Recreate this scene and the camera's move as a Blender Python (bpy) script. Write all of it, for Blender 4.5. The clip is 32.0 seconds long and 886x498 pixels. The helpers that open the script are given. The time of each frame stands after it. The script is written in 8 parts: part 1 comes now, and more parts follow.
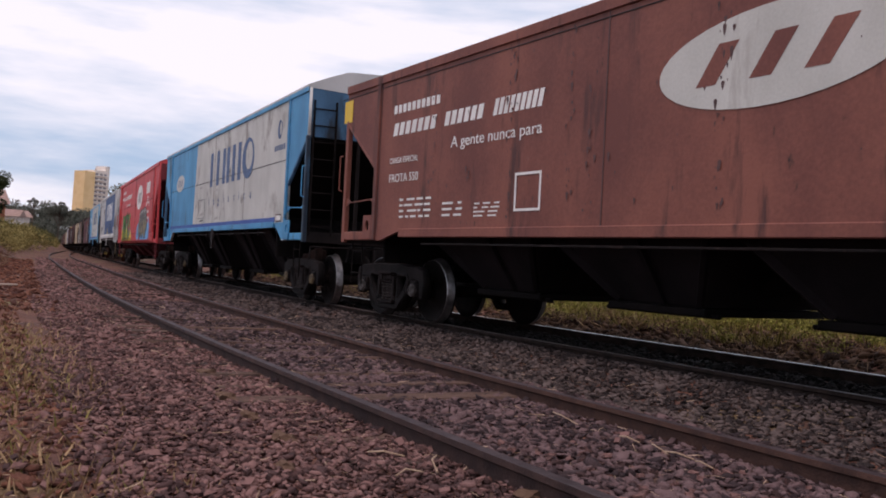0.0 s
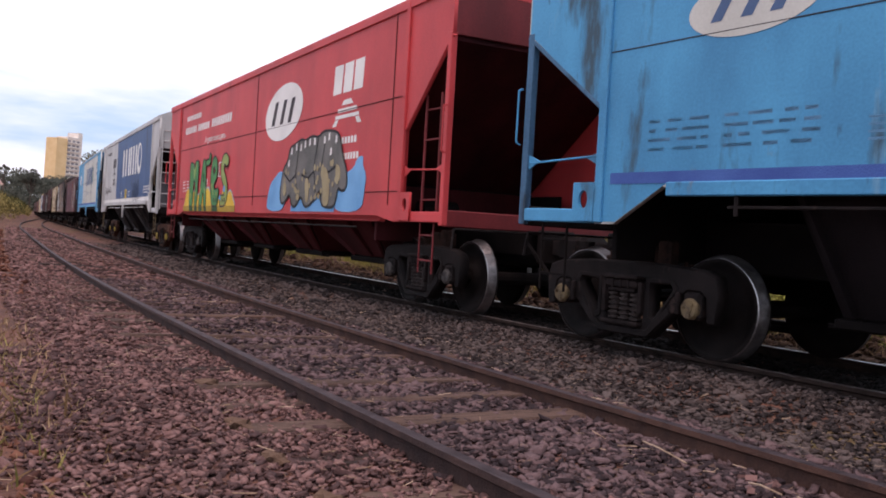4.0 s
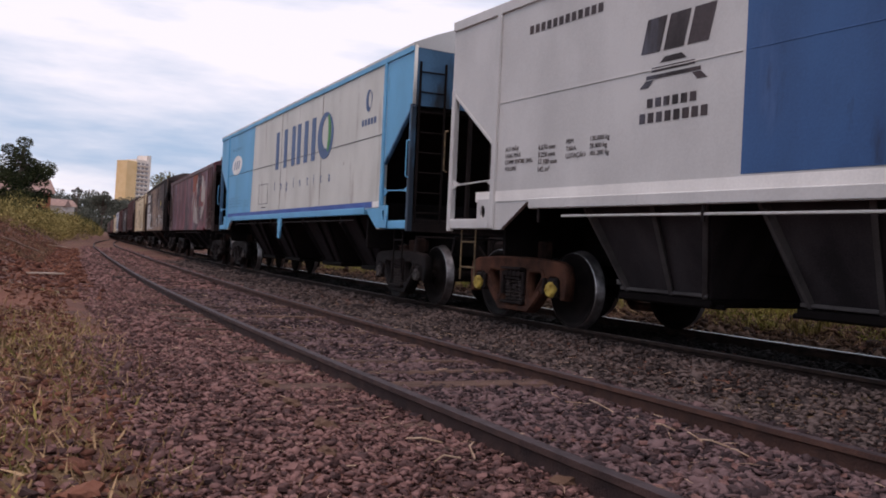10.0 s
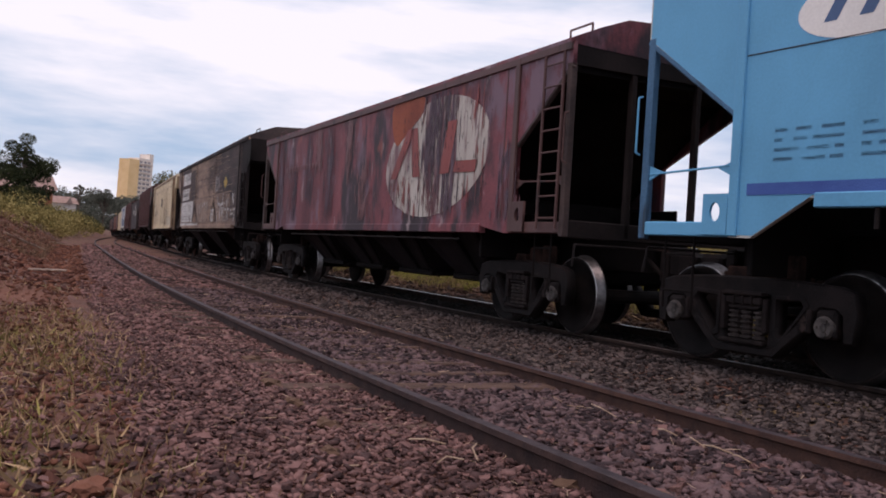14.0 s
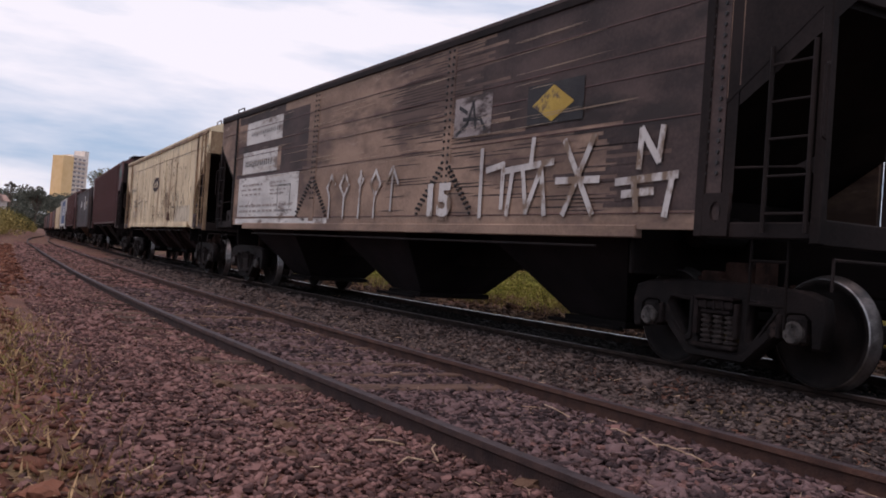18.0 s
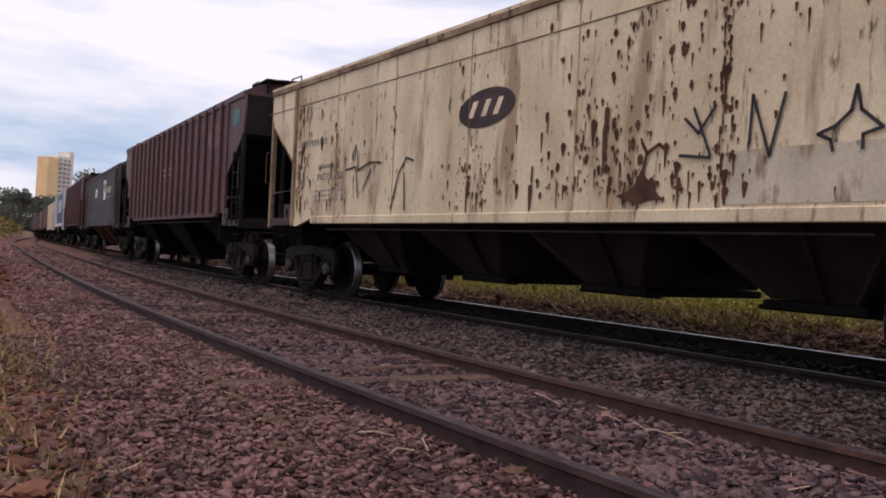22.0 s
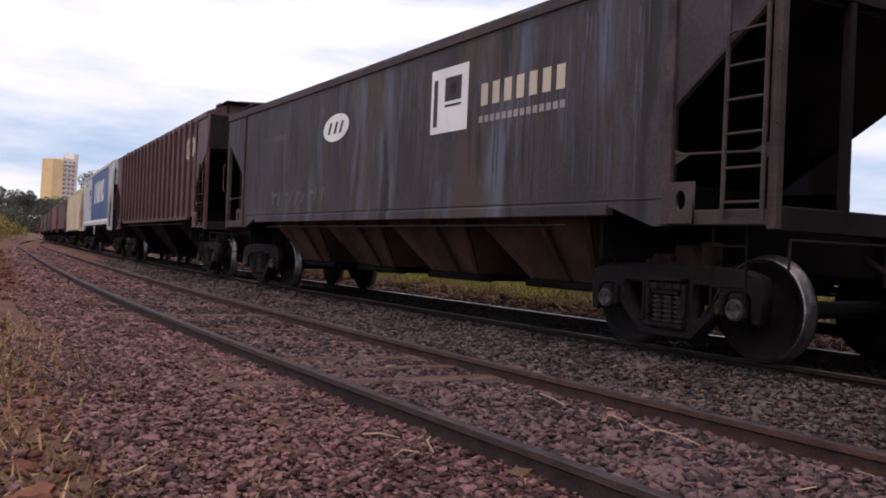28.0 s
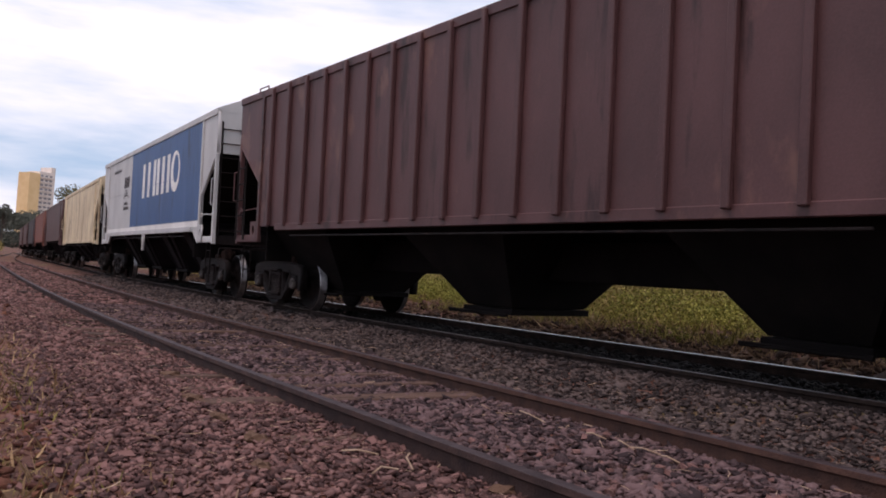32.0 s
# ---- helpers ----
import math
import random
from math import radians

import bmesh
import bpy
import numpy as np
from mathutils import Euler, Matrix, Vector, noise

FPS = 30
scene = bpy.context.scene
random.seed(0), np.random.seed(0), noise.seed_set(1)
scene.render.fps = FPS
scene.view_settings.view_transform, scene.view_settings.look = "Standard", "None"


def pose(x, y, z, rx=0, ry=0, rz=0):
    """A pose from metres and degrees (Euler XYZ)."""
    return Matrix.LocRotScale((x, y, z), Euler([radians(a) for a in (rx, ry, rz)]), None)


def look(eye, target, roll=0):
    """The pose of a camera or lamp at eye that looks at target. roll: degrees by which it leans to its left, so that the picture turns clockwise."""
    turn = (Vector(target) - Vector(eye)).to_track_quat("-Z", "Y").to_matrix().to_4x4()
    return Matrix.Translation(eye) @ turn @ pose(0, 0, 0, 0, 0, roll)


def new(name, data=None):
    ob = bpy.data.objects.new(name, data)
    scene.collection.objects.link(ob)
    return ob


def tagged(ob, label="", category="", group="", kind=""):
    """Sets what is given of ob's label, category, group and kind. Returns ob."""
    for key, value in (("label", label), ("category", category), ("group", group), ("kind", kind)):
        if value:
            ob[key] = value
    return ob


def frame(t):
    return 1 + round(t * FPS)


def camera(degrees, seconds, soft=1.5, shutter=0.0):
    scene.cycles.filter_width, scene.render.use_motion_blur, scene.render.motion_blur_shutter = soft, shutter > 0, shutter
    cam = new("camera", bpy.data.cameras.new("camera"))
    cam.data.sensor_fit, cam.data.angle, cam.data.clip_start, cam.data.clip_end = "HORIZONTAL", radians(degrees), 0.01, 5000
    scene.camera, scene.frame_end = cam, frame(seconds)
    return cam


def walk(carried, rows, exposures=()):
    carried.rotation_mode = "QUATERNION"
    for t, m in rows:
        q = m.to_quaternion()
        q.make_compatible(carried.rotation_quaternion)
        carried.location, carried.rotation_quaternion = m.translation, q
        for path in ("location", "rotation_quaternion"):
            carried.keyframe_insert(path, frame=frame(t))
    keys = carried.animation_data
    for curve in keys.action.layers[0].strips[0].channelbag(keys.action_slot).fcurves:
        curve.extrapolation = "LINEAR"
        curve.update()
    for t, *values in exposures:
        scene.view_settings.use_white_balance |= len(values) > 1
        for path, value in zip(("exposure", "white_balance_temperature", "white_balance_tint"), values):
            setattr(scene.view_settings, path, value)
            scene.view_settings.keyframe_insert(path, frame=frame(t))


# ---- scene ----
cam = camera(52.71, 32.0, soft=1.85)

# seconds, place, turn in degrees
PATH = [
    (0.0, 0.081, 0.050, 0.836, 91.42, -3.84, -32.51),
    (0.5, 0.046, -0.028, 0.838, 91.29, -3.90, -32.21),
    (1.0, 0.047, -0.028, 0.843, 90.88, -4.19, -32.12),
    (1.5, 0.059, -0.019, 0.846, 90.38, -4.63, -31.89),
    (2.0, 0.144, 0.503, 0.940, 89.76, -4.09, -32.53),
    (2.5, 0.334, 1.385, 0.937, 89.62, -4.31, -34.43),
    (3.0, 0.330, 1.384, 0.939, 89.77, -4.45, -34.29),
    (3.5, 0.331, 1.394, 0.932, 89.80, -4.43, -34.11),
    (4.0, 0.329, 1.387, 0.934, 89.66, -4.27, -34.01),
    (4.5, 0.334, 1.389, 0.933, 89.46, -4.13, -34.21),
    (6.5, 0.336, 1.405, 0.932, 89.21, -4.64, -34.14),
    (7.0, 0.342, 1.409, 0.933, 89.21, -4.88, -34.29),
    (7.5, 0.345, 1.410, 0.932, 89.52, -4.85, -33.99),
    (8.0, 0.341, 1.383, 0.946, 89.99, -4.10, -33.41),
    (8.5, 0.309, 1.235, 0.937, 90.09, -3.62, -32.60),
    (9.0, 0.056, 0.068, 0.866, 90.39, -3.80, -30.55),
    (9.5, 0.036, -0.013, 0.854, 90.39, -3.59, -30.42),
    (10.0, 0.035, -0.031, 0.859, 90.41, -3.60, -30.09),
    (10.5, 0.031, -0.031, 0.857, 90.45, -3.64, -30.26),
    (11.0, 0.028, -0.030, 0.856, 90.48, -3.98, -30.36),
    (11.5, 0.021, -0.038, 0.858, 90.57, -4.18, -30.21),
    (12.0, 0.025, -0.033, 0.852, 90.46, -4.00, -30.33),
    (12.5, 0.023, -0.038, 0.851, 90.27, -4.28, -30.46),
    (13.0, 0.029, -0.016, 0.846, 90.08, -4.47, -30.23),
    (13.5, 0.030, -0.009, 0.851, 90.20, -4.45, -30.15),
    (14.0, 0.011, -0.022, 0.848, 90.61, -4.51, -30.05),
    (14.5, 0.030, -0.001, 0.849, 90.54, -3.96, -30.27),
    (15.0, 0.025, 0.005, 0.852, 90.32, -4.12, -30.24),
    (15.5, 0.001, 0.051, 0.842, 90.40, -3.85, -31.74),
    (17.5, -0.073, 0.044, 0.836, 90.92, -4.76, -33.08),
    (18.0, -0.066, 0.031, 0.834, 91.03, -4.90, -33.79),
    (18.5, -0.074, 0.008, 0.832, 91.27, -4.77, -34.75),
    (19.0, -0.058, 0.019, 0.823, 91.17, -4.65, -35.11),
    (19.5, -0.060, -0.018, 0.835, 90.82, -4.43, -35.45),
    (20.0, -0.049, -0.001, 0.829, 91.09, -4.06, -35.30),
    (20.5, -0.043, 0.010, 0.820, 91.03, -3.76, -34.81),
    (21.0, -0.045, 0.011, 0.822, 90.66, -3.48, -34.62),
    (21.5, -0.038, 0.028, 0.821, 90.46, -3.37, -34.43),
    (22.0, -0.043, 0.034, 0.817, 90.64, -3.59, -34.46),
    (22.5, -0.045, 0.026, 0.827, 90.88, -3.25, -34.46),
    (23.0, -0.033, 0.040, 0.825, 90.98, -3.15, -34.54),
    (23.5, -0.035, 0.005, 0.837, 90.97, -2.71, -34.49),
    (24.0, -0.036, -0.002, 0.832, 90.73, -2.56, -34.74),
    (24.5, -0.024, 0.003, 0.832, 90.67, -2.80, -35.17),
    (26.5, -0.048, -0.021, 0.822, 90.87, -3.21, -35.12),
    (27.0, -0.050, -0.001, 0.821, 90.79, -3.58, -34.91),
    (27.5, -0.039, 0.029, 0.821, 90.60, -3.46, -34.67),
    (28.0, -0.035, 0.043, 0.824, 90.61, -3.31, -34.18),
    (28.5, -0.031, 0.045, 0.822, 91.24, -3.44, -34.61),
    (29.0, -0.023, 0.034, 0.824, 91.51, -3.10, -35.24),
    (29.5, -0.045, -0.011, 0.828, 91.50, -3.12, -35.36),
    (30.0, -0.040, -0.011, 0.828, 91.35, -3.20, -35.54),
    (30.5, -0.010, 0.041, 0.818, 91.32, -3.01, -35.77),
    (31.0, -0.006, 0.056, 0.819, 91.26, -2.80, -35.65),
    (31.5, -0.006, 0.074, 0.819, 91.52, -3.14, -35.61),
    (32.0, -0.033, 0.058, 0.815, 91.79, -3.69, -35.51),
]
walk(cam, [(t, pose(x, y, z, a, b, c)) for t, x, y, z, a, b, c in PATH],
     exposures=[(0.0, -0.06, 7050, 37), (2.0, -0.05, 7050, 37), (2.6, 0.34, 7050, 37), (8.3, 0.34, 7050, 37), (9.0, -0.05, 7050, 37), (15.0, -0.08, 7050, 37),
                (18.0, -0.12, 7050, 37), (19.0, 0.04, 7050, 37), (21.0, -0.02, 7050, 37), (24.0, -0.06, 7050, 37), (27.0, 0.1, 7050, 37), (32.0, 0.06, 7050, 37)])

# ---- world and light ----
SUN_EL, SUN_AZ = radians(68), radians(-115)   # height, and turn from +y towards +x
world = bpy.data.worlds.new("overcast_sky")
scene.world = world
world.use_nodes = True
wn, wl = world.node_tree.nodes, world.node_tree.links
bg = wn["Background"]
sky = wn.new("ShaderNodeTexSky")
sky.sky_type = "NISHITA"
sky.sun_disc = False
sky.sun_elevation, sky.sun_rotation = SUN_EL, SUN_AZ
sky.air_density, sky.dust_density = 1.0, 2.0
co = wn.new("ShaderNodeTexCoord")
mp = wn.new("ShaderNodeMapping")
mp.inputs["Scale"].default_value = (1.3, 1.3, 6.5)
mp.inputs["Location"].default_value = (0.35, 0.1, 0.2)
cl = wn.new("ShaderNodeTexNoise")
cl.inputs["Scale"].default_value, cl.inputs["Detail"].default_value, cl.inputs["Roughness"].default_value = 1.9, 6, 0.55
rp = wn.new("ShaderNodeValToRGB")
rp.color_ramp.elements[0].position, rp.color_ramp.elements[0].color = 0.36, (3.75, 6.5, 8.5, 1)
rp.color_ramp.elements[1].position, rp.color_ramp.elements[1].color = 0.6, (9.9, 11.6, 11.9, 1)
mx = wn.new("ShaderNodeMixRGB")
mx.inputs[0].default_value = 0.85
wl.new(co.outputs["Generated"], mp.inputs["Vector"])
wl.new(mp.outputs["Vector"], cl.inputs["Vector"])
wl.new(cl.outputs["Fac"], rp.inputs[0])
wl.new(sky.outputs["Color"], mx.inputs[1])
wl.new(rp.outputs["Color"], mx.inputs[2])
wl.new(mx.outputs["Color"], bg.inputs["Color"])
bg.inputs["Strength"].default_value = 0.1
sun = new("sun", bpy.data.lights.new("sun", "SUN"))
sun.data.energy, sun.data.angle, sun.data.color = 1.25, radians(25), (1.0, 0.88, 0.78)
sun.matrix_world = look((0, 0, 60), (-60 * math.cos(SUN_EL) / math.sin(SUN_EL) * math.sin(SUN_AZ),
                                     -60 * math.cos(SUN_EL) / math.sin(SUN_EL) * math.cos(SUN_AZ), 0))

# ---- materials ----
def link(tree, a, b):
    tree.links.new(a, b)


def surface(name, dark, light, rough=0.85, metal=0.0, scale=3.0, stretch=(1, 1, 1), bump=0.25, fine=70.0,
            spot=None, per="none", spec=0.4):
    """A paint, earth, wood or metal: two colours mixed by coarse and fine noise; spot = (colour, threshold, scale, stretch)."""
    m = bpy.data.materials.new(name)
    m.use_nodes = True
    t = m.node_tree
    n = t.nodes
    p = n["Principled BSDF"]
    p.inputs["Roughness"].default_value, p.inputs["Metallic"].default_value = rough, metal
    p.inputs["Specular IOR Level"].default_value = spec
    co = n.new("ShaderNodeTexCoord")
    mp = n.new("ShaderNodeMapping")
    mp.inputs["Scale"].default_value = stretch
    t.links.new(co.outputs["Object"], mp.inputs["Vector"])
    a = n.new("ShaderNodeTexNoise")
    a.inputs["Scale"].default_value, a.inputs["Detail"].default_value = scale, 5
    t.links.new(mp.outputs["Vector"], a.inputs["Vector"])
    b = n.new("ShaderNodeTexNoise")
    b.inputs["Scale"].default_value, b.inputs["Detail"].default_value = fine, 3
    t.links.new(co.outputs["Object"], b.inputs["Vector"])
    ad = n.new("ShaderNodeMath")
    ad.operation = "MULTIPLY_ADD"
    ad.inputs[1].default_value, ad.inputs[2].default_value = 0.35, -0.17
    t.links.new(b.outputs["Fac"], ad.inputs[0])
    sm = n.new("ShaderNodeMath")
    t.links.new(a.outputs["Fac"], sm.inputs[0])
    t.links.new(ad.outputs[0], sm.inputs[1])
    last = sm.outputs[0]
    if per != "none":
        if per == "island":
            src = n.new("ShaderNodeNewGeometry").outputs["Random Per Island"]
        else:
            src = n.new("ShaderNodeObjectInfo").outputs["Random"]
        s2 = n.new("ShaderNodeMath")
        s2.operation = "MULTIPLY_ADD"
        s2.inputs[1].default_value, s2.inputs[2].default_value = 0.7, -0.35
        t.links.new(src, s2.inputs[0])
        s3 = n.new("ShaderNodeMath")
        t.links.new(last, s3.inputs[0])
        t.links.new(s2.outputs[0], s3.inputs[1])
        last = s3.outputs[0]
    r = n.new("ShaderNodeValToRGB")
    r.color_ramp.elements[0].position, r.color_ramp.elements[0].color = 0.33, (*dark, 1)
    r.color_ramp.elements[1].position, r.color_ramp.elements[1].color = 0.67, (*light, 1)
    t.links.new(last, r.inputs[0])
    colour = r.outputs["Color"]
    for sp in spot or []:
        c, th, sc, st = sp
        mp2 = n.new("ShaderNodeMapping")
        mp2.inputs["Scale"].default_value = st
        t.links.new(co.outputs["Object"], mp2.inputs["Vector"])
        q = n.new("ShaderNodeTexNoise")
        q.inputs["Scale"].default_value, q.inputs["Detail"].default_value, q.inputs["Roughness"].default_value = sc, 6, 0.62
        t.links.new(mp2.outputs["Vector"], q.inputs["Vector"])
        k = n.new("ShaderNodeMapRange")
        k.inputs["From Min"].default_value, k.inputs["From Max"].default_value = th, th + 0.09
        t.links.new(q.outputs["Fac"], k.inputs["Value"])
        x = n.new("ShaderNodeMixRGB")
        x.inputs[2].default_value = (*c, 1)
        t.links.new(k.outputs["Result"], x.inputs[0])
        t.links.new(colour, x.inputs[1])
        colour = x.outputs["Color"]
    t.links.new(colour, p.inputs["Base Color"])
    if bump:
        bp = n.new("ShaderNodeBump")
        bp.inputs["Strength"].default_value, bp.inputs["Distance"].default_value = bump, 0.02
        t.links.new(b.outputs["Fac"], bp.inputs["Height"])
        if bump < 0.1:
            wv = n.new("ShaderNodeBump")
            wv.inputs["Strength"].default_value, wv.inputs["Distance"].default_value = 0.3, 0.05
            t.links.new(a.outputs["Fac"], wv.inputs["Height"])
            t.links.new(wv.outputs["Normal"], bp.inputs["Normal"])
        t.links.new(bp.outputs["Normal"], p.inputs["Normal"])
    return m


def scaled(c, f):
    return tuple(min(1.0, v * f) for v in c)


def wagon_paint(name, c, wear=0.8, grime=0.62, rust=None, rough=0.55, streak=0.6):
    """Weathered paint: vertical streaks, grime, rust patches."""
    spots = [(scaled(c, 0.42), grime, 2.2, (1.0, 1.0, 0.18))]
    if rust:
        spots.append((rust[0], rust[1], rust[2], (1.0, 1.0, 0.55)))
    return surface(name, scaled(c, wear), scaled(c, 1.12), rough, 0, 1.4, (1, 1, streak), 0.06, 40, spots)


RUST = (0.13, 0.05, 0.03)
M = {}
M["blue"] = surface("grimy_pale_blue_paint", (0.03, 0.23, 0.43), (0.05, 0.345, 0.6), 0.55, 0, 1.4, (1, 1, 0.5), 0.06, 40,
                    [((0.2, 0.37, 0.48), 0.62, 1.8, (1.3, 1, 0.22)), ((0.035, 0.085, 0.12), 0.58, 1.3, (1.3, 1, 0.3)), ((0.2, 0.15, 0.09), 0.66, 2.4, (1, 1, 0.4)), ((0.02, 0.025, 0.03), 0.66, 4.5, (1, 1, 0.35))])
M["white_dirty"] = surface("scuffed_off_white_paint", (0.47, 0.47, 0.43), (0.64, 0.64, 0.59), 0.6, 0, 1.2, (1, 1, 0.6), 0.06, 40,
                           [((0.33, 0.31, 0.275), 0.55, 1.3, (0.8, 1, 0.5)), ((0.16, 0.14, 0.12), 0.63, 3.6, (0.7, 1, 0.45)), ((0.06, 0.05, 0.045), 0.69, 8.0, (1, 1, 0.6))])
M["teal_patch"] = surface("faded_teal_paint", (0.06, 0.13, 0.12), (0.12, 0.22, 0.2), 0.7, 0, 4)
M["ghost_dark"] = surface("worn_black_line", (0.1, 0.1, 0.1), (0.26, 0.26, 0.25), 0.7, 0, 5)
M["ghost_grey"] = surface("rubbed_grey_spray_paint", (0.36, 0.35, 0.33), (0.56, 0.55, 0.51), 0.7, 0, 3.0, (1, 1, 0.5), 0.05, 40)
# Wagon grey darkened to carry the shade under the end slope.
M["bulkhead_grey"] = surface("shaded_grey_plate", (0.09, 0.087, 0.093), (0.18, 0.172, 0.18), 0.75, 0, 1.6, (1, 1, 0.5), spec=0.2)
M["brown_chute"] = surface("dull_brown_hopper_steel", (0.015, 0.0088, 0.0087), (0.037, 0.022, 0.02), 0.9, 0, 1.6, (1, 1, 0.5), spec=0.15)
M["scrawl_navy"] = surface("worn_black_spray_paint", (0.012, 0.022, 0.05), (0.03, 0.055, 0.12), 0.7, 0, 4)
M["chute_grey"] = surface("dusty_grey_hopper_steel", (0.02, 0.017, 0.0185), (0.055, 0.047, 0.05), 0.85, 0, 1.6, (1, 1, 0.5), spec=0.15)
M["blue_clean"] = wagon_paint("clean_blue_paint", (0.088, 0.36, 0.58), 0.92, 0.7)
M["grey_white"] = surface("stained_off_white_paint", (0.51, 0.51, 0.46), (0.64, 0.64, 0.585), 0.55, 0, 1.2, (1, 1, 0.5), 0.06, 40,
                          [((0.4, 0.37, 0.33), 0.58, 1.2, (1.4, 1, 0.3)), ((0.22, 0.17, 0.13), 0.69, 4.0, (1, 1, 0.7))])
M["oval_worn"] = surface("worn_pale_oval_paint", (0.36, 0.32, 0.28), (0.58, 0.54, 0.48), 0.6, 0, 1.2, (1, 1, 0.4), 0.06, 40,
                         [((0.19, 0.1, 0.11), 0.5, 2.4, (1.8, 1, 0.25)), ((0.05, 0.035, 0.035), 0.57, 4.5, (1.8, 1, 0.25)), ((0.2, 0.08, 0.07), 0.6, 1.2, (1, 1, 0.6))])
M["grey"] = wagon_paint("light_grey_paint", (0.5, 0.5, 0.485), 0.9, 0.7)
M["navy"] = surface("royal_blue_paint", (0.015, 0.066, 0.18), (0.022, 0.094, 0.245), 0.5, 0, 1.4, (1, 1, 0.5), 0.06, 40,
                    [((0.04, 0.1, 0.24), 0.57, 1.2, (1.4, 1, 0.25)), ((0.01, 0.032, 0.09), 0.6, 2.0, (1.2, 1, 0.25))])
M["navy_mark"] = wagon_paint("slate_blue_mark", (0.06, 0.12, 0.24), 0.9, 0.7)
M["red"] = wagon_paint("bright_red_paint", (0.6, 0.06, 0.062), 0.86, 0.68)
M["brown"] = surface("rusted_oxide_brown_paint", (0.17, 0.055, 0.042), (0.28, 0.095, 0.065), 0.65, 0, 1.1, (1, 1, 0.6), 0.08, 30,
                     [((0.09, 0.035, 0.03), 0.56, 1.4, (1.6, 1, 0.25)), ((0.03, 0.018, 0.016), 0.66, 5.0, (1, 1, 0.5)), ((0.33, 0.16, 0.12), 0.66, 1.2, (1, 1, 0.5))])
M["maroon"] = surface("streaked_maroon_paint", (0.1, 0.024, 0.032), (0.26, 0.068, 0.078), 0.6, 0, 0.9, (1, 1, 0.5), 0.08, 30,
                      [((0.18, 0.108, 0.14), 0.5, 1.0, (1.5, 1, 0.6)), ((0.034, 0.02, 0.026), 0.5, 0.8, (1.5, 1, 0.55)), ((0.4, 0.3, 0.3), 0.62, 1.7, (1.8, 1, 0.6)), ((0.3, 0.075, 0.05), 0.6, 1.2, (1.2, 1, 0.7)), ((0.02, 0.014, 0.016), 0.63, 3.4, (1.6, 1, 0.3))])
M["dark_brown"] = wagon_paint("dark_brown_paint", (0.105, 0.05, 0.046), 0.75, 0.6, ((0.04, 0.025, 0.025), 0.62, 2.0))
M["ribbed_brown"] = wagon_paint("purple_brown_paint", (0.1, 0.043, 0.042), 0.75, 0.58, ((0.16, 0.075, 0.06), 0.6, 1.6))
M["tan"] = surface("sooty_tan_paint", (0.19, 0.125, 0.092), (0.35, 0.235, 0.172), 0.75, 0, 1.0, (1, 1, 1.6), 0.08, 30,
                   [((0.12, 0.078, 0.064), 0.48, 0.55, (0.5, 1, 1.3)), ((0.075, 0.05, 0.043), 0.6, 0.9, (0.3, 1, 1.8)), ((0.42, 0.32, 0.26), 0.66, 1.6, (0.5, 1, 2.2)), ((0.2, 0.05, 0.04), 0.71, 1.3, (0.6, 1, 1.5))])
M["panel_worn"] = surface("worn_grey_panel_paint", (0.16, 0.13, 0.125), (0.34, 0.3, 0.29), 0.75, 0, 2.2, (0.6, 1, 1.6), 0.06, 30, [((0.05, 0.036, 0.034), 0.5, 2.4, (0.6, 1, 1.6)), ((0.02, 0.014, 0.014), 0.6, 4.0, (0.8, 1, 1.4))])
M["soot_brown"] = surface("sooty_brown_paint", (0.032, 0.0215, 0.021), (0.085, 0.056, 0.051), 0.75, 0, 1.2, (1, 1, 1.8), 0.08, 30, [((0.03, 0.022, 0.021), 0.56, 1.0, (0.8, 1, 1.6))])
M["cream"] = surface("rusty_cream_paint", (0.54, 0.42, 0.265), (0.8, 0.665, 0.445), 0.65, 0, 1.3, (1, 1, 0.5), 0.08, 30,
                     [((0.38, 0.26, 0.155), 0.54, 1.1, (1.8, 1, 0.35)), ((0.18, 0.09, 0.045), 0.62, 2.6, (1.8, 1, 0.26)), ((0.05, 0.022, 0.013), 0.61, 6.0, (1.4, 1, 0.4)), ((0.6, 0.55, 0.45), 0.66, 1.5, (1.2, 1, 0.8))])
M["cream_patch"] = surface("greyed_cream_repaint", (0.42, 0.36, 0.26), (0.62, 0.54, 0.41), 0.7, 0, 2.0, (1, 1, 0.6), 0.06, 30, [((0.28, 0.2, 0.13), 0.55, 2.4, (1.4, 1, 0.5)), ((0.1, 0.06, 0.04), 0.63, 5.0, (1.3, 1, 0.4))])
M["cream_rust"] = surface("rust_eaten_cream_paint", (0.13, 0.075, 0.045), (0.36, 0.25, 0.15), 0.75, 0, 2.2, (1, 1, 0.5), 0.1, 30,
                          [((0.045, 0.022, 0.015), 0.54, 2.6, (1.4, 1, 0.4)), ((0.45, 0.35, 0.22), 0.62, 3.0, (1.2, 1, 0.6))])
M["slate"] = surface("sooty_slate_paint", (0.026, 0.02, 0.022), (0.068, 0.051, 0.053), 0.65, 0, 1.2, (1, 1, 0.4), 0.08, 30,
                     [((0.1, 0.108, 0.14), 0.52, 0.8, (1.2, 1, 0.2)), ((0.07, 0.042, 0.032), 0.52, 0.9, (1.2, 1, 0.22)), ((0.018, 0.013, 0.013), 0.55, 1.7, (1.3, 1, 0.2)), ((0.2, 0.21, 0.24), 0.68, 3.0, (1.3, 1, 0.25))])
M["white_mark"] = wagon_paint("white_marking", (0.78, 0.77, 0.73), 0.9, 0.68)
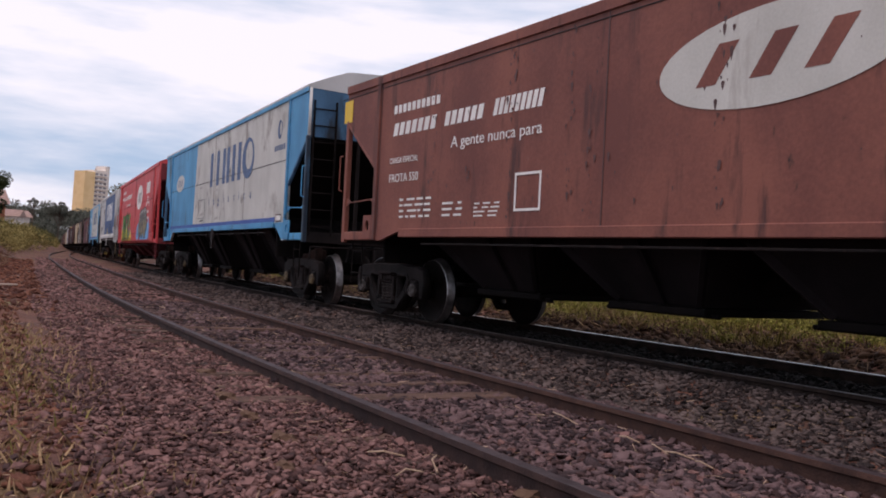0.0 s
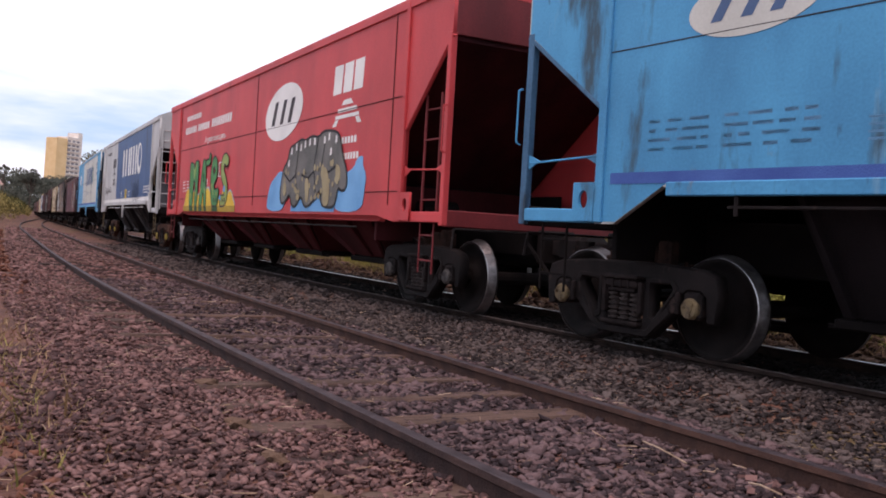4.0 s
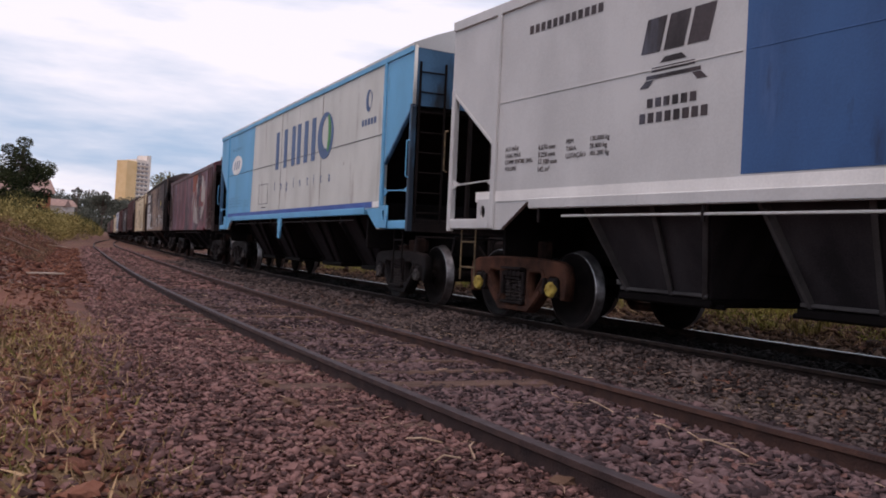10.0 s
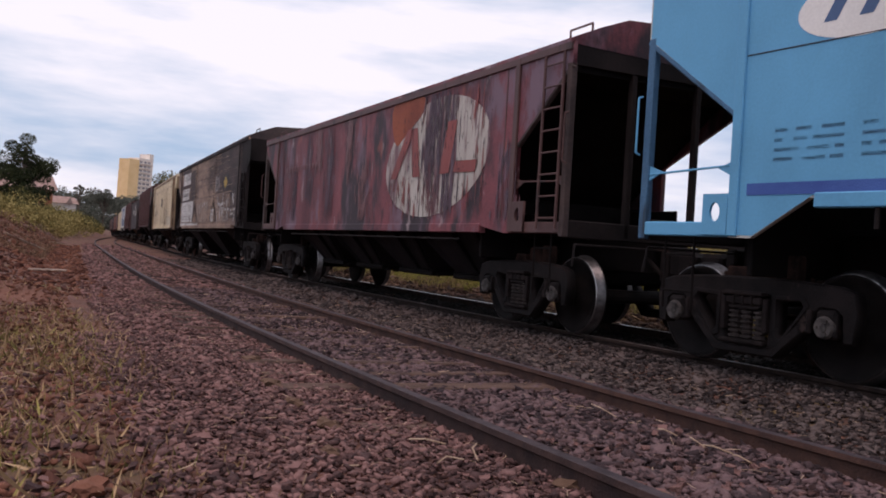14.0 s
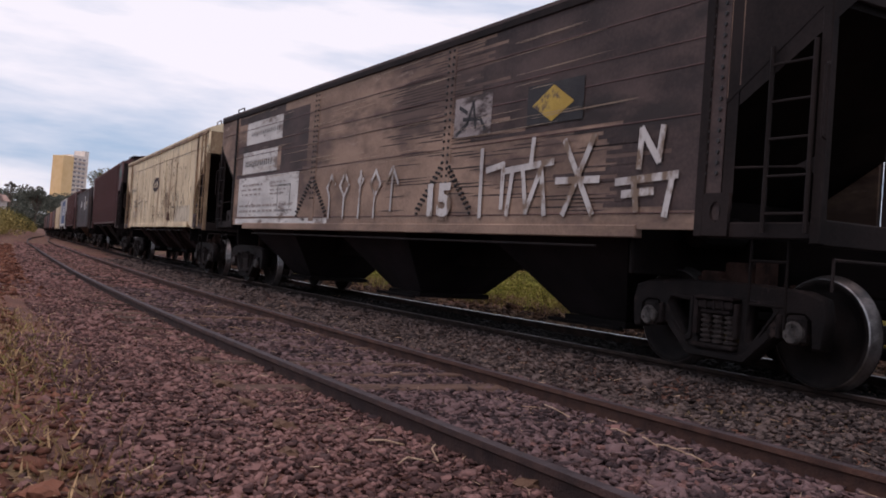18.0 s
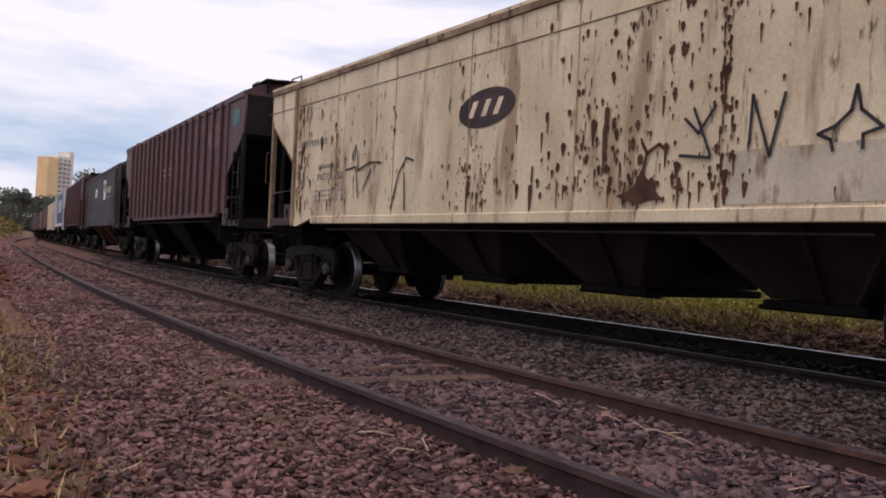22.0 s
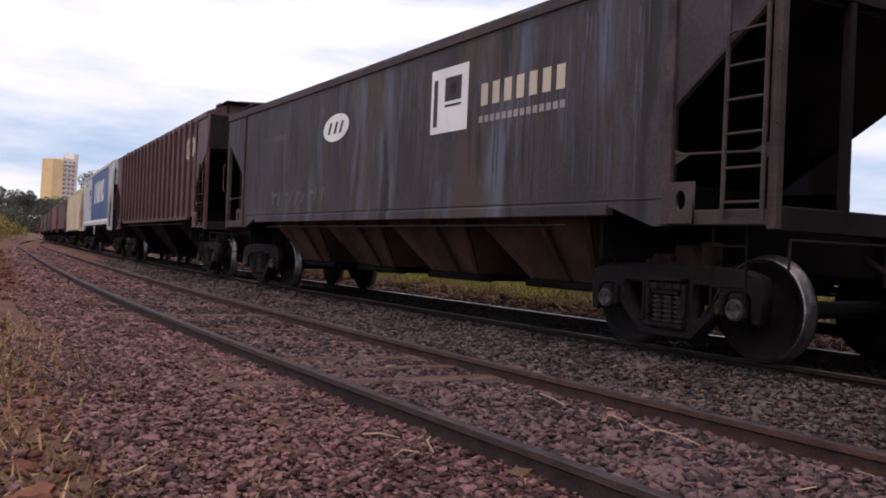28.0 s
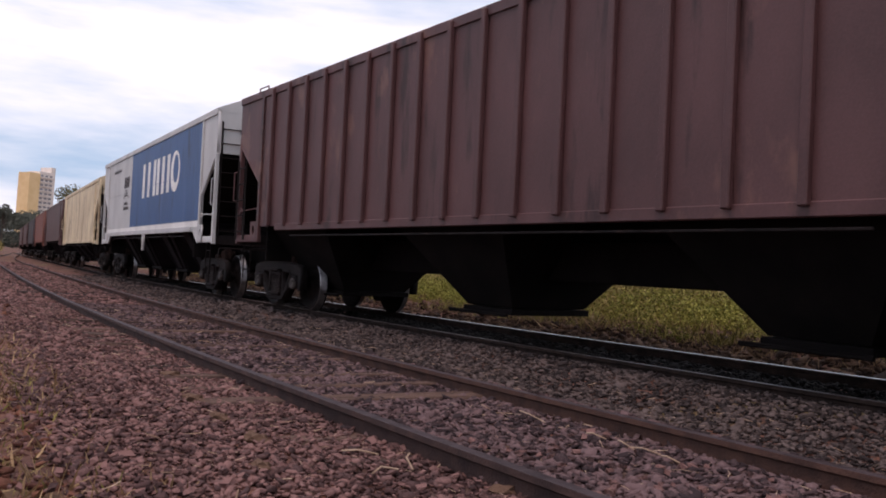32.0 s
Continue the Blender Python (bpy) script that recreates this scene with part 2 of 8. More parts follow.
M["faint_mark"] = wagon_paint("faded_marking", (0.3, 0.26, 0.24), 0.9, 0.6)
M["black_mark"] = surface("black_marking", (0.018, 0.018, 0.02), (0.035, 0.034, 0.036), 0.7, 0, 3)
M["yellow_mark"] = wagon_paint("yellow_marking", (0.75, 0.5, 0.05), 0.9, 0.7)
M["orange_mark"] = surface("orange_paint", (0.7, 0.42, 0.03), (0.85, 0.58, 0.06), 0.6, 0, 2)
M["green_mark"] = surface("green_spray_paint", (0.035, 0.21, 0.06), (0.06, 0.31, 0.09), 0.6, 0, 2)
M["glow_green"] = surface("light_green_spray_paint", (0.12, 0.3, 0.08), (0.26, 0.4, 0.12), 0.6, 0, 4)
M["haze_blue"] = surface("hazy_blue_spray_paint", (0.3, 0.42, 0.55), (0.42, 0.52, 0.62), 0.7, 0, 3)
M["ochre_mark"] = surface("deep_ochre_spray_paint", (0.38, 0.22, 0.02), (0.5, 0.32, 0.04), 0.65, 0, 2)
M["dark_green"] = surface("dark_green_spray_paint", (0.012, 0.06, 0.018), (0.025, 0.1, 0.03), 0.65, 0, 2)
M["tan_spray"] = surface("tan_spray_paint", (0.3, 0.24, 0.13), (0.42, 0.35, 0.2), 0.65, 0, 3)
M["sky_mark"] = surface("sky_blue_spray_paint", (0.1, 0.33, 0.62), (0.16, 0.45, 0.75), 0.6, 0, 2)
M["royal_mark"] = surface("blue_stripe_paint", (0.03, 0.08, 0.3), (0.05, 0.13, 0.4), 0.6, 0, 2)
# Grimy paint taken near black: shade under the bodies is in the colour.
M["under"] = surface("grimy_shaded_underframe_paint", (0.004, 0.003, 0.003), (0.0105, 0.0076, 0.0072), 0.85, 0, 2.2, spec=0.12)
# Soot colour made darker so it also holds the shade at wagon ends.
M["shaded_soot"] = surface("shaded_soot_black_paint", (0.0065, 0.0047, 0.0047), (0.021, 0.0145, 0.0138), 0.8, 0, 2.0, (1, 1, 0.5), 0.1, 30, spec=0.2)
# Hopper steel coloured with the shade it hangs in.
M["chute"] = surface("dusty_shaded_hopper_steel", (0.0055, 0.0039, 0.0045), (0.017, 0.012, 0.0135), 0.85, 0, 1.6, (1, 1, 0.5), spec=0.15)
M["chute_edge"] = surface("worn_grey_flange", (0.05, 0.045, 0.045), (0.1, 0.09, 0.088), 0.7, 0, 3, spec=0.2)
M["red_chute"] = surface("dull_red_hopper_steel", (0.04, 0.008, 0.009), (0.09, 0.015, 0.017), 0.8, 0, 1.6, (1, 1, 0.5), spec=0.15)
M["rust_chute"] = surface("rusty_hopper_steel", (0.045, 0.024, 0.018), (0.11, 0.062, 0.04), 0.9, 0, 1.6, (1, 1, 0.5), spec=0.15)
M["olive_spray"] = surface("yellow_green_spray_paint", (0.24, 0.34, 0.08), (0.36, 0.46, 0.14), 0.6, 0, 2)
M["grey_spray"] = surface("grey_spray_paint", (0.1, 0.1, 0.09), (0.2, 0.19, 0.17), 0.6, 0, 2)
M["red_worn"] = wagon_paint("worn_red_lettering", (0.27, 0.06, 0.052), 0.8, 0.56)
M["orange_rust"] = surface("orange_red_old_paint", (0.2, 0.045, 0.025), (0.34, 0.085, 0.04), 0.7, 0, 2.2, (1, 1, 0.5), 0.06, 30, [((0.08, 0.03, 0.03), 0.55, 2.0, (1.5, 1, 0.4))])
M["purple_soot"] = surface("purple_soot_stain", (0.04, 0.026, 0.036), (0.15, 0.1, 0.125), 0.7, 0, 1.8, (1.6, 1, 0.35), 0.06, 30, [((0.14, 0.045, 0.05), 0.53, 1.6, (1.5, 1, 0.6)), ((0.3, 0.24, 0.25), 0.62, 3.0, (1.8, 1, 0.4))])
M["maroon_pale"] = wagon_paint("washed_out_maroon", (0.185, 0.082, 0.085), 0.8, 0.58)
M["tan_pale"] = surface("pale_tan_scratches", (0.3, 0.22, 0.16), (0.45, 0.35, 0.26), 0.8, 0, 3)
M["tan_dark"] = wagon_paint("dark_tan_paint", (0.17, 0.1, 0.065), 0.8, 0.6)
M["rust_spot"] = surface("dark_rust", (0.04, 0.016, 0.009), (0.11, 0.042, 0.02), 0.9, 0, 5)
M["rust_wash"] = surface("brown_rust_wash", (0.3, 0.2, 0.12), (0.48, 0.37, 0.24), 0.9, 0, 5)
M["rust_wash_dark"] = surface("dull_rust_wash", (0.1, 0.065, 0.055), (0.16, 0.1, 0.085), 0.9, 0, 3)
M["rust_faint"] = wagon_paint("faint_brown_rust", (0.055, 0.034, 0.027), 0.8, 0.55)
M["soot_ghost"] = wagon_paint("rubbed_pale_spray", (0.11, 0.092, 0.085), 0.85, 0.52)
M["slate_blue"] = surface("bluish_soot", (0.045, 0.045, 0.056), (0.095, 0.096, 0.118), 0.8, 0, 2.0, (1, 1, 0.3), 0.05, 40, [((0.06, 0.04, 0.038), 0.5, 2.5, (1.5, 1, 0.3))])
M["faint_cream"] = wagon_paint("greyed_cream_paint", (0.54, 0.46, 0.34), 0.85, 0.6)
M["chalk"] = surface("worn_white_spray_paint", (0.36, 0.34, 0.33), (0.56, 0.54, 0.52), 0.7, 0, 2, (1, 1, 0.5), 0.05, 40, [((0.2, 0.14, 0.1), 0.52, 4.0, (1, 1, 0.6))])
M["worn_yellow"] = surface("worn_yellow_paint", (0.4, 0.26, 0.05), (0.6, 0.42, 0.09), 0.7, 0, 2, (1, 1, 1), 0.05, 40, [((0.1, 0.07, 0.05), 0.53, 4.0, (1, 1, 1))])
M["worn_white"] = surface("worn_white_patch_paint", (0.45, 0.44, 0.42), (0.64, 0.63, 0.6), 0.7, 0, 1.5, (1, 1, 2), 0.05, 40, [((0.2, 0.16, 0.14), 0.56, 1.6, (0.7, 1, 2.0)), ((0.06, 0.045, 0.04), 0.62, 4.0, (0.5, 1, 2.4)), ((0.2, 0.13, 0.1), 0.65, 9.0, (1, 1, 0.6))])
M["print_blue"] = surface("faded_blue_print", (0.06, 0.19, 0.33), (0.1, 0.27, 0.45), 0.7, 0, 3)
# Blue paint with the next wagon's shade mixed in, plus grime streaks.
M["blue_end"] = surface("grimy_shaded_blue_end_paint", (0.03, 0.1, 0.18), (0.06, 0.185, 0.32), 0.6, 0, 1.6, (1, 1, 0.4), 0.06, 40, [((0.018, 0.035, 0.055), 0.5, 1.6, (1, 1, 0.22)), ((0.012, 0.018, 0.024), 0.56, 3.0, (1, 1, 0.2))])
# Red paint with the shade between wagons put into the colour.
M["red_end"] = surface("shaded_red_end_paint", (0.12, 0.014, 0.016), (0.22, 0.025, 0.028), 0.6, 0, 1.6, (1, 1, 0.4), 0.06, 40)
# Same red taken darker still: shade inside the ends is in the colour.
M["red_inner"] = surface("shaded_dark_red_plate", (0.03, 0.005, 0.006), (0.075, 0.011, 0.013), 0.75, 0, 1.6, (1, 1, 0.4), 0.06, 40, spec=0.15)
M["rust_panel"] = wagon_paint("rusty_red_brown_panel", (0.165, 0.067, 0.052), 0.7, 0.55, ((0.035, 0.022, 0.018), 0.55, 2.0))
M["olive"] = wagon_paint("olive_brown_paint", (0.1, 0.068, 0.049), 0.75, 0.56, ((0.19, 0.08, 0.045), 0.6, 1.6))
M["bogie"] = surface("greasy_cast_steel", (0.004, 0.0027, 0.0027), (0.016, 0.0108, 0.0104), 0.75, 0, 4, bump=0.3, fine=45, spec=0.2,
                     spot=[((0.045, 0.028, 0.024), 0.6, 6.0, (1, 1, 1))])
M["bogie_dust"] = surface("dusty_cast_steel", (0.008, 0.0058, 0.0056), (0.029, 0.02, 0.019), 0.85, 0, 5, bump=0.3, fine=45, spec=0.15)
M["spring"] = surface("dusty_spring_steel", (0.022, 0.0165, 0.0155), (0.07, 0.052, 0.047), 0.7, 0.2, 6, bump=0.2, spec=0.25)
M["gear_rust"] = surface("rusty_brake_gear", (0.01, 0.0065, 0.006), (0.045, 0.024, 0.019), 0.9, 0, 5, bump=0.3, fine=45, spec=0.12)
M["bogie_rust"] = surface("rusty_cast_steel", (0.03, 0.013, 0.009), (0.115, 0.045, 0.026), 0.85, 0, 4, bump=0.3, fine=45, spec=0.2)
M["wheel"] = surface("black_wheel_steel", (0.004, 0.003, 0.003), (0.013, 0.0095, 0.009), 0.75, 0, 5, spec=0.15)
M["tread_dull"] = surface("worn_wheel_tread", (0.1, 0.095, 0.095), (0.22, 0.21, 0.21), 0.42, 0.9, 9, bump=0.03)
M["tread"] = surface("polished_wheel_tread", (0.22, 0.215, 0.215), (0.4, 0.395, 0.395), 0.34, 1.0, 9, bump=0.03)
M["cap_yellow"] = surface("yellow_bearing_cap", (0.3, 0.2, 0.03), (0.55, 0.4, 0.08), 0.6, 0, 12)
M["cap_ochre"] = surface("dull_ochre_bearing_cap", (0.06, 0.042, 0.025), (0.2, 0.14, 0.07), 0.7, 0, 12)
M["cap_grey"] = surface("grey_bearing_cap", (0.025, 0.021, 0.02), (0.11, 0.095, 0.088), 0.65, 0.1, 12, spec=0.3)
M["rail_top"] = surface("worn_rail_head", (0.024, 0.0155, 0.0165), (0.058, 0.041, 0.043), 0.68, 0.0, 6, bump=0.05, spec=0.25)
M["rail_bright"] = surface("bright_rail_head", (0.26, 0.25, 0.25), (0.45, 0.44, 0.44), 0.36, 1.0, 6, bump=0.03)
M["rail_rust"] = surface("rusty_rail_web", (0.043, 0.0195, 0.015), (0.09, 0.041, 0.029), 0.9, 0.0, 7, bump=0.4)
M["rail_dark"] = surface("dark_rail_web", (0.026, 0.0125, 0.0115), (0.06, 0.03, 0.025), 0.85, 0.0, 7, bump=0.4)
M["sleeper"] = surface("weathered_sleeper_wood", (0.038, 0.024, 0.02), (0.125, 0.077, 0.059), 0.95, 0, 4, (1, 8, 1), 0.5, 40, per="object", spec=0.15)
# Red from earth dust, with a lens flare's tint added to the colour.
M["stone_red"] = surface("dusty_flare_red_ballast", (0.08, 0.044, 0.041), (0.24, 0.13, 0.115), 0.97, 0, 1.1, bump=0.4, fine=90, per="island", spec=0.2)
M["stone_loose"] = surface("dusty_flare_red_stone", (0.055, 0.031, 0.029), (0.22, 0.117, 0.103), 0.97, 0, 2.0, bump=0.4, fine=20, per="object", spec=0.2)
M["stone_grey"] = surface("grey_ballast", (0.03, 0.0227, 0.0217), (0.129, 0.097, 0.088), 0.97, 0, 1.1, bump=0.4, fine=90, per="island", spec=0.2)
M["stone_mid"] = surface("purple_brown_ballast", (0.037, 0.0245, 0.026), (0.16, 0.102, 0.101), 0.97, 0, 1.1, bump=0.4, fine=90, per="island", spec=0.2)
# Oily stones blackened further: the train's shade is put into their colour.
M["stone_oily_shaded"] = surface("oily_shaded_ballast", (0.005, 0.004, 0.004), (0.02, 0.016, 0.015), 0.85, 0, 2.0, bump=0.5, fine=90, per="island", spec=0.15)
M["clod"] = surface("dark_earth_clods", (0.034, 0.02, 0.015), (0.125, 0.074, 0.05), 0.97, 0, 2.0, bump=0.5, fine=60, per="island", spec=0.15)
M["clod_red"] = surface("red_earth_clods", (0.075, 0.03, 0.022), (0.2, 0.085, 0.055), 0.97, 0, 0.8, bump=0.5, fine=60, per="island", spec=0.15)
M["rail_near_black"] = surface("near_black_rail_web", (0.012, 0.008, 0.007), (0.035, 0.022, 0.018), 0.9, 0.0, 7, bump=0.4, spec=0.15)
# Near head dulled: the hopper's dark reflection is put into its colour.
M["rail_dull"] = surface("reflection_dulled_rail_head", (0.07, 0.055, 0.05), (0.16, 0.13, 0.12), 0.5, 0.6, 6, bump=0.05)
M["straw"] = surface("dry_straw", (0.24, 0.15, 0.095), (0.45, 0.32, 0.22), 0.9, 0, 6, bump=0.1, per="island")
M["grass_dry"] = surface("dry_grass", (0.17, 0.1, 0.05), (0.42, 0.28, 0.155), 0.9, 0, 0.5, bump=0.0, per="island", spec=0.15)
M["grass_green"] = surface("olive_green_weeds", (0.1, 0.09, 0.024), (0.3, 0.25, 0.08), 0.85, 0, 0.6, bump=0.0, per="island", spec=0.15)
M["grass_brown"] = surface("brown_dead_grass", (0.1, 0.058, 0.036), (0.29, 0.185, 0.11), 0.95, 0, 0.5, bump=0.0, per="island")
M["leaf_bright"] = surface("yellow_green_weed_leaves", (0.11, 0.12, 0.02), (0.32, 0.31, 0.075), 0.8, 0, 0.5, bump=0.0, per="island", spec=0.15)
M["leaf_dry"] = surface("straw_olive_leaves", (0.13, 0.108, 0.036), (0.38, 0.3, 0.115), 0.85, 0, 0.5, bump=0.0, per="island", spec=0.15)
M["leaf_dark"] = surface("dark_foliage", (0.014, 0.021, 0.01), (0.045, 0.055, 0.022), 0.85, 0, 0.4, bump=0.0, per="island", spec=0.12)
# Paler than near leaves: distance haze is mixed into the colour.
M["leaf_far"] = surface("hazy_far_foliage", (0.07, 0.078, 0.064), (0.13, 0.138, 0.11), 0.9, 0, 0.05, bump=0.0, per="island", spec=0.1)
M["leaf_olive"] = surface("olive_foliage", (0.045, 0.048, 0.015), (0.13, 0.115, 0.04), 0.85, 0, 0.2, bump=0.0, per="island", spec=0.15)
M["bark"] = surface("grey_brown_bark", (0.05, 0.04, 0.032), (0.13, 0.1, 0.08), 0.95, 0, 3, (1, 1, 0.3), 0.6)
M["tower_yellow"] = surface("ochre_render", (0.78, 0.53, 0.26), (0.85, 0.6, 0.32), 0.85, 0, 0.2, bump=0.02)
M["tower_white"] = surface("cream_white_render", (0.7, 0.62, 0.54), (0.8, 0.73, 0.66), 0.85, 0, 0.2, bump=0.02)
M["window"] = surface("dark_window_glass", (0.16, 0.15, 0.16), (0.26, 0.25, 0.26), 0.15, 0, 0.5, bump=0)
M["house_wall"] = surface("pale_house_plaster", (0.5, 0.44, 0.4), (0.68, 0.62, 0.57), 0.9, 0, 0.6, bump=0.05)
M["brick_red"] = surface("orange_red_brickwork", (0.24, 0.075, 0.04), (0.36, 0.13, 0.075), 0.9, 0, 1.5, bump=0.1)
M["pale_board"] = surface("weathered_pale_board", (0.3, 0.22, 0.17), (0.5, 0.4, 0.32), 0.9, 0, 3, (0.3, 1, 1), bump=0.1)
M["roof_tile"] = surface("clay_roof_tile", (0.24, 0.15, 0.125), (0.36, 0.24, 0.2), 0.9, 0, 2)


def ground_material():
    m = surface("red_earth_and_gravel", (0.06, 0.026, 0.019), (0.18, 0.076, 0.048), 0.97, 0, 0.9, (1, 1, 1), 0.6, 55,
                [((0.16, 0.12, 0.05), 0.56, 0.35, (1, 1, 1)), ((0.05, 0.032, 0.03), 0.6, 1.7, (1, 1, 1))])
    return m


M["ground"] = ground_material()

# ---- small builders ----
def part(name, bm, material, parent=None, label=""):
    """Links a bmesh (or a mesh) as one object under a thing or a part."""
    if isinstance(bm, bmesh.types.BMesh):
        me = bpy.data.meshes.new(name)
        bm.to_mesh(me)
        bm.free()
    else:
        me = bm
    if not me.materials:
        me.materials.append(None)
    ob = new(name, me)
    ob.material_slots[0].link = "OBJECT"
    ob.material_slots[0].material = material
    ob.parent = parent
    if label:
        tagged(ob, label)
    return ob


def thing(name, label, category, group="", kind="", m=None):
    ob = new(name)
    ob.empty_display_size = 0.2
    tagged(ob, label, category, group, kind)
    if m is not None:
        ob.matrix_basis = m
    return ob


def add_box(bm, c, s, bevel=0.0, turn=None):
    r = bmesh.ops.create_cube(bm, size=1.0)
    vs = r["verts"]
    for v in vs:
        v.co = Vector((v.co.x * s[0], v.co.y * s[1], v.co.z * s[2]))
    if bevel:
        es = list({e for v in vs for e in v.link_edges})
        o = bmesh.ops.bevel(bm, geom=es, offset=bevel, segments=1, affect="EDGES", profile=0.5)
        vs = list({v for v in o["verts"]} | {v for v in vs if v.is_valid})
    for v in vs:
        p = v.co
        if turn is not None:
            p = turn @ p
        v.co = p + Vector(c)
    return vs


def box(c, s, bevel=0.008, turn=None):
    bm = bmesh.new()
    add_box(bm, c, s, bevel, turn)
    return bm


def add_rod(bm, p, q, r=0.015, n=8):
    p, q = Vector(p), Vector(q)
    d = q - p
    o = bmesh.ops.create_cone(bm, cap_ends=True, segments=n, radius1=r, radius2=r, depth=d.length)
    turn = d.to_track_quat("Z", "Y").to_matrix().to_4x4()
    bmesh.ops.transform(bm, matrix=Matrix.Translation((p + q) / 2) @ turn, verts=o["verts"])


def rods(pairs, r=0.015, n=8):
    bm = bmesh.new()
    for p, q in pairs:
        add_rod(bm, p, q, r, n)
    return bm


def lathe(profile, n=32, axis="Y"):
    """A turned body round the y axis from (along, radius) pairs."""
    bm = bmesh.new()
    rings = []
    for a, r in profile:
        rings.append([bm.verts.new((r * math.cos(2 * math.pi * i / n), a, r * math.sin(2 * math.pi * i / n))) for i in range(n)])
    for g, h in zip(rings, rings[1:]):
        for i in range(n):
            bm.faces.new((g[i], g[(i + 1) % n], h[(i + 1) % n], h[i]))
    bm.faces.new(rings[0][::-1])
    bm.faces.new(rings[-1])
    bmesh.ops.recalc_face_normals(bm, faces=bm.faces)
    return bm


def flat_mesh(name, loops, depth=0.004, bevel=0.0):
    """A flat plate with holes from closed loops of (u, v): returns a mesh, u along x, v along y, thickness along z."""
    cu = bpy.data.curves.new(name, "CURVE")
    cu.dimensions, cu.fill_mode = "2D", "BOTH"
    cu.extrude, cu.bevel_depth, cu.bevel_resolution = depth / 2, bevel, 0
    for loop in loops:
        sp = cu.splines.new("POLY")
        sp.points.add(len(loop) - 1)
        for pt, (u, v) in zip(sp.points, loop):
            pt.co = (u, v, 0, 1)
        sp.use_cyclic_u = True
    ob = bpy.data.objects.new(name, cu)
    me = bpy.data.meshes.new_from_object(ob)
    bpy.data.objects.remove(ob)
    bpy.data.curves.remove(cu)
    me.name = name
    return me


def text_mesh(name, body, size, depth=0.003, bold=0.0):
    cu = bpy.data.curves.new(name, "FONT")
    cu.body, cu.size, cu.extrude, cu.offset = body, size, depth / 2, bold
    ob = bpy.data.objects.new(name, cu)
    me = bpy.data.meshes.new_from_object(ob)
    bpy.data.objects.remove(ob)
    bpy.data.curves.remove(cu)
    return me


def ellipse(cu, cv, ru, rv, slant=0.0, n=36):
    return [(cu + ru * math.cos(2 * math.pi * i / n) + slant * rv * math.sin(2 * math.pi * i / n),
             cv + rv * math.sin(2 * math.pi * i / n)) for i in range(n)]


def rect(u0, v0, u1, v1):
    return [(u0, v0), (u1, v0), (u1, v1), (u0, v1)]


# ---- the line of the tracks ----
BEND = [(-60, 0.002), (-8, 0.004), (0, 0.0068), (30, 0.0013), (42, 0.0016), (50, 0.0002), (120, 0.0), (400, 0.0)]
STEP = 0.5
S_AX = np.arange(-120, 420, STEP)
_k = np.interp(S_AX, [b[0] for b in BEND], [b[1] for b in BEND])
_i0 = int(round(120 / STEP))
_th = np.concatenate([[0], np.cumsum((_k[1:] + _k[:-1]) / 2 * STEP)])
_th -= _th[_i0]
_xs = np.concatenate([[0], np.cumsum((np.sin(_th[1:]) + np.sin(_th[:-1])) / 2 * STEP)])
_ys = np.concatenate([[0], np.cumsum((np.cos(_th[1:]) + np.cos(_th[:-1])) / 2 * STEP)])
_xs -= _xs[_i0]
_ys -= _ys[_i0]
RAIL_GAP = 1.67                       # rail head centres of the 1.6 m gauge
NEAR_A = 2.4357                        # left rail of the empty track
TRAIN_AX = NEAR_A + 4.2947 + RAIL_GAP / 2   # axis of the train's track
TRAIN_Z, CANT = 0.0859, -0.0192
GROUND_Z = -0.14


def line(s, lat):
    th, x, y = np.interp(s, S_AX, _th), np.interp(s, S_AX, _xs), np.interp(s, S_AX, _ys)
    return x + lat * np.cos(th), y - lat * np.sin(th), th


def smooth(x):
    x = np.clip(x, 0, 1)
    return x * x * (3 - 2 * x)


def near_shift(s):
    q = np.clip(s, -10, 60) / 20
    # the two tracks run together beyond the bend
    return 0.7328 * q + -0.1997 * q * q + 3.1 * smooth((s - 75) / 130)


def track_pose(s, lat=0.0):
    """A frame on the train's track: x away along the line, y to the near side, z up."""
    x, y, th = line(s, TRAIN_AX + lat)
    fwd = Vector((math.sin(th), math.cos(th), 0))
    right = Vector((math.cos(th), -math.sin(th), 0))
    yl = -(right - CANT * Vector((0, 0, 1)))
    zl = Vector((0, 0, 1)) + CANT * right
    m = Matrix((fwd, yl.normalized(), zl.normalized())).transposed().to_4x4()
    m.translation = (x, y, TRAIN_Z - lat * CANT)
    return m


def to_line(x, y):
    """Distance along the line and lateral distance from its base for arrays of points."""
    x, y = np.asarray(x, float), np.asarray(y, float)
    s, lat = np.zeros(x.shape), np.zeros(x.shape)
    sx, sy, st = _xs[::4], _ys[::4], _th[::4]
    flat_x, flat_y = x.ravel(), y.ravel()
    for i in range(0, flat_x.size, 4000):
        px, py = flat_x[i:i + 4000, None], flat_y[i:i + 4000, None]
        j = np.argmin((px - sx) ** 2 + (py - sy) ** 2, axis=1)
        dx, dy = px[:, 0] - sx[j], py[:, 0] - sy[j]
        s.ravel()[i:i + 4000] = S_AX[::4][j] + dx * np.sin(st[j]) + dy * np.cos(st[j])
        lat.ravel()[i:i + 4000] = dx * np.cos(st[j]) - dy * np.sin(st[j])
    return s, lat


def wave(x, y, f, p=0.0):
    return np.sin(x * f + p) * np.cos(y * f * 0.83 + 1.7 * p) + 0.5 * np.sin(x * f * 2.3 + y * f * 1.7 + p)


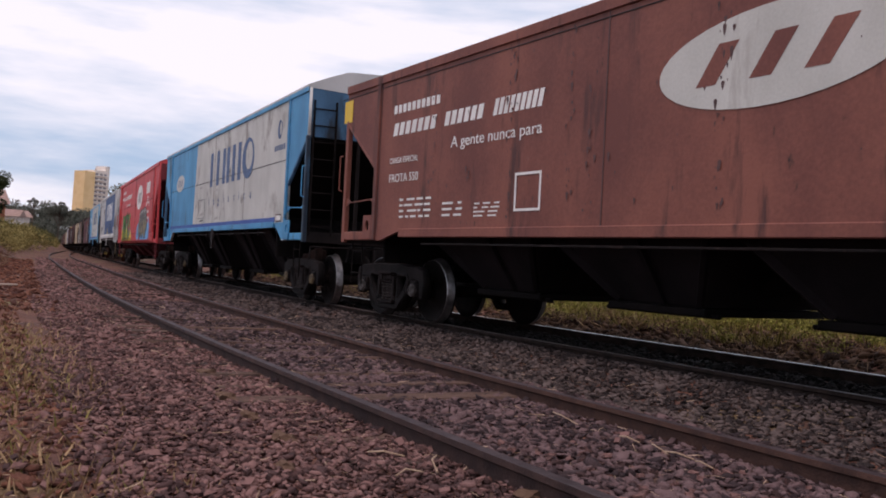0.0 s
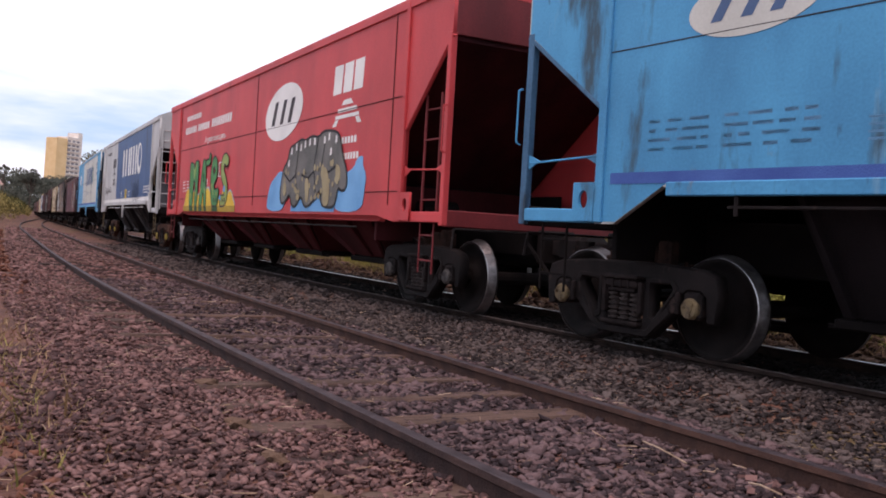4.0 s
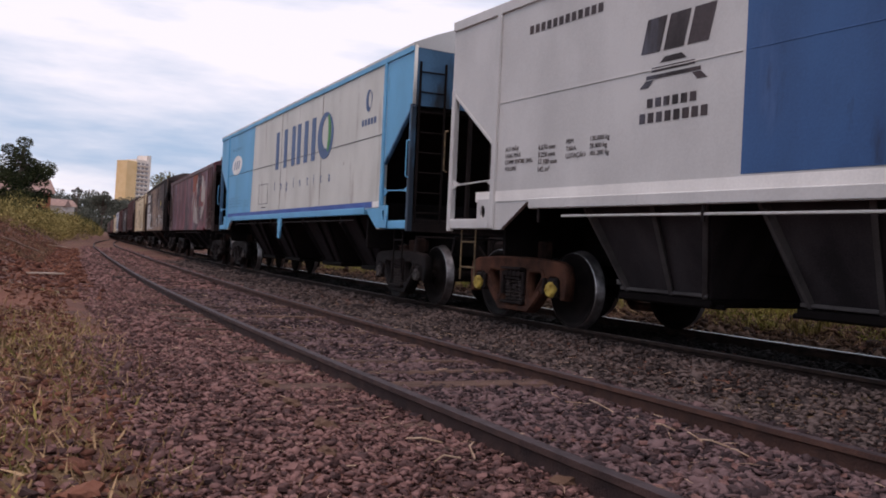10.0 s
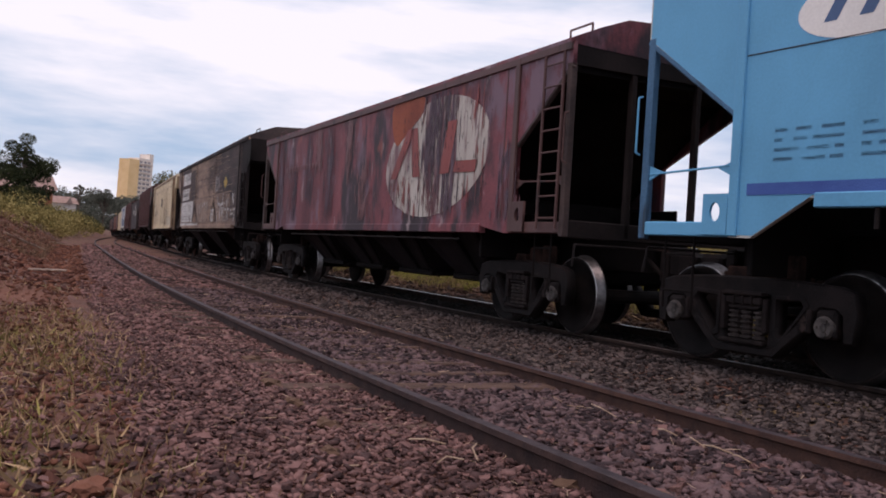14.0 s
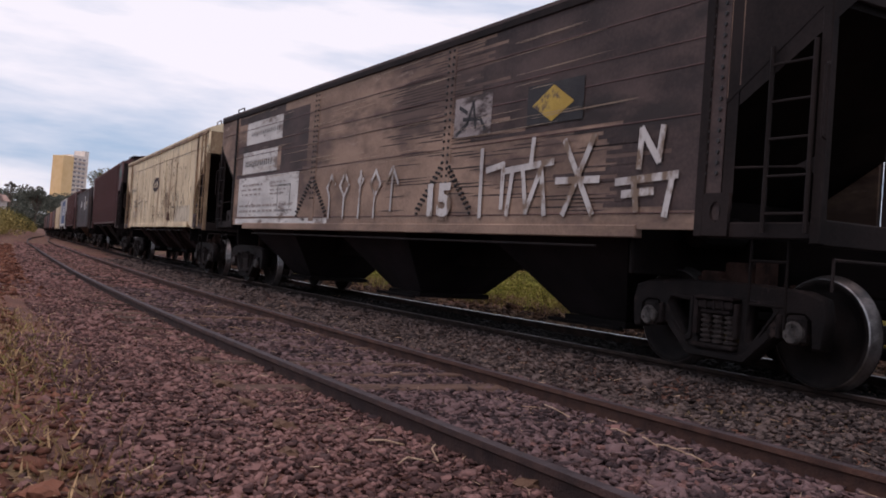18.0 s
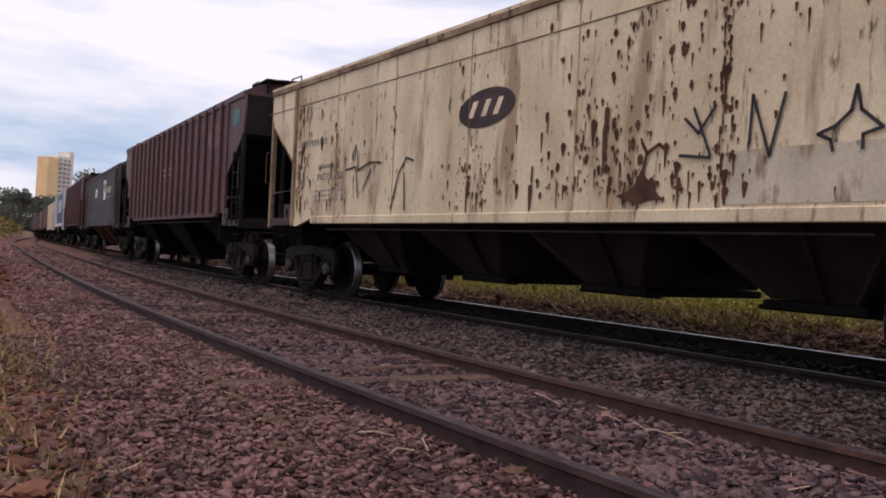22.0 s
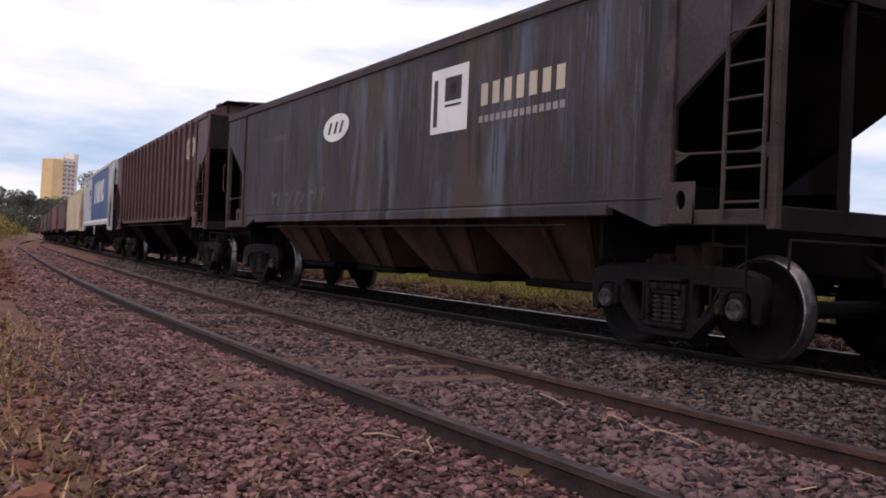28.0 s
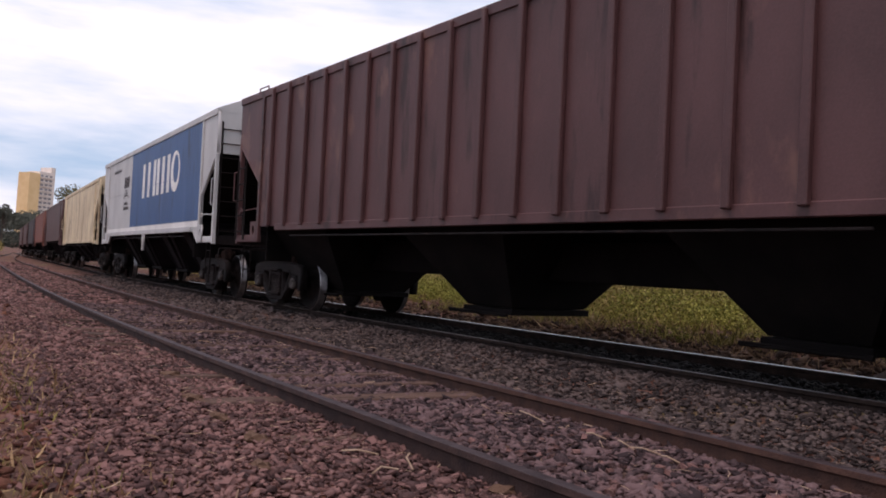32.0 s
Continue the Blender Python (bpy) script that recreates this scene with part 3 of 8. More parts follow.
def ground_height(x, y):
    s, lat = to_line(x, y)
    u = lat - NEAR_A - near_shift(s)
    r = np.hypot(x, y)
    z = np.full(u.shape, GROUND_Z)
    z -= 0.1 * smooth((-u - 2.0) / 2.0)
    bank = smooth((-u - 1.9 + 0.4 * smooth((s - 42) / 20)) / (4.6 - 0.8 * smooth((s - 42) / 20))) * smooth((s - 12) / 22)
    z += 0.3 * np.exp(-((s - 13.4) / 0.8) ** 2) * smooth((-u - 1.4) / 0.8) * (0.8 + 0.3 * wave(x, y, 2.1))
    z += bank * (1.75 + 0.25 * wave(x, y, 0.35)) + 0.05 * wave(x, y, 1.1, 0.4) * smooth((-u - 2.6) / 1.5)
    z += smooth((u - 6.45) / 1.0) * 0.19 + 0.08 * wave(x, y, 1.9, 1.0) * smooth((u - 6.9) / 1.0)
    z += 0.11 * smooth((u - 2.6) / 1.4)
    z += 17 * smooth((r - 180) / 900) + 1.6 * wave(x, y, 0.012, 0.8) * smooth((r - 150) / 300)
    return z


# ---- ground ----
def spread(lo, hi, n_core, core, reach, n_out):
    """Even steps over a core and widening steps out to the horizon."""
    mid = np.linspace(lo, hi, n_core)
    k = np.geomspace(1, reach, n_out)
    return np.concatenate([(lo - k * core)[::-1], mid, hi + k * core])


def build_ground():
    gx = spread(-18, 45, 190, 0.4, 8000, 34)
    gy = spread(-6, 90, 220, 0.5, 7000, 34)
    X, Y = np.meshgrid(gx, gy, indexing="ij")
    Z = ground_height(X, Y)
    nx, ny = X.shape
    i = np.arange(nx * ny).reshape(nx, ny)
    quads = np.stack([i[:-1, :-1], i[1:, :-1], i[1:, 1:], i[:-1, 1:]], -1).reshape(-1, 4)
    me = bpy.data.meshes.new("ground")
    me.from_pydata(np.stack([X, Y, Z], -1).reshape(-1, 3).tolist(), [], quads.tolist())
    for p in me.polygons:
        p.use_smooth = True
    ob = part("ground", me, M["ground"])
    tagged(ob, "red earth ground with gravel and dry grass beside the tracks", "ground", kind="structure")


build_ground()


def scatter(name, protos, place, turn, size, material, label, category, parent=None):
    """Many small pieces in one mesh: protos are (verts, faces); place n x 3, turn n x 3 x 3, size n x 3."""
    vs, fs, off = [], [], 0
    pick = np.random.randint(0, len(protos), len(place))
    for k, (pv, pf) in enumerate(protos):
        sel = np.where(pick == k)[0]
        if not len(sel):
            continue
        v = pv[None] * size[sel][:, None, :]
        v = np.einsum("nij,nkj->nki", turn[sel], v) + place[sel][:, None, :]
        f = pf[None] + (np.arange(len(sel)) * len(pv))[:, None, None] + off
        vs.append(v.reshape(-1, 3))
        fs.append(f.reshape(-1, pf.shape[1]))
        off += len(sel) * len(pv)
    v = np.concatenate(vs)
    f = np.concatenate(fs)
    me = bpy.data.meshes.new(name)
    me.vertices.add(len(v))
    me.vertices.foreach_set("co", v.ravel())
    k = f.shape[1]
    me.loops.add(f.size)
    me.loops.foreach_set("vertex_index", f.ravel().astype(np.int32))
    me.polygons.add(len(f))
    me.polygons.foreach_set("loop_start", np.arange(0, f.size, k, dtype=np.int32))
    me.update(calc_edges=True)
    ob = part(name, me, material, parent)
    tagged(ob, label, category, kind="stuff")
    return ob


def random_turns(n, tilt=math.pi):
    a = np.random.uniform(0, 2 * math.pi, n)
    b = np.random.uniform(-tilt, tilt, n)
    c = np.random.uniform(-tilt, tilt, n)
    ca, sa, cb, sb, cc, sc = np.cos(a), np.sin(a), np.cos(b), np.sin(b), np.cos(c), np.sin(c)
    z, o = np.zeros(n), np.ones(n)
    rz = np.stack([ca, -sa, z, sa, ca, z, z, z, o], -1).reshape(n, 3, 3)
    rx = np.stack([o, z, z, z, cb, -sb, z, sb, cb], -1).reshape(n, 3, 3)
    ry = np.stack([cc, z, sc, z, o, z, -sc, z, cc], -1).reshape(n, 3, 3)
    return rz @ rx @ ry


def stone_protos():
    """Chipped stones: boxes with shifted, cut corners."""
    out = []
    for k in range(10):
        bm = bmesh.new()
        add_box(bm, (0, 0, 0), (1, 1, 1))
        bmesh.ops.triangulate(bm, faces=bm.faces)
        for v in bm.verts:
            v.co = Vector([c * random.uniform(0.55, 1.1) for c in v.co]) + Vector([random.uniform(-0.12, 0.12) for _ in range(3)])
        bm.verts.ensure_lookup_table()
        out.append((np.array([v.co[:] for v in bm.verts]), np.array([[v.index for v in f.verts] for f in bm.faces])))
        bm.free()
    return out


STONES = stone_protos()


def ballast(name, u0, u1, s0, s1, per_m2, size, material, label):
    n = int((u1 - u0) * (s1 - s0) * per_m2)
    s = np.random.uniform(s0, s1, n)
    u = np.random.uniform(u0, u1, n)
    x, y, _ = line(s, NEAR_A + near_shift(s) + u)
    z = ground_height(x, y) + np.random.uniform(-0.012, 0.03, n)
    k = size * np.random.lognormal(0, 0.32, n)
    sz = np.stack([k * np.random.uniform(0.9, 1.8, n), k * np.random.uniform(0.65, 1.1, n), k * np.random.uniform(0.3, 0.58, n)], -1)
    scatter(name, STONES, np.stack([x, y, z], -1), random_turns(n, 0.5), sz, material, label, "ballast")


TRAIN_U = TRAIN_AX - NEAR_A
RED = "dusty reddish crushed stone ballast of the empty track"
GREY = "grey crushed stone ballast between the tracks"
OILY_SHADED = "black oily ballast between the rails, the train's shade in its colour"
EARTH = "dark brown earth clods and roots behind the train"
ballast("earth_clods", TRAIN_U + 1.35, TRAIN_U + 3.4, 0, 14, 210, 0.07, M["clod"], EARTH)
ballast("earth_clods", TRAIN_U + 1.35, TRAIN_U + 2.4, 14, 45, 70, 0.09, M["clod"], EARTH)
ballast("earth_clods", -5.5, -1.6, 0.6, 14, 150, 0.032, M["clod_red"], "crumbs of red earth beside the ballast")
ballast("earth_clods", -9, -1.0, 14, 60, 36, 0.07, M["clod_red"], "clods of red earth along the bank")
ballast("ballast", -1.7, 0.1, 0.6, 9, 1900, 0.0245, M["stone_red"], RED)
ballast("ballast", 0.0, 2.3, 0.6, 9, 1500, 0.034, M["stone_mid"], RED)
ballast("ballast", -2.4, -1.6, 0.6, 9, 230, 0.023, M["stone_red"], "scattered reddish stones at the ballast's edge")
ballast("ballast", -1.35, 0.1, 9, 18, 760, 0.029, M["stone_red"], RED)
ballast("ballast", 0.0, 2.3, 9, 18, 520, 0.036, M["stone_mid"], RED)
ballast("ballast", -1.0, 2.3, 18, 40, 150, 0.055, M["stone_red"], RED)
ballast("ballast", -2.3, 2.3, -14, 0.6, 160, 0.05, M["stone_red"], RED)
ballast("ballast", 2.2, TRAIN_U + 1.45, -14, 0.6, 140, 0.05, M["stone_grey"], GREY)
ballast("ballast", -0.8, 2.3, 40, 70, 50, 0.085, M["stone_red"], RED)
ballast("ballast", 2.2, TRAIN_U - 0.78, 0.6, 14, 1000, 0.031, M["stone_grey"], GREY)
ballast("ballast", 2.2, TRAIN_U - 0.78, 14, 40, 210, 0.052, M["stone_grey"], GREY)
ballast("ballast", TRAIN_U - 0.82, TRAIN_U + 1.45, 0.6, 16, 480, 0.038, M["stone_oily_shaded"], OILY_SHADED)
ballast("ballast", TRAIN_U - 0.82, TRAIN_U + 1.45, 16, 45, 110, 0.06, M["stone_oily_shaded"], OILY_SHADED)

# ---- tracks ----
RAIL_PROFILE = [(-0.035, 0.0), (-0.037, -0.03), (-0.012, -0.045), (-0.010, -0.125), (-0.068, -0.142), (-0.07, -0.155),
                (0.07, -0.155), (0.068, -0.142), (0.010, -0.125), (0.012, -0.045), (0.037, -0.03), (0.035, 0.0), (0.026, 0.004), (-0.026, 0.004)]


def build_rail(parent, offset, dz, shift, head, web, label, s_end=300):
    ss = np.concatenate([np.arange(-25, 60, 1.0), np.arange(60, s_end, 2.5)])
    bm = bmesh.new()
    rings = []
    for s in ss:
        x, y, th = line(s, offset + (float(near_shift(s)) if shift else 0.0))
        rings.append([bm.verts.new((x + a * math.cos(th), y - a * math.sin(th), dz + b)) for a, b in RAIL_PROFILE])
    n = len(RAIL_PROFILE)
    for g, h in zip(rings, rings[1:]):
        for i in range(n):
            f = bm.faces.new((g[i], g[(i + 1) % n], h[(i + 1) % n], h[i]))
            f.material_index = 1 if i in (11, 12, 13) else 0
    bmesh.ops.recalc_face_normals(bm, faces=bm.faces)
    me = bpy.data.meshes.new("rail")
    bm.to_mesh(me)
    bm.free()
    me.materials.append(web)
    me.materials.append(head)
    ob = new("rail", me)
    ob.parent = parent
    tagged(ob, label)
    return ob


def build_track(name, label, base, dz, shift, heads, webs):
    tr = thing(name, label, "railway track", kind="structure")
    build_rail(tr, base, dz[0], shift, heads[0], webs[0], "rusty steel rail with worn running surface")
    build_rail(tr, base + RAIL_GAP, dz[1], shift, heads[1], webs[1], "rusty steel rail with worn running surface")
    return tr


near_track = build_track("near_track", "empty railway track with rusty rails on wooden sleepers", NEAR_A, (0, 0), True, (M["rail_top"], M["rail_top"]), (M["rail_dark"], M["rail_rust"]))
train_track = build_track("train_track", "railway track under the train with bright rail heads", TRAIN_AX - RAIL_GAP / 2,
                          (TRAIN_Z + CANT * 0.835, TRAIN_Z - CANT * 0.835), False, (M["rail_dull"], M["rail_bright"]), (M["rail_near_black"], M["rail_near_black"]))


def sleeper_mesh(k):
    bm = box((0, 0, 0), (2.75, 0.23, 0.16), 0.02)
    for v in bm.verts:
        v.co += Vector((random.uniform(-0.03, 0.03), random.uniform(-0.012, 0.012), random.uniform(-0.01, 0.012)))
    me = bpy.data.meshes.new("sleeper")
    bm.to_mesh(me)
    bm.free()
    return me


SLEEPERS = [sleeper_mesh(k) for k in range(5)]


def lay_sleepers(tr, base, shift, z, s0, s1, gap, far_jitter):
    s = s0
    while s < s1:
        q = s + random.uniform(-0.05, 0.05)
        x, y, th = line(q, base + RAIL_GAP / 2 + (float(near_shift(q)) if shift else 0.0) + random.uniform(-far_jitter, far_jitter))
        ob = part("sleeper", random.choice(SLEEPERS), M["sleeper"], tr)
        ob.matrix_basis = pose(x, y, z - 0.022 * (q < 5.5) + random.uniform(-0.012, 0.012), random.uniform(-1, 1), random.uniform(-0.6, 0.6), -math.degrees(th) + random.uniform(-2, 2))
        s += gap


lay_sleepers(near_track, NEAR_A, True, -0.192, -13.9, 60, 0.66, 0.06)
lay_sleepers(train_track, TRAIN_AX - RAIL_GAP / 2, False, TRAIN_Z - 0.26, -13.9, 50, 0.66, 0.04)

# ---- wagons ----
HW = 1.62                              # near side of the body, from the track's middle
HWF = 1.25                             # far side
YC, WIDE = (HW - HWF) / 2, HW + HWF    # middle and width of the body
WHEEL_R = 0.465
AXLE = 0.84                           # half wheelbase
BOGIE_IN = 1.2                         # bogie centre in from the body's end
ZT, ZD, ZM, ZS, ZF = 3.97, 3.05, 2.24, 1.5, 1.17
CACHE = {}


def cached(key, make):
    if key not in CACHE:
        r = make()
        if isinstance(r, bmesh.types.BMesh):
            me = bpy.data.meshes.new(key[0] if isinstance(key, tuple) else key)
            r.to_mesh(me)
            r.free()
            r = me
        CACHE[key] = r
    return CACHE[key]


def upright(me, y, length):
    """Turns a flat mesh of (u from the rear, v) into the near side's plane at y."""
    h = length / 2
    me.transform(Matrix(((-1, 0, 0, h), (0, 0, 1, y), (0, 1, 0, 0), (0, 0, 0, 1))))
    return me


def edge(sy, off):
    """The body's near or far side plane, off outwards."""
    return HW + off if sy > 0 else -HWF - off


def side_loop(n, L):
    zs, zf, cut = n["zs"], n["zf"], n["cut"]
    zt = n["zt"]
    p = [(0, zt), (L, zt), (L, n["zd"]), (L - cut, n["zm"]), (L - cut, zf), (L - cut - 0.24, zf), (L - cut - 0.8, zs)]
    q = [(cut + 0.8, zs), (cut + 0.24, zf), (cut, zf), (cut, n["zm"]), (0, n["zd"])]
    if n.get("straight"):
        return [(0, zt), (L, zt), (L, n["zd"]), (L - cut, n["zm"]), (L - cut, zs), (cut, zs), (cut, n["zm"]), (0, n["zd"])]
    return p + q


def side_mesh(n, L, y):
    return upright(flat_mesh("side_wall", [side_loop(n, L)], 0.05, 0.0), y, L)


def roof_mesh(L, zt):
    bm = bmesh.new()
    a = [(-HW - 0.03, zt - 0.03), (-HW - 0.03, zt + 0.03), (-HW * 0.75, zt + 0.2), (-0.8, zt + 0.34), (0, zt + 0.38),
         (0.8, zt + 0.34), (HW * 0.75, zt + 0.2), (HW + 0.03, zt + 0.03), (HW + 0.03, zt - 0.03), (0, zt - 0.08)]
    a = [(YC + y * WIDE / (2 * HW), z) for y, z in a]
    g = [bm.verts.new((-L / 2, y, z)) for y, z in a]
    h = [bm.verts.new((L / 2, y, z)) for y, z in a]
    for i in range(len(a)):
        j = (i + 1) % len(a)
        bm.faces.new((g[i], g[j], h[j], h[i]))
    bm.faces.new(g[::-1])
    bm.faces.new(h)
    bmesh.ops.recalc_face_normals(bm, faces=bm.faces)
    return bm


def prism(points, y0, y1):
    """A body of an (x, z) outline between two planes of y."""
    bm = bmesh.new()
    a = [bm.verts.new((x, y0, z)) for x, z in points]
    b = [bm.verts.new((x, y1, z)) for x, z in points]
    for i in range(len(points)):
        j = (i + 1) % len(points)
        bm.faces.new((a[i], a[j], b[j], b[i]))
    bm.faces.new(a[::-1])
    bm.faces.new(b)
    bmesh.ops.recalc_face_normals(bm, faces=bm.faces)
    return bm


def chute_mesh(top, bottom, z0, z1, deep):
    """A hopper bay: a four-sided funnel, x from top[0]..top[1] at z1 to bottom at z0."""
    bm = bmesh.new()
    t = [bm.verts.new(p) for p in ((top[0], -1.45, z1), (top[1], -1.45, z1), (top[1], 1.45, z1), (top[0], 1.45, z1))]
    b = [bm.verts.new(p) for p in ((bottom[0], -deep, z0), (bottom[1], -deep, z0), (bottom[1], deep, z0), (bottom[0], deep, z0))]
    for i in range(4):
        j = (i + 1) % 4
        bm.faces.new((t[i], t[j], b[j], b[i]))
    bm.faces.new(b)
    bm.faces.new(t[::-1])
    bmesh.ops.recalc_face_normals(bm, faces=bm.faces)
    return bm


def wheel_mesh():
    prof = [(-0.075, 0.12), (-0.075, 0.40), (-0.07, 0.485), (-0.045, 0.492), (-0.03, 0.47), (0.06, 0.462), (0.068, 0.45),
            (0.066, 0.41), (0.03, 0.385), (0.012, 0.3), (0.03, 0.17), (0.075, 0.14), (0.075, 0.1)]
    bm = lathe(prof, 40)
    for f in bm.faces:
        c = f.calc_center_median()
        r = math.hypot(c.x, c.z)
        f.material_index = 0 if r < 0.44 else 1 if c.y > 0.058 else 2 if c.y > -0.04 else 0
        f.smooth = len(f.verts) == 4
    me = bpy.data.meshes.new("wheel")
    bm.to_mesh(me)
    bm.free()
    me.materials.append(M["wheel"])
    me.materials.append(M["tread"])
    me.materials.append(M["tread_dull"])
    return me


def cap_mesh():
    bm = lathe([(-0.12, 0.095), (0.0, 0.095), (0.012, 0.085), (0.02, 0.08), (0.016, 0.04), (0.022, 0.035)], 20)
    for k in range(3):
        a = 2 * math.pi * k / 3
        add_rod(bm, (0.058 * math.cos(a), 0.012, 0.058 * math.sin(a)), (0.058 * math.cos(a), 0.034, 0.058 * math.sin(a)), 0.015, 6)
    return bm


def side_frame_mesh():
    out = [(-1.2, 0.6), (-1.16, 0.74), (-0.98, 0.79), (-0.45, 0.82), (0.45, 0.82), (0.98, 0.79), (1.16, 0.74), (1.2, 0.6), (1.17, 0.36),
           (1.09, 0.36), (1.07, 0.58), (1.0, 0.63), (0.83, 0.63), (0.76, 0.58), (0.74, 0.46), (0.66, 0.4), (0.36, 0.16),
           (-0.36, 0.16), (-0.66, 0.4), (-0.74, 0.46), (-0.76, 0.58), (-0.83, 0.63), (-1.0, 0.63), (-1.07, 0.58), (-1.09, 0.36), (-1.17, 0.36)]
    k = AXLE / 0.915
    out = [(x * k, z) for x, z in out]
    win = [(0.33, 0.66), (0.58, 0.67), (0.62, 0.61), (0.5, 0.45), (0.39, 0.31), (0.33, 0.34)]
    mid = [(-0.26, 0.25), (0.26, 0.25), (0.27, 0.7), (-0.27, 0.7)]
    me = flat_mesh("side_frame", [out, win, [(-u, v) for u, v in win], mid], 0.1, 0.018)
    bm = bmesh.new()
    bm.from_mesh(me)
    # raised lips round the windows and along the lower edge
    for sg in (1, -1):
        cu, cv = 0.45, 0.53
        big = [(cu + (x - cu) * 1.24, cv + (z - cv) * 1.2) for x, z in win]
        lip = flat_mesh("lip", [[(sg * x, z) for x, z in big], [(sg * x, z) for x, z in win]], 0.15, 0.006)
        bm.from_mesh(lip)
        bpy.data.meshes.remove(lip)
    low = flat_mesh("lip", [[(-0.64 * k, 0.4), (-0.36 * k, 0.16), (0.36 * k, 0.16), (0.64 * k, 0.4), (0.6 * k, 0.44), (0.34 * k, 0.21), (-0.34 * k, 0.21), (-0.6 * k, 0.44)]], 0.17, 0.006)
    bm.from_mesh(low)
    bpy.data.meshes.remove(low)
    bm.to_mesh(me)
    bm.free()
    me.transform(Matrix(((1, 0, 0, 0), (0, 0, 1, 0), (0, 1, 0, 0), (0, 0, 0, 1))))
    return me


def spring_mesh():
    prof = []
    for i in range(6):
        z = 0.28 + i * 0.045
        prof += [(z, 0.045), (z + 0.008, 0.066), (z + 0.026, 0.066), (z + 0.034, 0.045)]
    bm = lathe(prof, 10)
    bmesh.ops.rotate(bm, verts=bm.verts, cent=(0, 0, 0), matrix=Matrix.Rotation(math.pi / 2, 3, "X"))
    return bm


def bolster_end_mesh():
    """The end of the bolster in the frame's window: a ribbed block between two wear plates."""
    bm = box((0, 0, 0.625), (0.4, 0.24, 0.07), 0.012)
    add_box(bm, (0, 0.02, 0.69), (0.46, 0.26, 0.035), 0.008)
    add_box(bm, (0, 0.0, 0.565), (0.34, 0.22, 0.03), 0.006)
    for q in (-0.235, 0.235):
        add_box(bm, (q, 0.01, 0.5), (0.05, 0.2, 0.3), 0.008)
    for q in (-0.1, 0.0, 0.1):
        add_box(bm, (q, 0.115, 0.625), (0.02, 0.03, 0.08), 0.0)
    return bm


def side_bearing_mesh():
    """The block between bogie and body with its bent bracket."""
    bm = box((0, 0.85, 0.92), (0.34, 0.24, 0.2), 0.02)
    add_box(bm, (0.26, 1.0, 0.87), (0.24, 0.1, 0.12), 0.015)
    add_box(bm, (-0.3, 0.95, 0.93), (0.16, 0.14, 0.24), 0.02)
    add_rod(bm, (-0.42, 1.05, 0.8), (0.42, 1.02, 0.86), 0.022, 6)
    return bm


def brake_mesh(k):
    """A brake shoe on its curved hanger, close to the wheel's tread."""
    bm = bmesh.new()
    for i in range(5):
        a = math.radians(-36 + 18 * i)
        add_box(bm, (-k * (WHEEL_R + 0.045) * math.cos(a), 0.78, WHEEL_R + (WHEEL_R + 0.045) * math.sin(a)), (0.06, 0.1, 0.17), 0.008, Matrix.Rotation(k * a, 3, "Y"))
    add_rod(bm, (-k * 0.54, 0.78, 0.5), (-k * 0.5, 0.74, 0.86), 0.02, 6)
    add_rod(bm, (-k * 0.56, -0.8, 0.46), (-k * 0.56, 0.8, 0.46), 0.03, 6)
    return bm


def bogie(w, cx, sides_mat, cap_mat, wheelsets):
    for sy in (1, -1):
        fr = part("side_frame", cached("side_frame", side_frame_mesh), sides_mat, w)
        fr.matrix_basis = pose(cx, 1.13 * sy, 0)
        part("bolster_end", cached("bolster_end", bolster_end_mesh), M["bogie_dust"], fr)
        if sy > 0:
            for k in (-1, 0, 1):
                sp = part("spring", cached("spring", spring_mesh), M["spring"], fr)
                sp.matrix_basis = pose(0.14 * k, 0.03, 0)
            part("spring_seat", cached("spring_seat", lambda: box((0, 0.02, 0.255), (0.5, 0.22, 0.04), 0.01)), M["bogie_dust"], fr)
            for k in (-1, 1):
                ad = part("axle_box", cached("axle_box", lambda: box((0, 0, 0), (0.2, 0.2, 0.24), 0.03)), M["bogie"], fr)
                ad.matrix_basis = pose(AXLE * k, 0.0, 0.49)
                part("jaw_lug", cached("jaw_lug", lambda: box((0, 0.08, 0), (0.05, 0.06, 0.2), 0.012)), M["bogie_dust"], fr).matrix_basis = pose((AXLE - 0.155) * k, 0, 0.5)
    part("bolster", cached("bolster", lambda: box((0, 0, 0.7), (0.4, 2.0, 0.22), 0.03)), M["under"], w).matrix_basis = pose(cx, 0, 0)
    part("side_bearing", cached("side_bearing", side_bearing_mesh), M["gear_rust"], w).matrix_basis = pose(cx, 0, 0)
    for k in (-1, 1):
        part("brake_shoe", cached(("brake_shoe", k), lambda: brake_mesh(k)), M["gear_rust"], w).matrix_basis = pose(cx + AXLE * k, 0, 0)
        ws = part("wheelset", cached("axle", lambda: lathe([(-1.15, 0.07), (-0.9, 0.08), (-0.7, 0.095), (0, 0.085), (0.7, 0.095), (0.9, 0.08), (1.15, 0.07)], 12)), M["wheel"], w)
        ws.matrix_basis = pose(cx + AXLE * k, 0, WHEEL_R)
        for sy in (1, -1):
            wh = new("wheel", cached("wheel", wheel_mesh))
            wh.parent = ws
            wh.matrix_basis = pose(0, 0.835 * sy, 0, 0, 0, 0 if sy > 0 else 180)
        cp = part("bearing_cap", cached("bearing_cap", cap_mesh), cap_mat, ws)
        cp.matrix_basis = pose(0, 1.24, 0)
        wheelsets.append((ws, cx + AXLE * k))


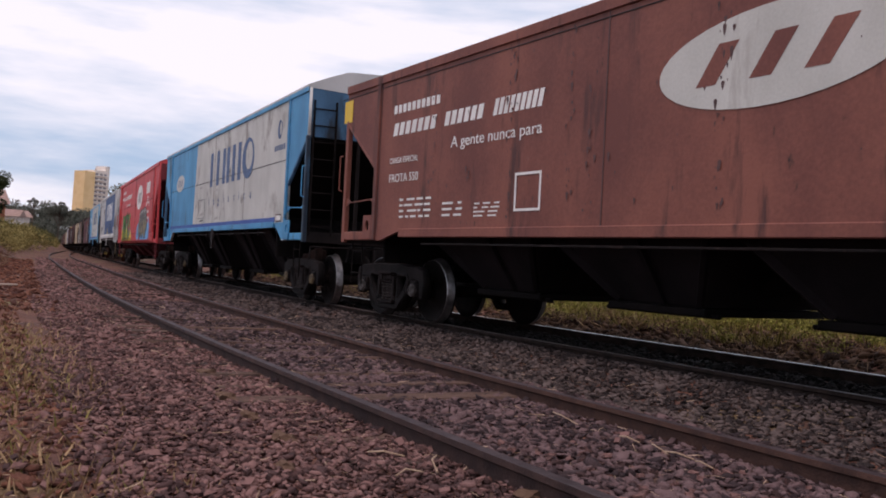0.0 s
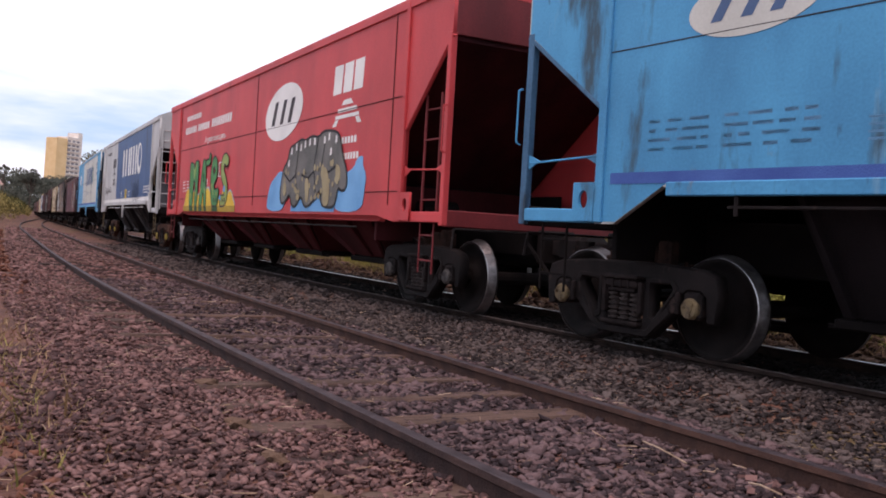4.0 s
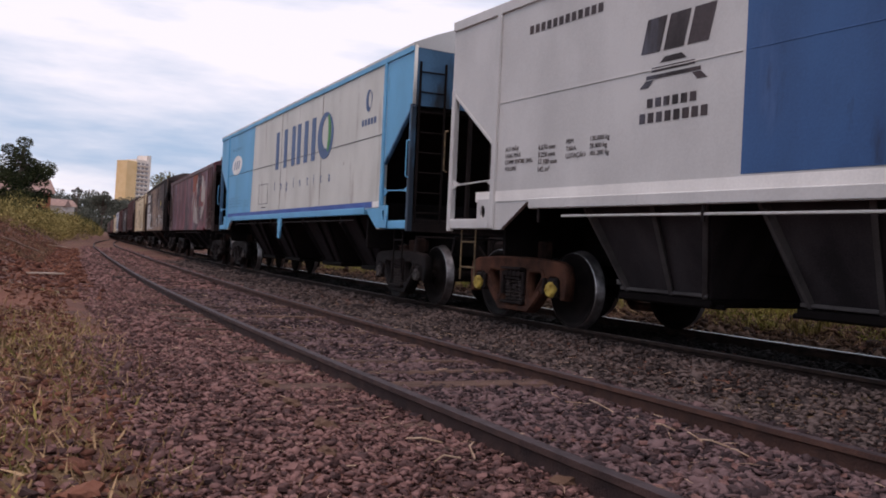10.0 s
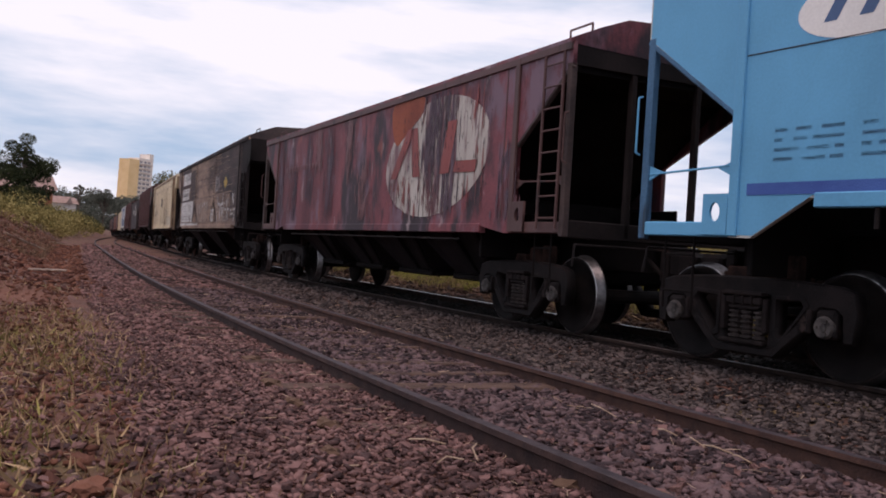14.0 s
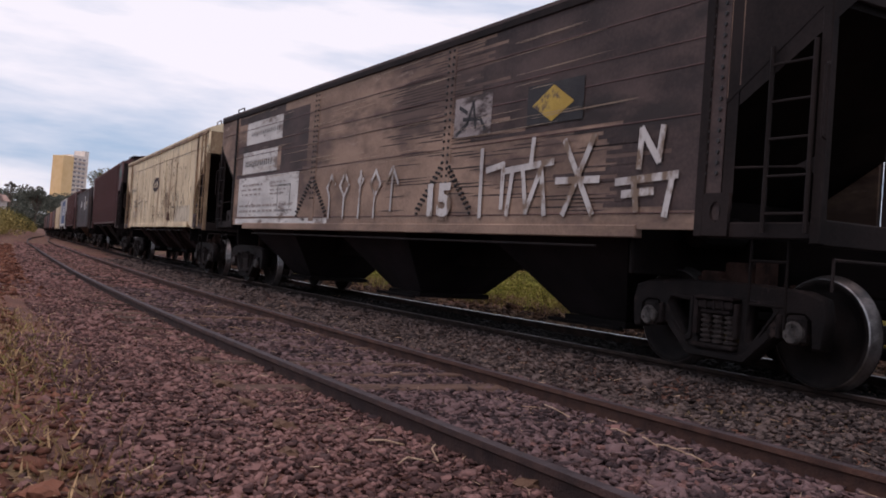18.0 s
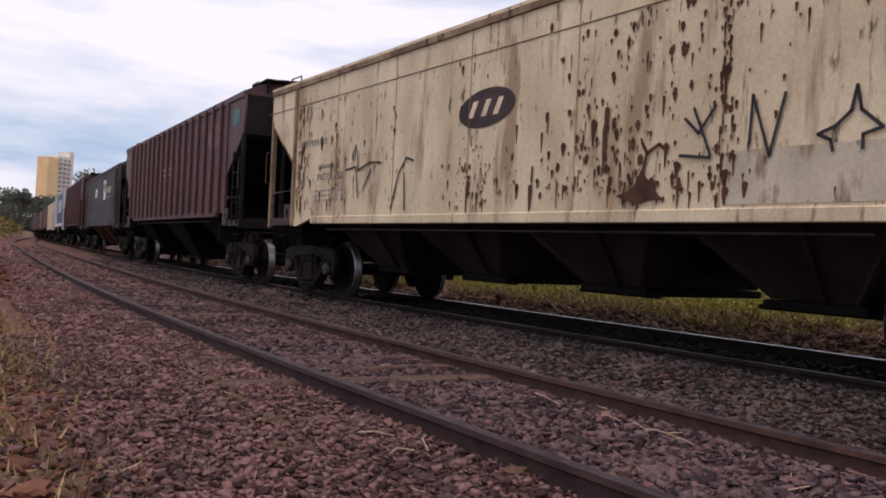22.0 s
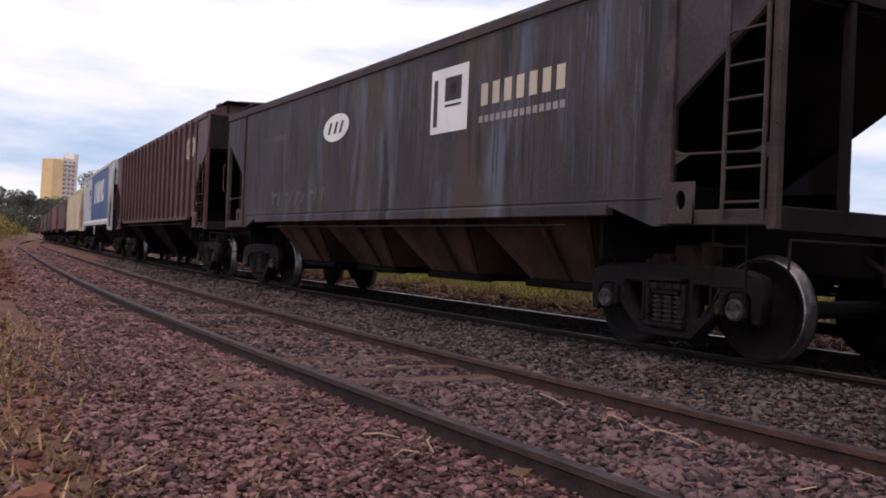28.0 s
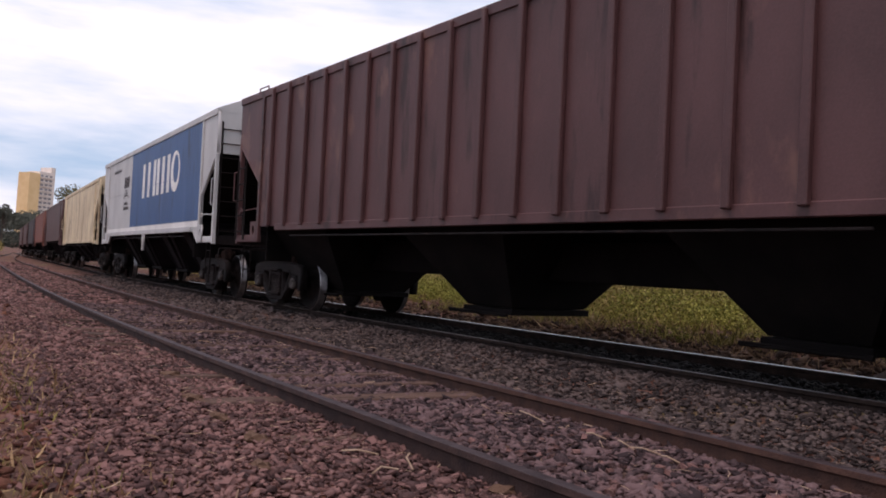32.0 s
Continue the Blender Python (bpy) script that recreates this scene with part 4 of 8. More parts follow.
def ladder(w, x, y, z0, z1, along, width, n, mat, r=0.02):
    """A ladder at x, y; along: 'x' lies in the side's plane, 'y' in the end's plane."""
    d = Vector((width, 0, 0)) if along == "x" else Vector((0, -width, 0))
    p = Vector((x, y, 0))
    st = part("ladder_stile", rods([(p + Vector((0, 0, z0)), p + Vector((0, 0, z1)))], r, 6), mat, w)
    part("ladder_stile", rods([(p + d + Vector((0, 0, z0)), p + d + Vector((0, 0, z1)))], r, 6), mat, w)
    for i in range(n):
        z = z0 + (z1 - z0) * (i + 0.5) / n
        key = ("rung", along, round(width, 2))
        r = part("rung", cached(key, lambda: rods([((0, 0, 0), d)], 0.012, 6)), mat, st)
        r.matrix_basis = Matrix.Translation(p + Vector((0, 0, z)))


def hoop(r, t, n=28, m=6):
    """A thin ring standing in the plane of x and z."""
    bm = bmesh.new()
    rows = [[bm.verts.new(((r + t * math.cos(2 * math.pi * j / m)) * math.cos(2 * math.pi * i / n), t * math.sin(2 * math.pi * j / m), (r + t * math.cos(2 * math.pi * j / m)) * math.sin(2 * math.pi * i / n))) for j in range(m)] for i in range(n)]
    for i in range(n):
        for j in range(m):
            bm.faces.new((rows[i][j], rows[i][(j + 1) % m], rows[(i + 1) % n][(j + 1) % m], rows[(i + 1) % n][j]))
    bmesh.ops.recalc_face_normals(bm, faces=bm.faces)
    return bm


def hopper_wagon(n):
    """One covered hopper wagon. Local x away from the camera along the train, y to the near side, z from the rail's top."""
    L = n["rear"] - n["front"]
    h = L / 2
    w = thing("hopper_wagon", n["label"], "freight wagon", "wagons of the freight train")
    body, trim = M[n["body"]], M[n.get("trim", n["body"])]
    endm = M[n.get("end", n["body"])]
    zt, zs, zf, cut = n["zt"], n["zs"], n["zf"], n["cut"]
    zd, zm = n["zd"], n["zm"]
    key = (round(L, 2), zt, zs, zf, cut, zd)
    near = cached(("side_near", *key), lambda: side_mesh(n, L, HW - 0.025))
    far = cached(("side_far", *key), lambda: side_mesh({**n, "cut": cut + n.get("far", 0.35)}, L, -HWF + 0.025))
    part("side_wall", near, body, w)
    part("side_wall", far, body, w)
    part("roof", cached(("roof", *key), lambda: roof_mesh(L, zt)), M[n.get("roof", n["body"])], w)
    part("eave_strip", cached(("eave", *key), lambda: box((0, HW + 0.012, zt - 0.05), (L, 0.03, 0.09), 0.006)), M[n.get("pillar", n.get("trim", n["body"]))], w)
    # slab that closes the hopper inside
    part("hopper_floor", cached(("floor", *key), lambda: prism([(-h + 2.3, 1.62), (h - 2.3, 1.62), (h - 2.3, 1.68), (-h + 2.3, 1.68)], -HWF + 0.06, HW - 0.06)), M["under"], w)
    for sg in (1, -1):
        deep = n.get("slope_in", 0.0)
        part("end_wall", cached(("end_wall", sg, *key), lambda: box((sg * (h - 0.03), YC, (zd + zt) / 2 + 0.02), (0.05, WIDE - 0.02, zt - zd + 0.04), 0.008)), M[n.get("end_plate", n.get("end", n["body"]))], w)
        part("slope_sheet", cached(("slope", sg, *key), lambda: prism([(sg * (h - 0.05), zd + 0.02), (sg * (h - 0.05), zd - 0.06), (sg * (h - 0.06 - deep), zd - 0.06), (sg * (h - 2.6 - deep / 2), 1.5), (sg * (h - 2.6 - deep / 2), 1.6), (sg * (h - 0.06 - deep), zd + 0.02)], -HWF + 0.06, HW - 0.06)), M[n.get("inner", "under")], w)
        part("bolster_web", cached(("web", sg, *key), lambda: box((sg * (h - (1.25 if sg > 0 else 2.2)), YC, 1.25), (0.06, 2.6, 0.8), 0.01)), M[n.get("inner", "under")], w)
        part("end_sill", cached(("esill", sg, *key), lambda: box((sg * (h - 0.06), YC, zf + 0.06), (0.1, WIDE - 0.1, 0.2), 0.012)), M[n.get("end_sill", "shaded_soot")], w)
        for sy in (1, -1):
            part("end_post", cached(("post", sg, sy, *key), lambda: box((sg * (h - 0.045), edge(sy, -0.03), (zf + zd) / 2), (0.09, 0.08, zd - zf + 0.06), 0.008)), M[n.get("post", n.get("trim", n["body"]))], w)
            part("corner_pillar", cached(("pillar", sg, sy, *key), lambda: box((sg * (h - cut - (0.05 if sy > 0 else 0.05 + n.get("far", 0.35))), edge(sy, 0.004), (zf + zt) / 2), (0.1, 0.06, zt - zf - 0.02), 0.008)), M[n.get("pillar", n.get("trim", n["body"]))], w)
            part("side_step", cached(("sstep", sg, sy, *key), lambda: box((sg * (h - cut / 2 - 0.02), edge(sy, -0.04), zf + 0.07), (cut - 0.08, 0.09, 0.13), 0.01)), trim, w)
        if n["ladder"] == "side":
            for y in (0.75, -0.2, -1.0):
                part("end_stanchion", cached(("stanchion", sg, y, *key), lambda: box((sg * (h - 0.05), y, (zf + zd) / 2), (0.08, 0.07, zd - zf), 0.006)), M[n.get("stanchion", n.get("end", n["body"]))], w)
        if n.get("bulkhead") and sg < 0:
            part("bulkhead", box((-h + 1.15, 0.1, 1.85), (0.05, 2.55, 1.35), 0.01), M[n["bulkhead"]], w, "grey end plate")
            part("brake_valve", box((-h + 0.55, 0.2, 1.45), (0.4, 0.5, 0.4), 0.04), M["under"], w)
        if n.get("gear") and sg > 0:
            if n["gear"] == 2:
                ladder(w, h - 0.02, 0.85, zf + 0.1, zd - 0.1, "y", 0.36, 6, M["under"])
            part("brake_gear", box((h - 0.5, 1.0, zf + 0.24), (0.42, 0.5, 0.2), 0.03), M["under"], w, "black brake valve on the end deck")
            part("brake_gear", box((h - 0.56, 1.05, zf + 0.4), (0.14, 0.18, 0.2), 0.02), M["under"], w)
            part("air_tank", cached(("tank", *key), lambda: lathe([(-0.26, 0.02), (-0.24, 0.1), (-0.18, 0.13), (0.18, 0.13), (0.24, 0.1), (0.26, 0.02)], 20)), M[n.get("tank", "grey_white")], w).matrix_basis = pose(h - 0.16, 0.75, zf + 0.3, 0, 0, 90)
            part("pipe", rods([((h - 0.68, 1.05, zf + 0.25), (h - 0.85, 1.08, zf + 0.45)), ((h - 0.85, 1.08, zf + 0.45), (h - 0.9, 1.1, zf + 0.9))], 0.022, 7), M["under"], w)
            part("brake_housing", box((h - 0.95, 1.1, 2.1), (0.2, 0.05, 0.3), 0.02), M["under"], w, "black hand brake housing")
            part("brake_wheel", cached("brake_wheel", lambda: hoop(0.2, 0.012)), M["under"], w, "thin black hand brake wheel").matrix_basis = pose(h - 0.86, 1.16, 2.1)
        part("edge_angle", cached(("edge", sg, *key), lambda: rods([((sg * (h - cut), HW - 0.022, zm), (sg * h, HW - 0.022, zd))], 0.034, 6)), M[n.get("post", n.get("trim", n["body"]))], w)
        part("safety_bar", cached(("bar", sg, *key), lambda: rods([((sg * (h - 0.08), HW - 0.02, 1.76), (sg * (h - cut - 0.02), HW - 0.02, 1.8))], 0.011, 6)), trim, w)
        for x0, x1 in ((h - 0.09, h - 0.26), (h - cut, h - cut + 0.17)):
            part("bar_plate", cached(("bplate", sg, x0 > x1, *key), lambda: prism([(sg * x0, 1.7), (sg * x0, 1.84), (sg * x1, 1.78)], HW - 0.03, HW - 0.015)), trim, w)
        part("jacking_plate", cached(("jack", sg, *key), lambda: jack_plate(sg, h, cut, zf)), trim, w)
        part("brake_hose", cached(("hose", sg, *key), lambda: rods([((sg * (h - 0.1), 0.35, 0.95), (sg * (h + 0.15), 0.36, 0.8)), ((sg * (h + 0.15), 0.36, 0.8), (sg * (h + 0.4), 0.3, 0.55)), ((sg * (h + 0.4), 0.3, 0.55), (sg * (h + 0.62), 0.2, 0.5))], 0.028, 7)), M["under"], w)
        part("uncoupling_lever", cached(("lever", sg, *key), lambda: rods([((sg * (h + 0.02), 0.1, 1.06), (sg * (h + 0.02), HW - 0.15, 1.06)), ((sg * (h + 0.02), HW - 0.15, 1.06), (sg * (h + 0.04), HW - 0.12, 0.82))], 0.014, 6)), M["bogie"], w)
        part("coupler", cached(("coupler", sg, *key), lambda: coupler(sg, h)), M["bogie"], w)
        if n["ladder"] == "end":
            if sg < 0 and not n.get("bulkhead"):
                for y in (0.62, 0.22):
                    part("end_stanchion", cached(("thin_stanchion", y, *key), lambda: box((-h + 0.04, y, (zf + zd) / 2), (0.06, 0.06, zd - zf), 0.006)), M["shaded_soot"], w)
            if sg < 0:
                ladder(w, sg * (h + 0.02), HW - 0.1, zf + 0.1, zt - 0.25, "y", 0.42, 8, M[n.get("rungs", "under")])
        elif n["ladder"] == "inner":
            ladder(w, sg * (h - 0.55) - 0.2, HW - 0.1, zf + 0.1, 2.72, "x", 0.4, 4, endm)
        elif sg < 0 or not n.get("bare_far"):
            x = sg * (h - 0.3) - 0.2
            tall = n.get("tall") and sg < 0
            ladder(w, x, HW + 0.045, zf + 0.05, zt - 0.1 if tall else 2.72, "x", 0.4, 8 if tall else 5, M[n.get("rungs", n.get("trim", n["body"]))])
        ladder(w, sg * (h - 0.5) - 0.18, HW - 0.06, 0.5, zf, "x", 0.36, 2, M[n.get("step", "under")], 0.013)
        if n["ladder"] == "side":
            part("roof_grab", cached(("grab", sg, *key), lambda: rods([((sg * (h - 0.1), HW - 0.3, zt + 0.1), (sg * (h - 0.1), HW - 0.3, zt + 0.26)), ((sg * (h - 0.1), HW - 0.3, zt + 0.26), (sg * (h - 0.55), HW - 0.3, zt + 0.26)), ((sg * (h - 0.55), HW - 0.3, zt + 0.1), (sg * (h - 0.55), HW - 0.3, zt + 0.26))], 0.014, 6)), trim, w)
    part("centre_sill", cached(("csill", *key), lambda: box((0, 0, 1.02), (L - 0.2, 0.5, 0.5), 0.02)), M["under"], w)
    # Added plate, hides sky between centre sill and hopper floor.
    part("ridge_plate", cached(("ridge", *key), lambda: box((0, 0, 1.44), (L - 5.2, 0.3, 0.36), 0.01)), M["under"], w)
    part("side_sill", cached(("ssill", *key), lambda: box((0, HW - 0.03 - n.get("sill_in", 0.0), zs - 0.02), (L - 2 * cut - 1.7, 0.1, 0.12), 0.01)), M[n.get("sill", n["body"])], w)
    # Added dark plate behind the funnels, blocks sky in the gaps.
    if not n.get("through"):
        part("hopper_back", cached(("added_back", *key), lambda: box((0, -0.95, 1.09 if n.get("chutes") else 1.2), (L - 2.4, 0.05, 1.08 if n.get("chutes") else 0.86), 0.01)), M["under"], w)
    # funnels
    c0, c1 = -h + 2.35, h - 2.35
    k = n["bays"]
    span = (c1 - c0) / k
    foot = n.get("foot", 0.66)
    mids = [h - u for u in n["chutes"]] if n.get("chutes") else [c0 + (i + 0.5) * span for i in range(k)]
    reach, lean, z0 = n.get("reach", span), n.get("lean", 0.0), n.get("z0", 0.58)
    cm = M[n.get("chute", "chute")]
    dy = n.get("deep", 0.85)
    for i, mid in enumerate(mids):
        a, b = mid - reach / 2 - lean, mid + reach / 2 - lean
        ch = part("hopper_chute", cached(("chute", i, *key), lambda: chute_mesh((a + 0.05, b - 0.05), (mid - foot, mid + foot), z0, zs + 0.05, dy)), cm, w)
        for q in n.get("plates", (-0.45, -0.1, 0.42)):
            xt, xb = mid - lean + q * reach, mid + q * 2 * foot
            part("rib", prism_between((xt, 1.47, zs), (xb, dy + 0.02, z0 + 0.02), 0.05), M[n.get("rib", n.get("chute", "chute"))], ch)
        if n.get("flange"):
            part("gate_flange", cached(("flange", round(mid, 2), *key), lambda: box((mid, dy + 0.05, z0 + 0.03), (2 * foot, 0.03, 0.035), 0.004)), M["chute_edge"], ch)
        part("outlet_gate", cached(("gate", round(mid, 2), *key), lambda: box((mid, 0, z0 - 0.05), (2 * foot + 0.1, 2 * dy + 0.1, 0.08), 0.012)), M["under"], ch)
        part("gate_rail", cached(("grail", round(mid, 2), *key), lambda: rods([((mid - foot - 0.15, 0.8, z0 - 0.08), (mid + foot + 0.15, 0.8, z0 - 0.08))], 0.025, 6)), M["under"], ch)
    part("brake_rod", cached(("rod", *key), lambda: rods([((-h + 2.6, HW - 0.02, zs - 0.17), (h - 2.6, HW - 0.02, zs - 0.17))], 0.014, 6)), M[n.get("rodm", "bogie")], w)
    part("brake_cylinder", cached(("cyl", *key), lambda: lathe([(0.2, 0.02), (0.2, 0.16), (0.75, 0.16), (0.8, 0.05)], 16)), M["under"], w).matrix_basis = pose(-h + 1.9, 0.2, 1.3)
    wheelsets = []
    for sg in (1, -1):
        bogie(w, sg * (h - n["insets"][sg < 0]), M[n.get("frame_" + ("rear" if sg > 0 else "front"), "bogie")], M[n.get("caps", "cap_grey")], wheelsets)
    if n.get("skirt"):
        bm = prism([(-h + cut + 0.5, zs), (h - cut - 0.5, zs), (h - cut - 0.3, zf + 0.03), (-h + cut + 0.3, zf + 0.03)], HW - 0.05, HW - 0.02)
        for v in bm.verts:
            v.co.y -= (zs - v.co.z) * 0.8
        part("side_skirt", bm, M[n["skirt"]], w)
    for sg in (1, -1):
        # a bent hand grip on each end post
        gx, gy = sg * (h + 0.02), HW + 0.03
        part("hand_grip", cached(("grip", sg, *key), lambda: rods([((gx, gy, 1.95), (gx, gy + 0.05, 1.97)), ((gx, gy + 0.05, 1.97), (gx, gy + 0.05, 2.5)), ((gx, gy + 0.05, 2.5), (gx, gy, 2.52))], 0.011, 6)), M[n.get("grip", n.get("trim", n["body"]))], w)
    if n.get("sign"):
        part("sign_plate", box((-h - 0.005, 0.45, 3.68), (0.02, 0.62, 0.22), 0.003), M["white_mark"], w, "white sign plate with plain red bars")
        part("sign_bar", box((-h - 0.018, 0.45, 3.68), (0.008, 0.44, 0.1), 0.002), M["red_worn"], w)
    if n.get("frame"):
        x0, x1, y0, z0, z1 = -h - 0.22, -h + 0.8, 1.25, zt + 0.06, zt + 0.27
        part("roof_walkway", box(((x0 + x1) / 2, 0, z1), (x1 - x0, 2 * y0, 0.05), 0.01), M["under"], w)
        part("walkway_frame", rods([((x, y, zt), (x, y, z1)) for x in (x0 + 0.05, x1 - 0.05) for y in (-y0 + 0.05, y0 - 0.05)], 0.022, 6), M["under"], w)
    if n.get("ribs"):
        m = int((L - 0.4) / n["ribs"])
        for i in range(m + 1):
            x = -h + 0.25 + i * (L - 0.5) / m
            u = h - x
            if not cut - 0.1 < u < L - cut + 0.1:
                continue
            zb = zs
            part("side_rib", cached(("srib", round(zb, 2), zt), lambda: box((0, 0, (zb + zt) / 2), (0.09, 0.07, zt - zb), 0.012)), body, w).matrix_basis = pose(x, HW + 0.035, 0)
    return w, wheelsets


def jack_plate(sg, h, cut, zf):
    me = flat_mesh("jacking_plate", [rect(-0.14, 0, 0.14, 0.36), ellipse(0, 0.2, 0.06, 0.085, 0, 16)], 0.03)
    me.transform(Matrix(((1, 0, 0, sg * (h - cut + 0.14)), (0, 0, 1, HW + 0.02), (0, 1, 0, zf + 0.02), (0, 0, 0, 1))))
    return me


def coupler(sg, h):
    bm = box((sg * (h + 0.32), 0, 0.9), (0.7, 0.2, 0.2), 0.02)
    add_box(bm, (sg * (h + 0.8), 0.05, 0.9), (0.36, 0.34, 0.3), 0.05)
    add_box(bm, (sg * (h + 0.9), 0.16, 0.9), (0.16, 0.14, 0.26), 0.03)
    add_box(bm, (sg * (h + 0.06), 0, 0.9), (0.14, 0.5, 0.42), 0.02)
    return bm


def prism_between(p, q, t):
    """A square bar from p to q."""
    p, q = Vector(p), Vector(q)
    d = q - p
    turn = d.to_track_quat("Z", "Y").to_matrix()
    bm = bmesh.new()
    add_box(bm, (p + q) / 2, (t, t * 1.6, d.length), 0.0, turn)
    return bm


STD = dict(zt=ZT, zs=ZS, zf=ZF, cut=1.12, ladder="end", bays=4, insets=(1.3, 1.6), short=(0.1, 0.1), zd=3.05, zm=2.24)


def spec(**k):
    d = dict(STD)
    d.update(k)
    return d


TRAIN = [
    spec(front=14.7, rear=30.4, insets=(1.19, 1.3), short=(0.3, 0.05), body="brown", zt=3.6, zs=1.3, label="rusty oxide-brown covered hopper wagon with white lettering"),
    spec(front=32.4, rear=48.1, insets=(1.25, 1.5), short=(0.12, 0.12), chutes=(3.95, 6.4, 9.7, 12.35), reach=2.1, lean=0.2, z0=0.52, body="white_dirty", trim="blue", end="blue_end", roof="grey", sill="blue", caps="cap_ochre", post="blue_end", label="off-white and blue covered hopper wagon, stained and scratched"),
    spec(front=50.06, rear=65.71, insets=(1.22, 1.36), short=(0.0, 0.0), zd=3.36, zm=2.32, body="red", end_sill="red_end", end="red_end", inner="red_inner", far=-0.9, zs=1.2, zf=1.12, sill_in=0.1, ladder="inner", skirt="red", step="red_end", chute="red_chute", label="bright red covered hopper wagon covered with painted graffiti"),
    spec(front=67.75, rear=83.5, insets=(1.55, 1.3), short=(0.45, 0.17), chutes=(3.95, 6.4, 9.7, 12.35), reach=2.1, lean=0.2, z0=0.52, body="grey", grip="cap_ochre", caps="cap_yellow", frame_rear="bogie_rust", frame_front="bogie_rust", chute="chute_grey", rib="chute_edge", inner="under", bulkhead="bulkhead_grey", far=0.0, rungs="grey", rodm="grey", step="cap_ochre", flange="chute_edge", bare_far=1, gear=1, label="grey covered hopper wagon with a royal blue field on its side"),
    spec(front=85.0, rear=100.65, insets=(1.3, 1.25), short=(0.3, -0.1), chutes=(3.95, 6.4, 9.7, 12.35), reach=2.1, lean=0.2, z0=0.52, body="grey_white", trim="blue_clean", end="blue_end", roof="grey", sill="blue_clean", slope_in=0.3, far=0.8, post="blue_end", label="clean off-white and blue covered hopper wagon"),
    spec(front=101.9, rear=115.9, insets=(1.3, 1.85), short=(0.2, 0.25), tall=1, bare_far=1, body="maroon", chute="chute", end="shaded_soot", trim="dark_brown", post="soot_brown", far=0.75, slope_in=0.7, ladder="side", zt=3.32, zs=1.25, bays=4, label="worn maroon covered hopper wagon with streaked paint"),
    spec(front=118.0, rear=134.9, insets=(1.31, 1.73), short=(0.26, 0.4), body="tan", chute="chute", trim="shaded_soot", end="shaded_soot", roof="soot_brown", ladder="side", zs=1.27, zf=1.2, zt=3.7, straight=1, bays=4, chutes=(3.3, 8.0, 12.8), foot=0.5, reach=2.9, deep=0.6, z0=0.32, through=1, plates=(), cut=1.15, label="faded tan riveted hopper wagon with sprayed white signs"),
    spec(front=136.3, rear=151.4, insets=(1.28, 1.85), short=(0.33, 0.2), tall=1, bare_far=1, body="cream", chute="brown_chute", end="soot_brown", rungs="cream_rust", trim="soot_brown", pillar="cream_rust", post="cream_rust", stanchion="soot_brown", gear=2, tank="under", foot=0.46, through=1, end_plate="cream_rust", ladder="side", zs=1.29, zt=3.64, label="cream covered hopper wagon with brown rust streaks"),
    spec(front=153.15, rear=168.95, insets=(1.3, 1.68), sign=1, short=(0.25, 0.2), body="ribbed_brown", chute="under", end="shaded_soot", rungs="shaded_soot", cut=1.2, trim="soot_brown", pillar="ribbed_brown", post="shaded_soot", ladder="side", zs=1.46, zt=3.9, straight=1, ribs=0.72, frame=1, chutes=(2.45, 7.25, 12.1), foot=0.5, reach=2.7, deep=0.6, z0=0.4, through=1, plates=(), label="brown covered hopper wagon with vertical side ribs"),
    spec(front=170.6, rear=185.1, insets=(1.15, 1.6), short=(0.05, 0.05), tall=1, bare_far=1, body="slate", trim="soot_brown", end="shaded_soot", ladder="side", zs=1.35, zt=3.54, chute="rust_chute", label="sooty slate and brown covered hopper wagon"),
    spec(front=187.2, rear=203.2, insets=(1.3, 1.6), short=(0.2, 0.2), body="ribbed_brown", chute="under", end="shaded_soot", rungs="shaded_soot", ladder="side", zs=1.46, zt=3.9, straight=1, ribs=0.72, frame=1, chutes=(2.45, 7.25, 12.1), foot=0.5, reach=2.7, deep=0.6, z0=0.4, through=1, plates=(), label="brown covered hopper wagon with vertical side ribs"),
    spec(front=205.0, rear=220.7, chutes=(3.95, 6.4, 9.7, 12.35), reach=2.1, lean=0.2, z0=0.52, body="grey", label="grey covered hopper wagon with a royal blue field on its side"),
    spec(front=222.2, rear=237.8, body="cream", zt=3.64, zs=1.3, label="dusty cream covered hopper wagon"),
    spec(front=239.3, rear=254.9, body="dark_brown", ladder="side", zt=3.6, label="dark brown covered hopper wagon"),
    spec(front=256.4, rear=272.0, body="brown", zt=3.6, label="dull oxide-brown covered hopper wagon"),
    spec(front=273.5, rear=289.1, body="slate", zt=3.6, label="dark grey covered hopper wagon"),
    spec(front=290.6, rear=306.2, body="dark_brown", zt=3.6, label="dark brown covered hopper wagon"),
    spec(front=307.7, rear=323.3, body="dark_brown", zt=3.6, label="dark brown covered hopper wagon"),
]
for n in TRAIN:
    # the body ends lie a little inside the couplings' pitch
    far_in, near_in = n["short"]
    n["rear"] -= far_in
    n["front"] += near_in
    n["insets"] = (n["insets"][0] - far_in, n["insets"][1] - near_in)
    n["chutes"] = [u - far_in for u in n.get("chutes", ())]
WAGONS = [(n, *hopper_wagon(n)) for n in TRAIN]


def mark(k, name, loops, material, label="", up=0.004, depth=0.004):
    """Paint or a plate on the near side of wagon k: loops of (u from its rear end, height)."""
    n, w, _ = WAGONS[k]
    me = upright(flat_mesh(name, loops, depth), HW + up, 2 * zero(k))
    return part(name, me, M[material], w, label)


def wagon_length(k):
    """The near end of wagon k's body in the u of its markings."""
    return TRAIN[k]["rear"] - TRAIN[k]["front"] + TRAIN[k]["short"][0]


